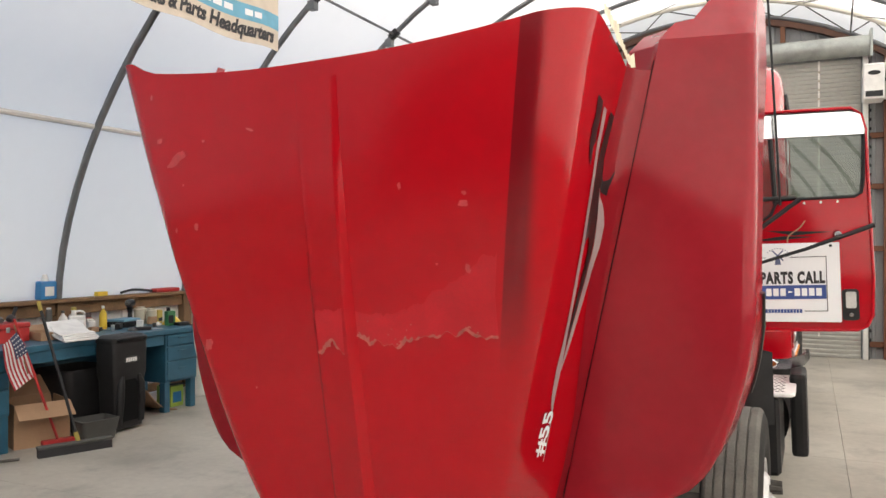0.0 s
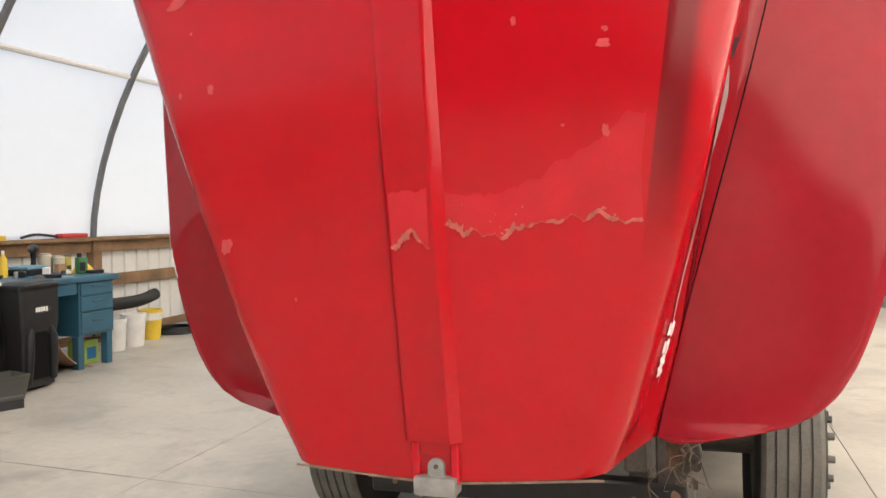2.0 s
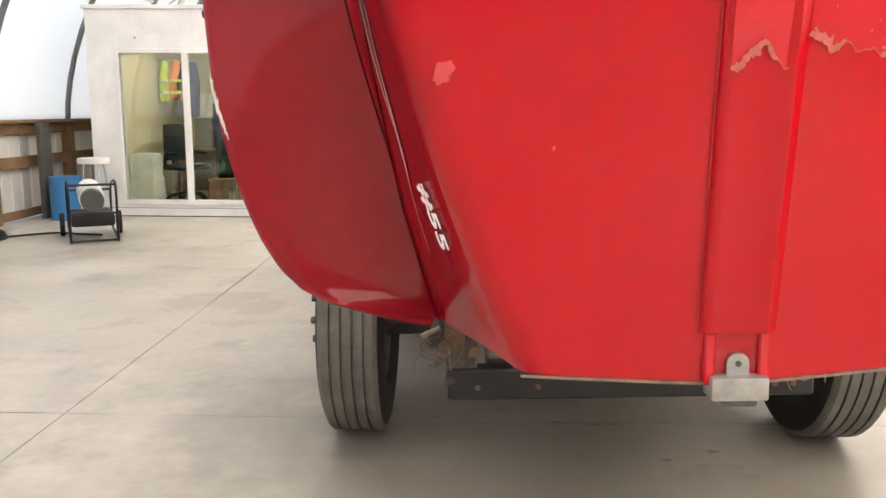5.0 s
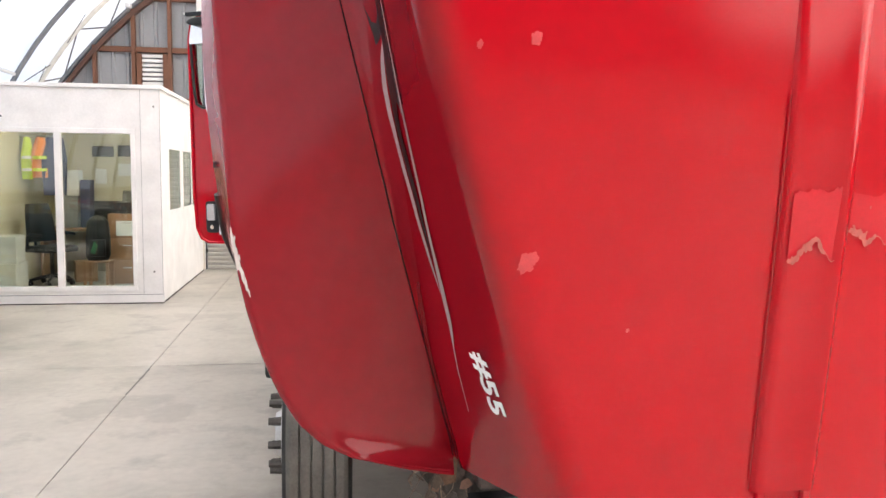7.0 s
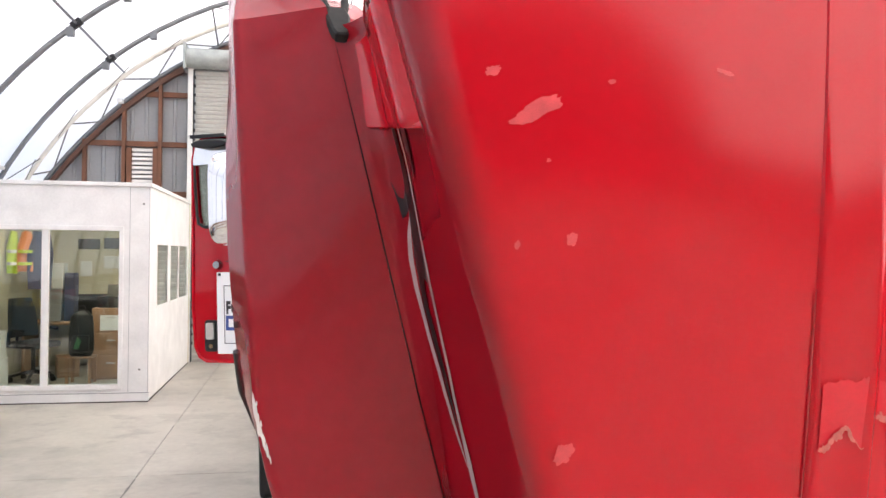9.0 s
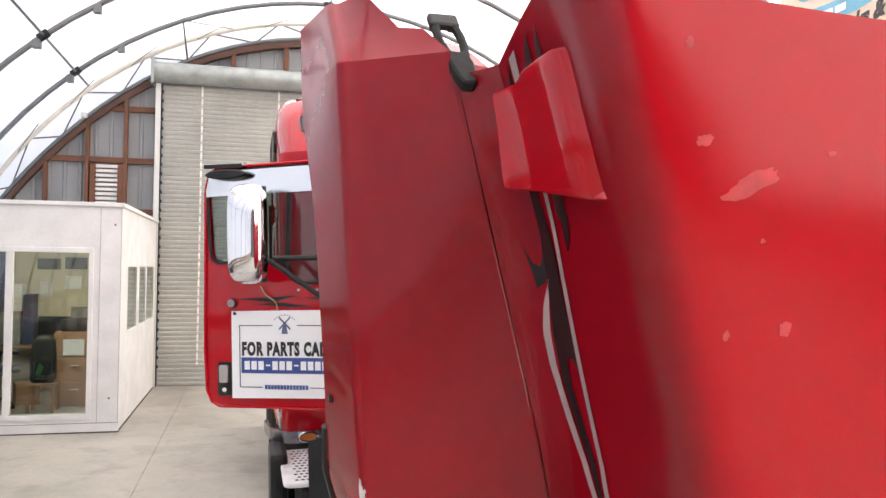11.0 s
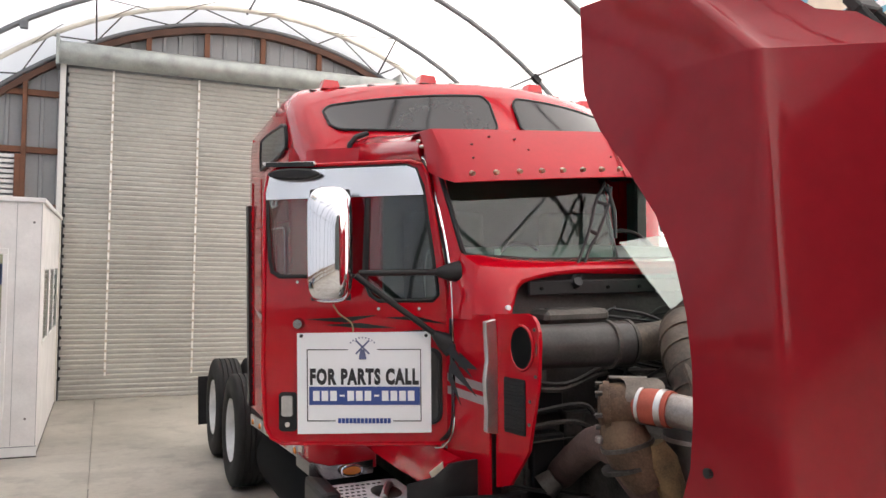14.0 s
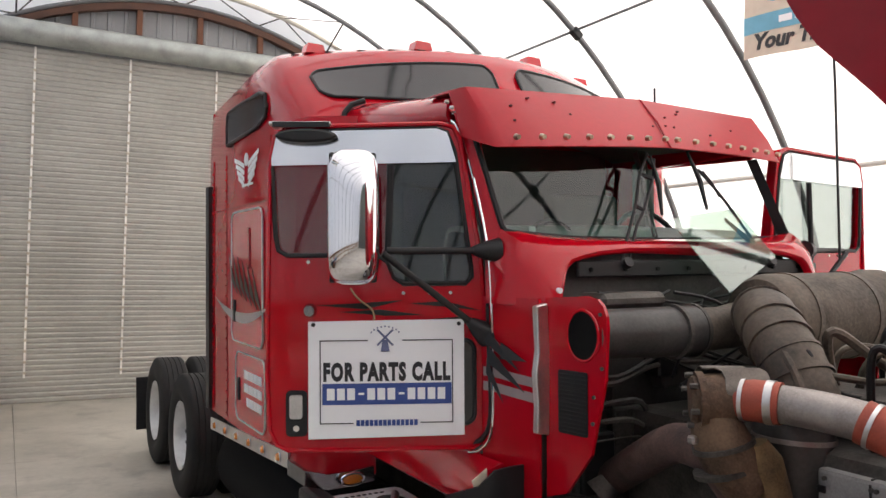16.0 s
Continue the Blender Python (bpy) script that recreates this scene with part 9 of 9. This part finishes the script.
# ---- overhead ----
def build_banner(side):
    """Printed banner hung along a purlin; side -1 faces east, 1 faces west."""
    x = XC + side * 3.5
    b = thing("banner", "worn cream and blue printed banner hung under roof", "banner", group="roof banners")
    y0, y1, z0, z1 = 4.35, 6.9 if side < 0 else 7.25, 3.88, 4.78
    d = -side

    def pt(t, z, off=0.0):
        y = y1 - t * (y1 - y0) if side > 0 else y0 + t * (y1 - y0)
        return Vector((x + d * off + 0.03 * math.sin(t * 9), y, z + 0.02 * math.sin(t * 14 + 1) * (1 - (z - z0) / (z1 - z0))))
    ts = np.linspace(0, 1, 30)
    part("cloth", bm_grid([[pt(t, z) for t in ts] for z in np.linspace(z0, z1, 6)], thick=0.003), BANNER, b, smooth=True)
    part("blue_band", bm_grid([[pt(t, z, 0.006) for t in ts] for z in (4.10, 4.26)]), BANNER_BLUE, b)
    for k in range(14):
        t = 0.12 + k * 0.055
        if t < 0.86 and k not in (3, 11):
            part("web_bar", bm_grid([[pt(t, z, 0.01), pt(t + 0.045, z, 0.01)] for z in (4.15, 4.21)]), SIGN_WHITE, b)
    own = bmesh.new()
    for k in range(9):
        t = 0.3 + k * 0.06
        bm_grid([[pt(t, z, 0.006), pt(t + 0.05, z + 0.02, 0.006)] for z in (4.38, 4.62)], own)
    part("brand_shape", own, SIGN_BLACK, b)
    part("round_badge", bm_poly([pt(0.11 + 0.05 * math.cos(a), 4.48 + 0.13 * math.sin(a), 0.006) for a in np.linspace(0, 2 * math.pi, 18, endpoint=False)], 0.002, (d, 0, 0)), BANNER_BLUE, b)
    U = Vector((0, -1, 0)) if side > 0 else Vector((0, 1, 0))
    c = pt(0.5, 3.99, 0.05)
    m = Matrix(((0, 0, d, c.x), (U.y, 0, 0, c.y), (0, 1, 0, c.z), (0, 0, 0, 1)))
    own = bm_text("Your Trucks & Parts Headquarters", 0.19, m @ Matrix(((1, 0.22, 0, 0), (0, 1, 0, 0), (0, 0, 1, 0), (0, 0, 0, 1))), 0.001, fit=2.38 * (y1 - y0) / 2.55, bold=0.008)
    for v in own.verts:
        t = (y1 - v.co.y) / (y1 - y0) if side > 0 else (v.co.y - y0) / (y1 - y0)
        v.co.x += pt(t, 3.99, 0.008).x - c.x
        v.co.z += pt(t, 3.99).z - 3.99
    part("lettering", own, SIGN_BLACK, b, "black words Your Trucks & Parts Headquarters")
    for t in (0.02, 0.98):
        part("tie", bm_cyl(pt(t, z1 - 0.02), pt(t, 4.95), 0.004, n=5), WHITE_PL, b)


build_banner(-1)
build_banner(1)
uh = thing("unit_heater", "white gas unit heater hung at the end wall", "heater", pose(2.4, 14.3, 4.15))
part("case", bm_box(-0.32, -0.02, -0.3, 0.2, 0.0, 0.55, 0.02), WHITE_PL, uh, "white heater case")
part("badge", bm_poly([(-0.17 + 0.09 * math.cos(a), -0.302, 0.4 + 0.035 * math.sin(a)) for a in np.linspace(0, 2 * math.pi, 18, endpoint=False)], 0.006, (0, -1, 0)), BLACK, uh)
part("louvre", bm_box(-0.29, -0.05, -0.306, -0.3, 0.03, 0.12), BLACK, uh)
part("body", bm_box(0.0, 0.7, -0.25, 0.25, 0.05, 0.65, 0.02), OFFICE_WHITE, uh)
part("fan_guard", bm_tube([(0.02 + 0.0, -0.26, 0.3), (0.05, -0.3, 0.25)], 0.05, 10), BLACK, uh)
for x in (0.1, 0.6):
    part("hanger", bm_cyl((x, 0, 0.65), (x, 0, 1.15), 0.008, n=6), STEEL, uh)
cc = part("security_camera", bm_box(-0.04, 0.04, -0.14, 0.0, -0.03, 0.04, 0.012, segs=2), WHITE_PL, smooth=True, m=pose(-4.09, 14.76, 4.36))
tagged(cc, "small white security camera on the end wall", "camera")
# fluid stains on the slab, thin films and thick drops
STAINS = ((0.36, 3.665, 0.075, 0.026, 0.55, OIL_THIN), (0.46, 3.735, 0.085, 0.022, 0.08, OIL_THIN), (0.555, 3.73, 0.03, 0.025, 0, OIL_THIN), (0.56, 3.655, 0.055, 0.024, -0.2, OIL_THIN), (0.29, 3.79, 0.022, 0.012, 0, OIL), (0.5, 3.878, 0.026, 0.013, 0, OIL), (0.0, 4.165, 0.09, 0.012, 0.02, OIL_THIN), (-0.12, 4.172, 0.03, 0.008, 0, OIL), (0.05, 4.155, 0.035, 0.009, 0.1, OIL), (0.13, 4.16, 0.025, 0.007, 0, OIL), (0.3, 4.2, 0.06, 0.025, 0, OIL_THIN), (0.68, 3.45, 0.02, 0.012, 0, OIL), (-0.35, 4.32, 0.22, 0.02, 0.1, OIL_THIN))
for k, (x, y, rx, ry, tu, film) in enumerate(STAINS):
    own = bmesh.new()
    own.faces.new([own.verts.new((px, py, 0.0012 + 0.0003 * (k % 4))) for px, py in blob(x, y, rx, ry, k * 1.7, tu, 30)])
    tagged(part("oil_stain", own, film), "dark wet oil stain on the concrete", "stain", "oil stains", "structure")
for k, (x0, y0, x1, y1, w) in enumerate(((-2.41, 6.75, -2.405, 7.55, 0.012), (-2.1, 7.65, -1.5, 7.645, 0.008), (-2.41, 9.0, -2.41, 9.6, 0.006), (-3.4, 4.19, -2.5, 4.19, 0.005))):
    own = bmesh.new()
    d = Vector((y1 - y0, x0 - x1, 0)).normalized()
    pts = [Vector((x0, y0, 0.0016)).lerp(Vector((x1, y1, 0.0016)), t) for t in np.linspace(0, 1, 14)]
    rows = [[p + d * w * q * (0.5 + 0.8 * abs(noise.noise((i * 0.7, k * 3.0, 1)))) for i, p in enumerate(pts)] for q in (-1, 1)]
    bm_grid(rows, own)
    tagged(part("joint_dirt", own, OIL), "black dirt packed into a floor joint", "dirt", "floor joint dirt", "structure")
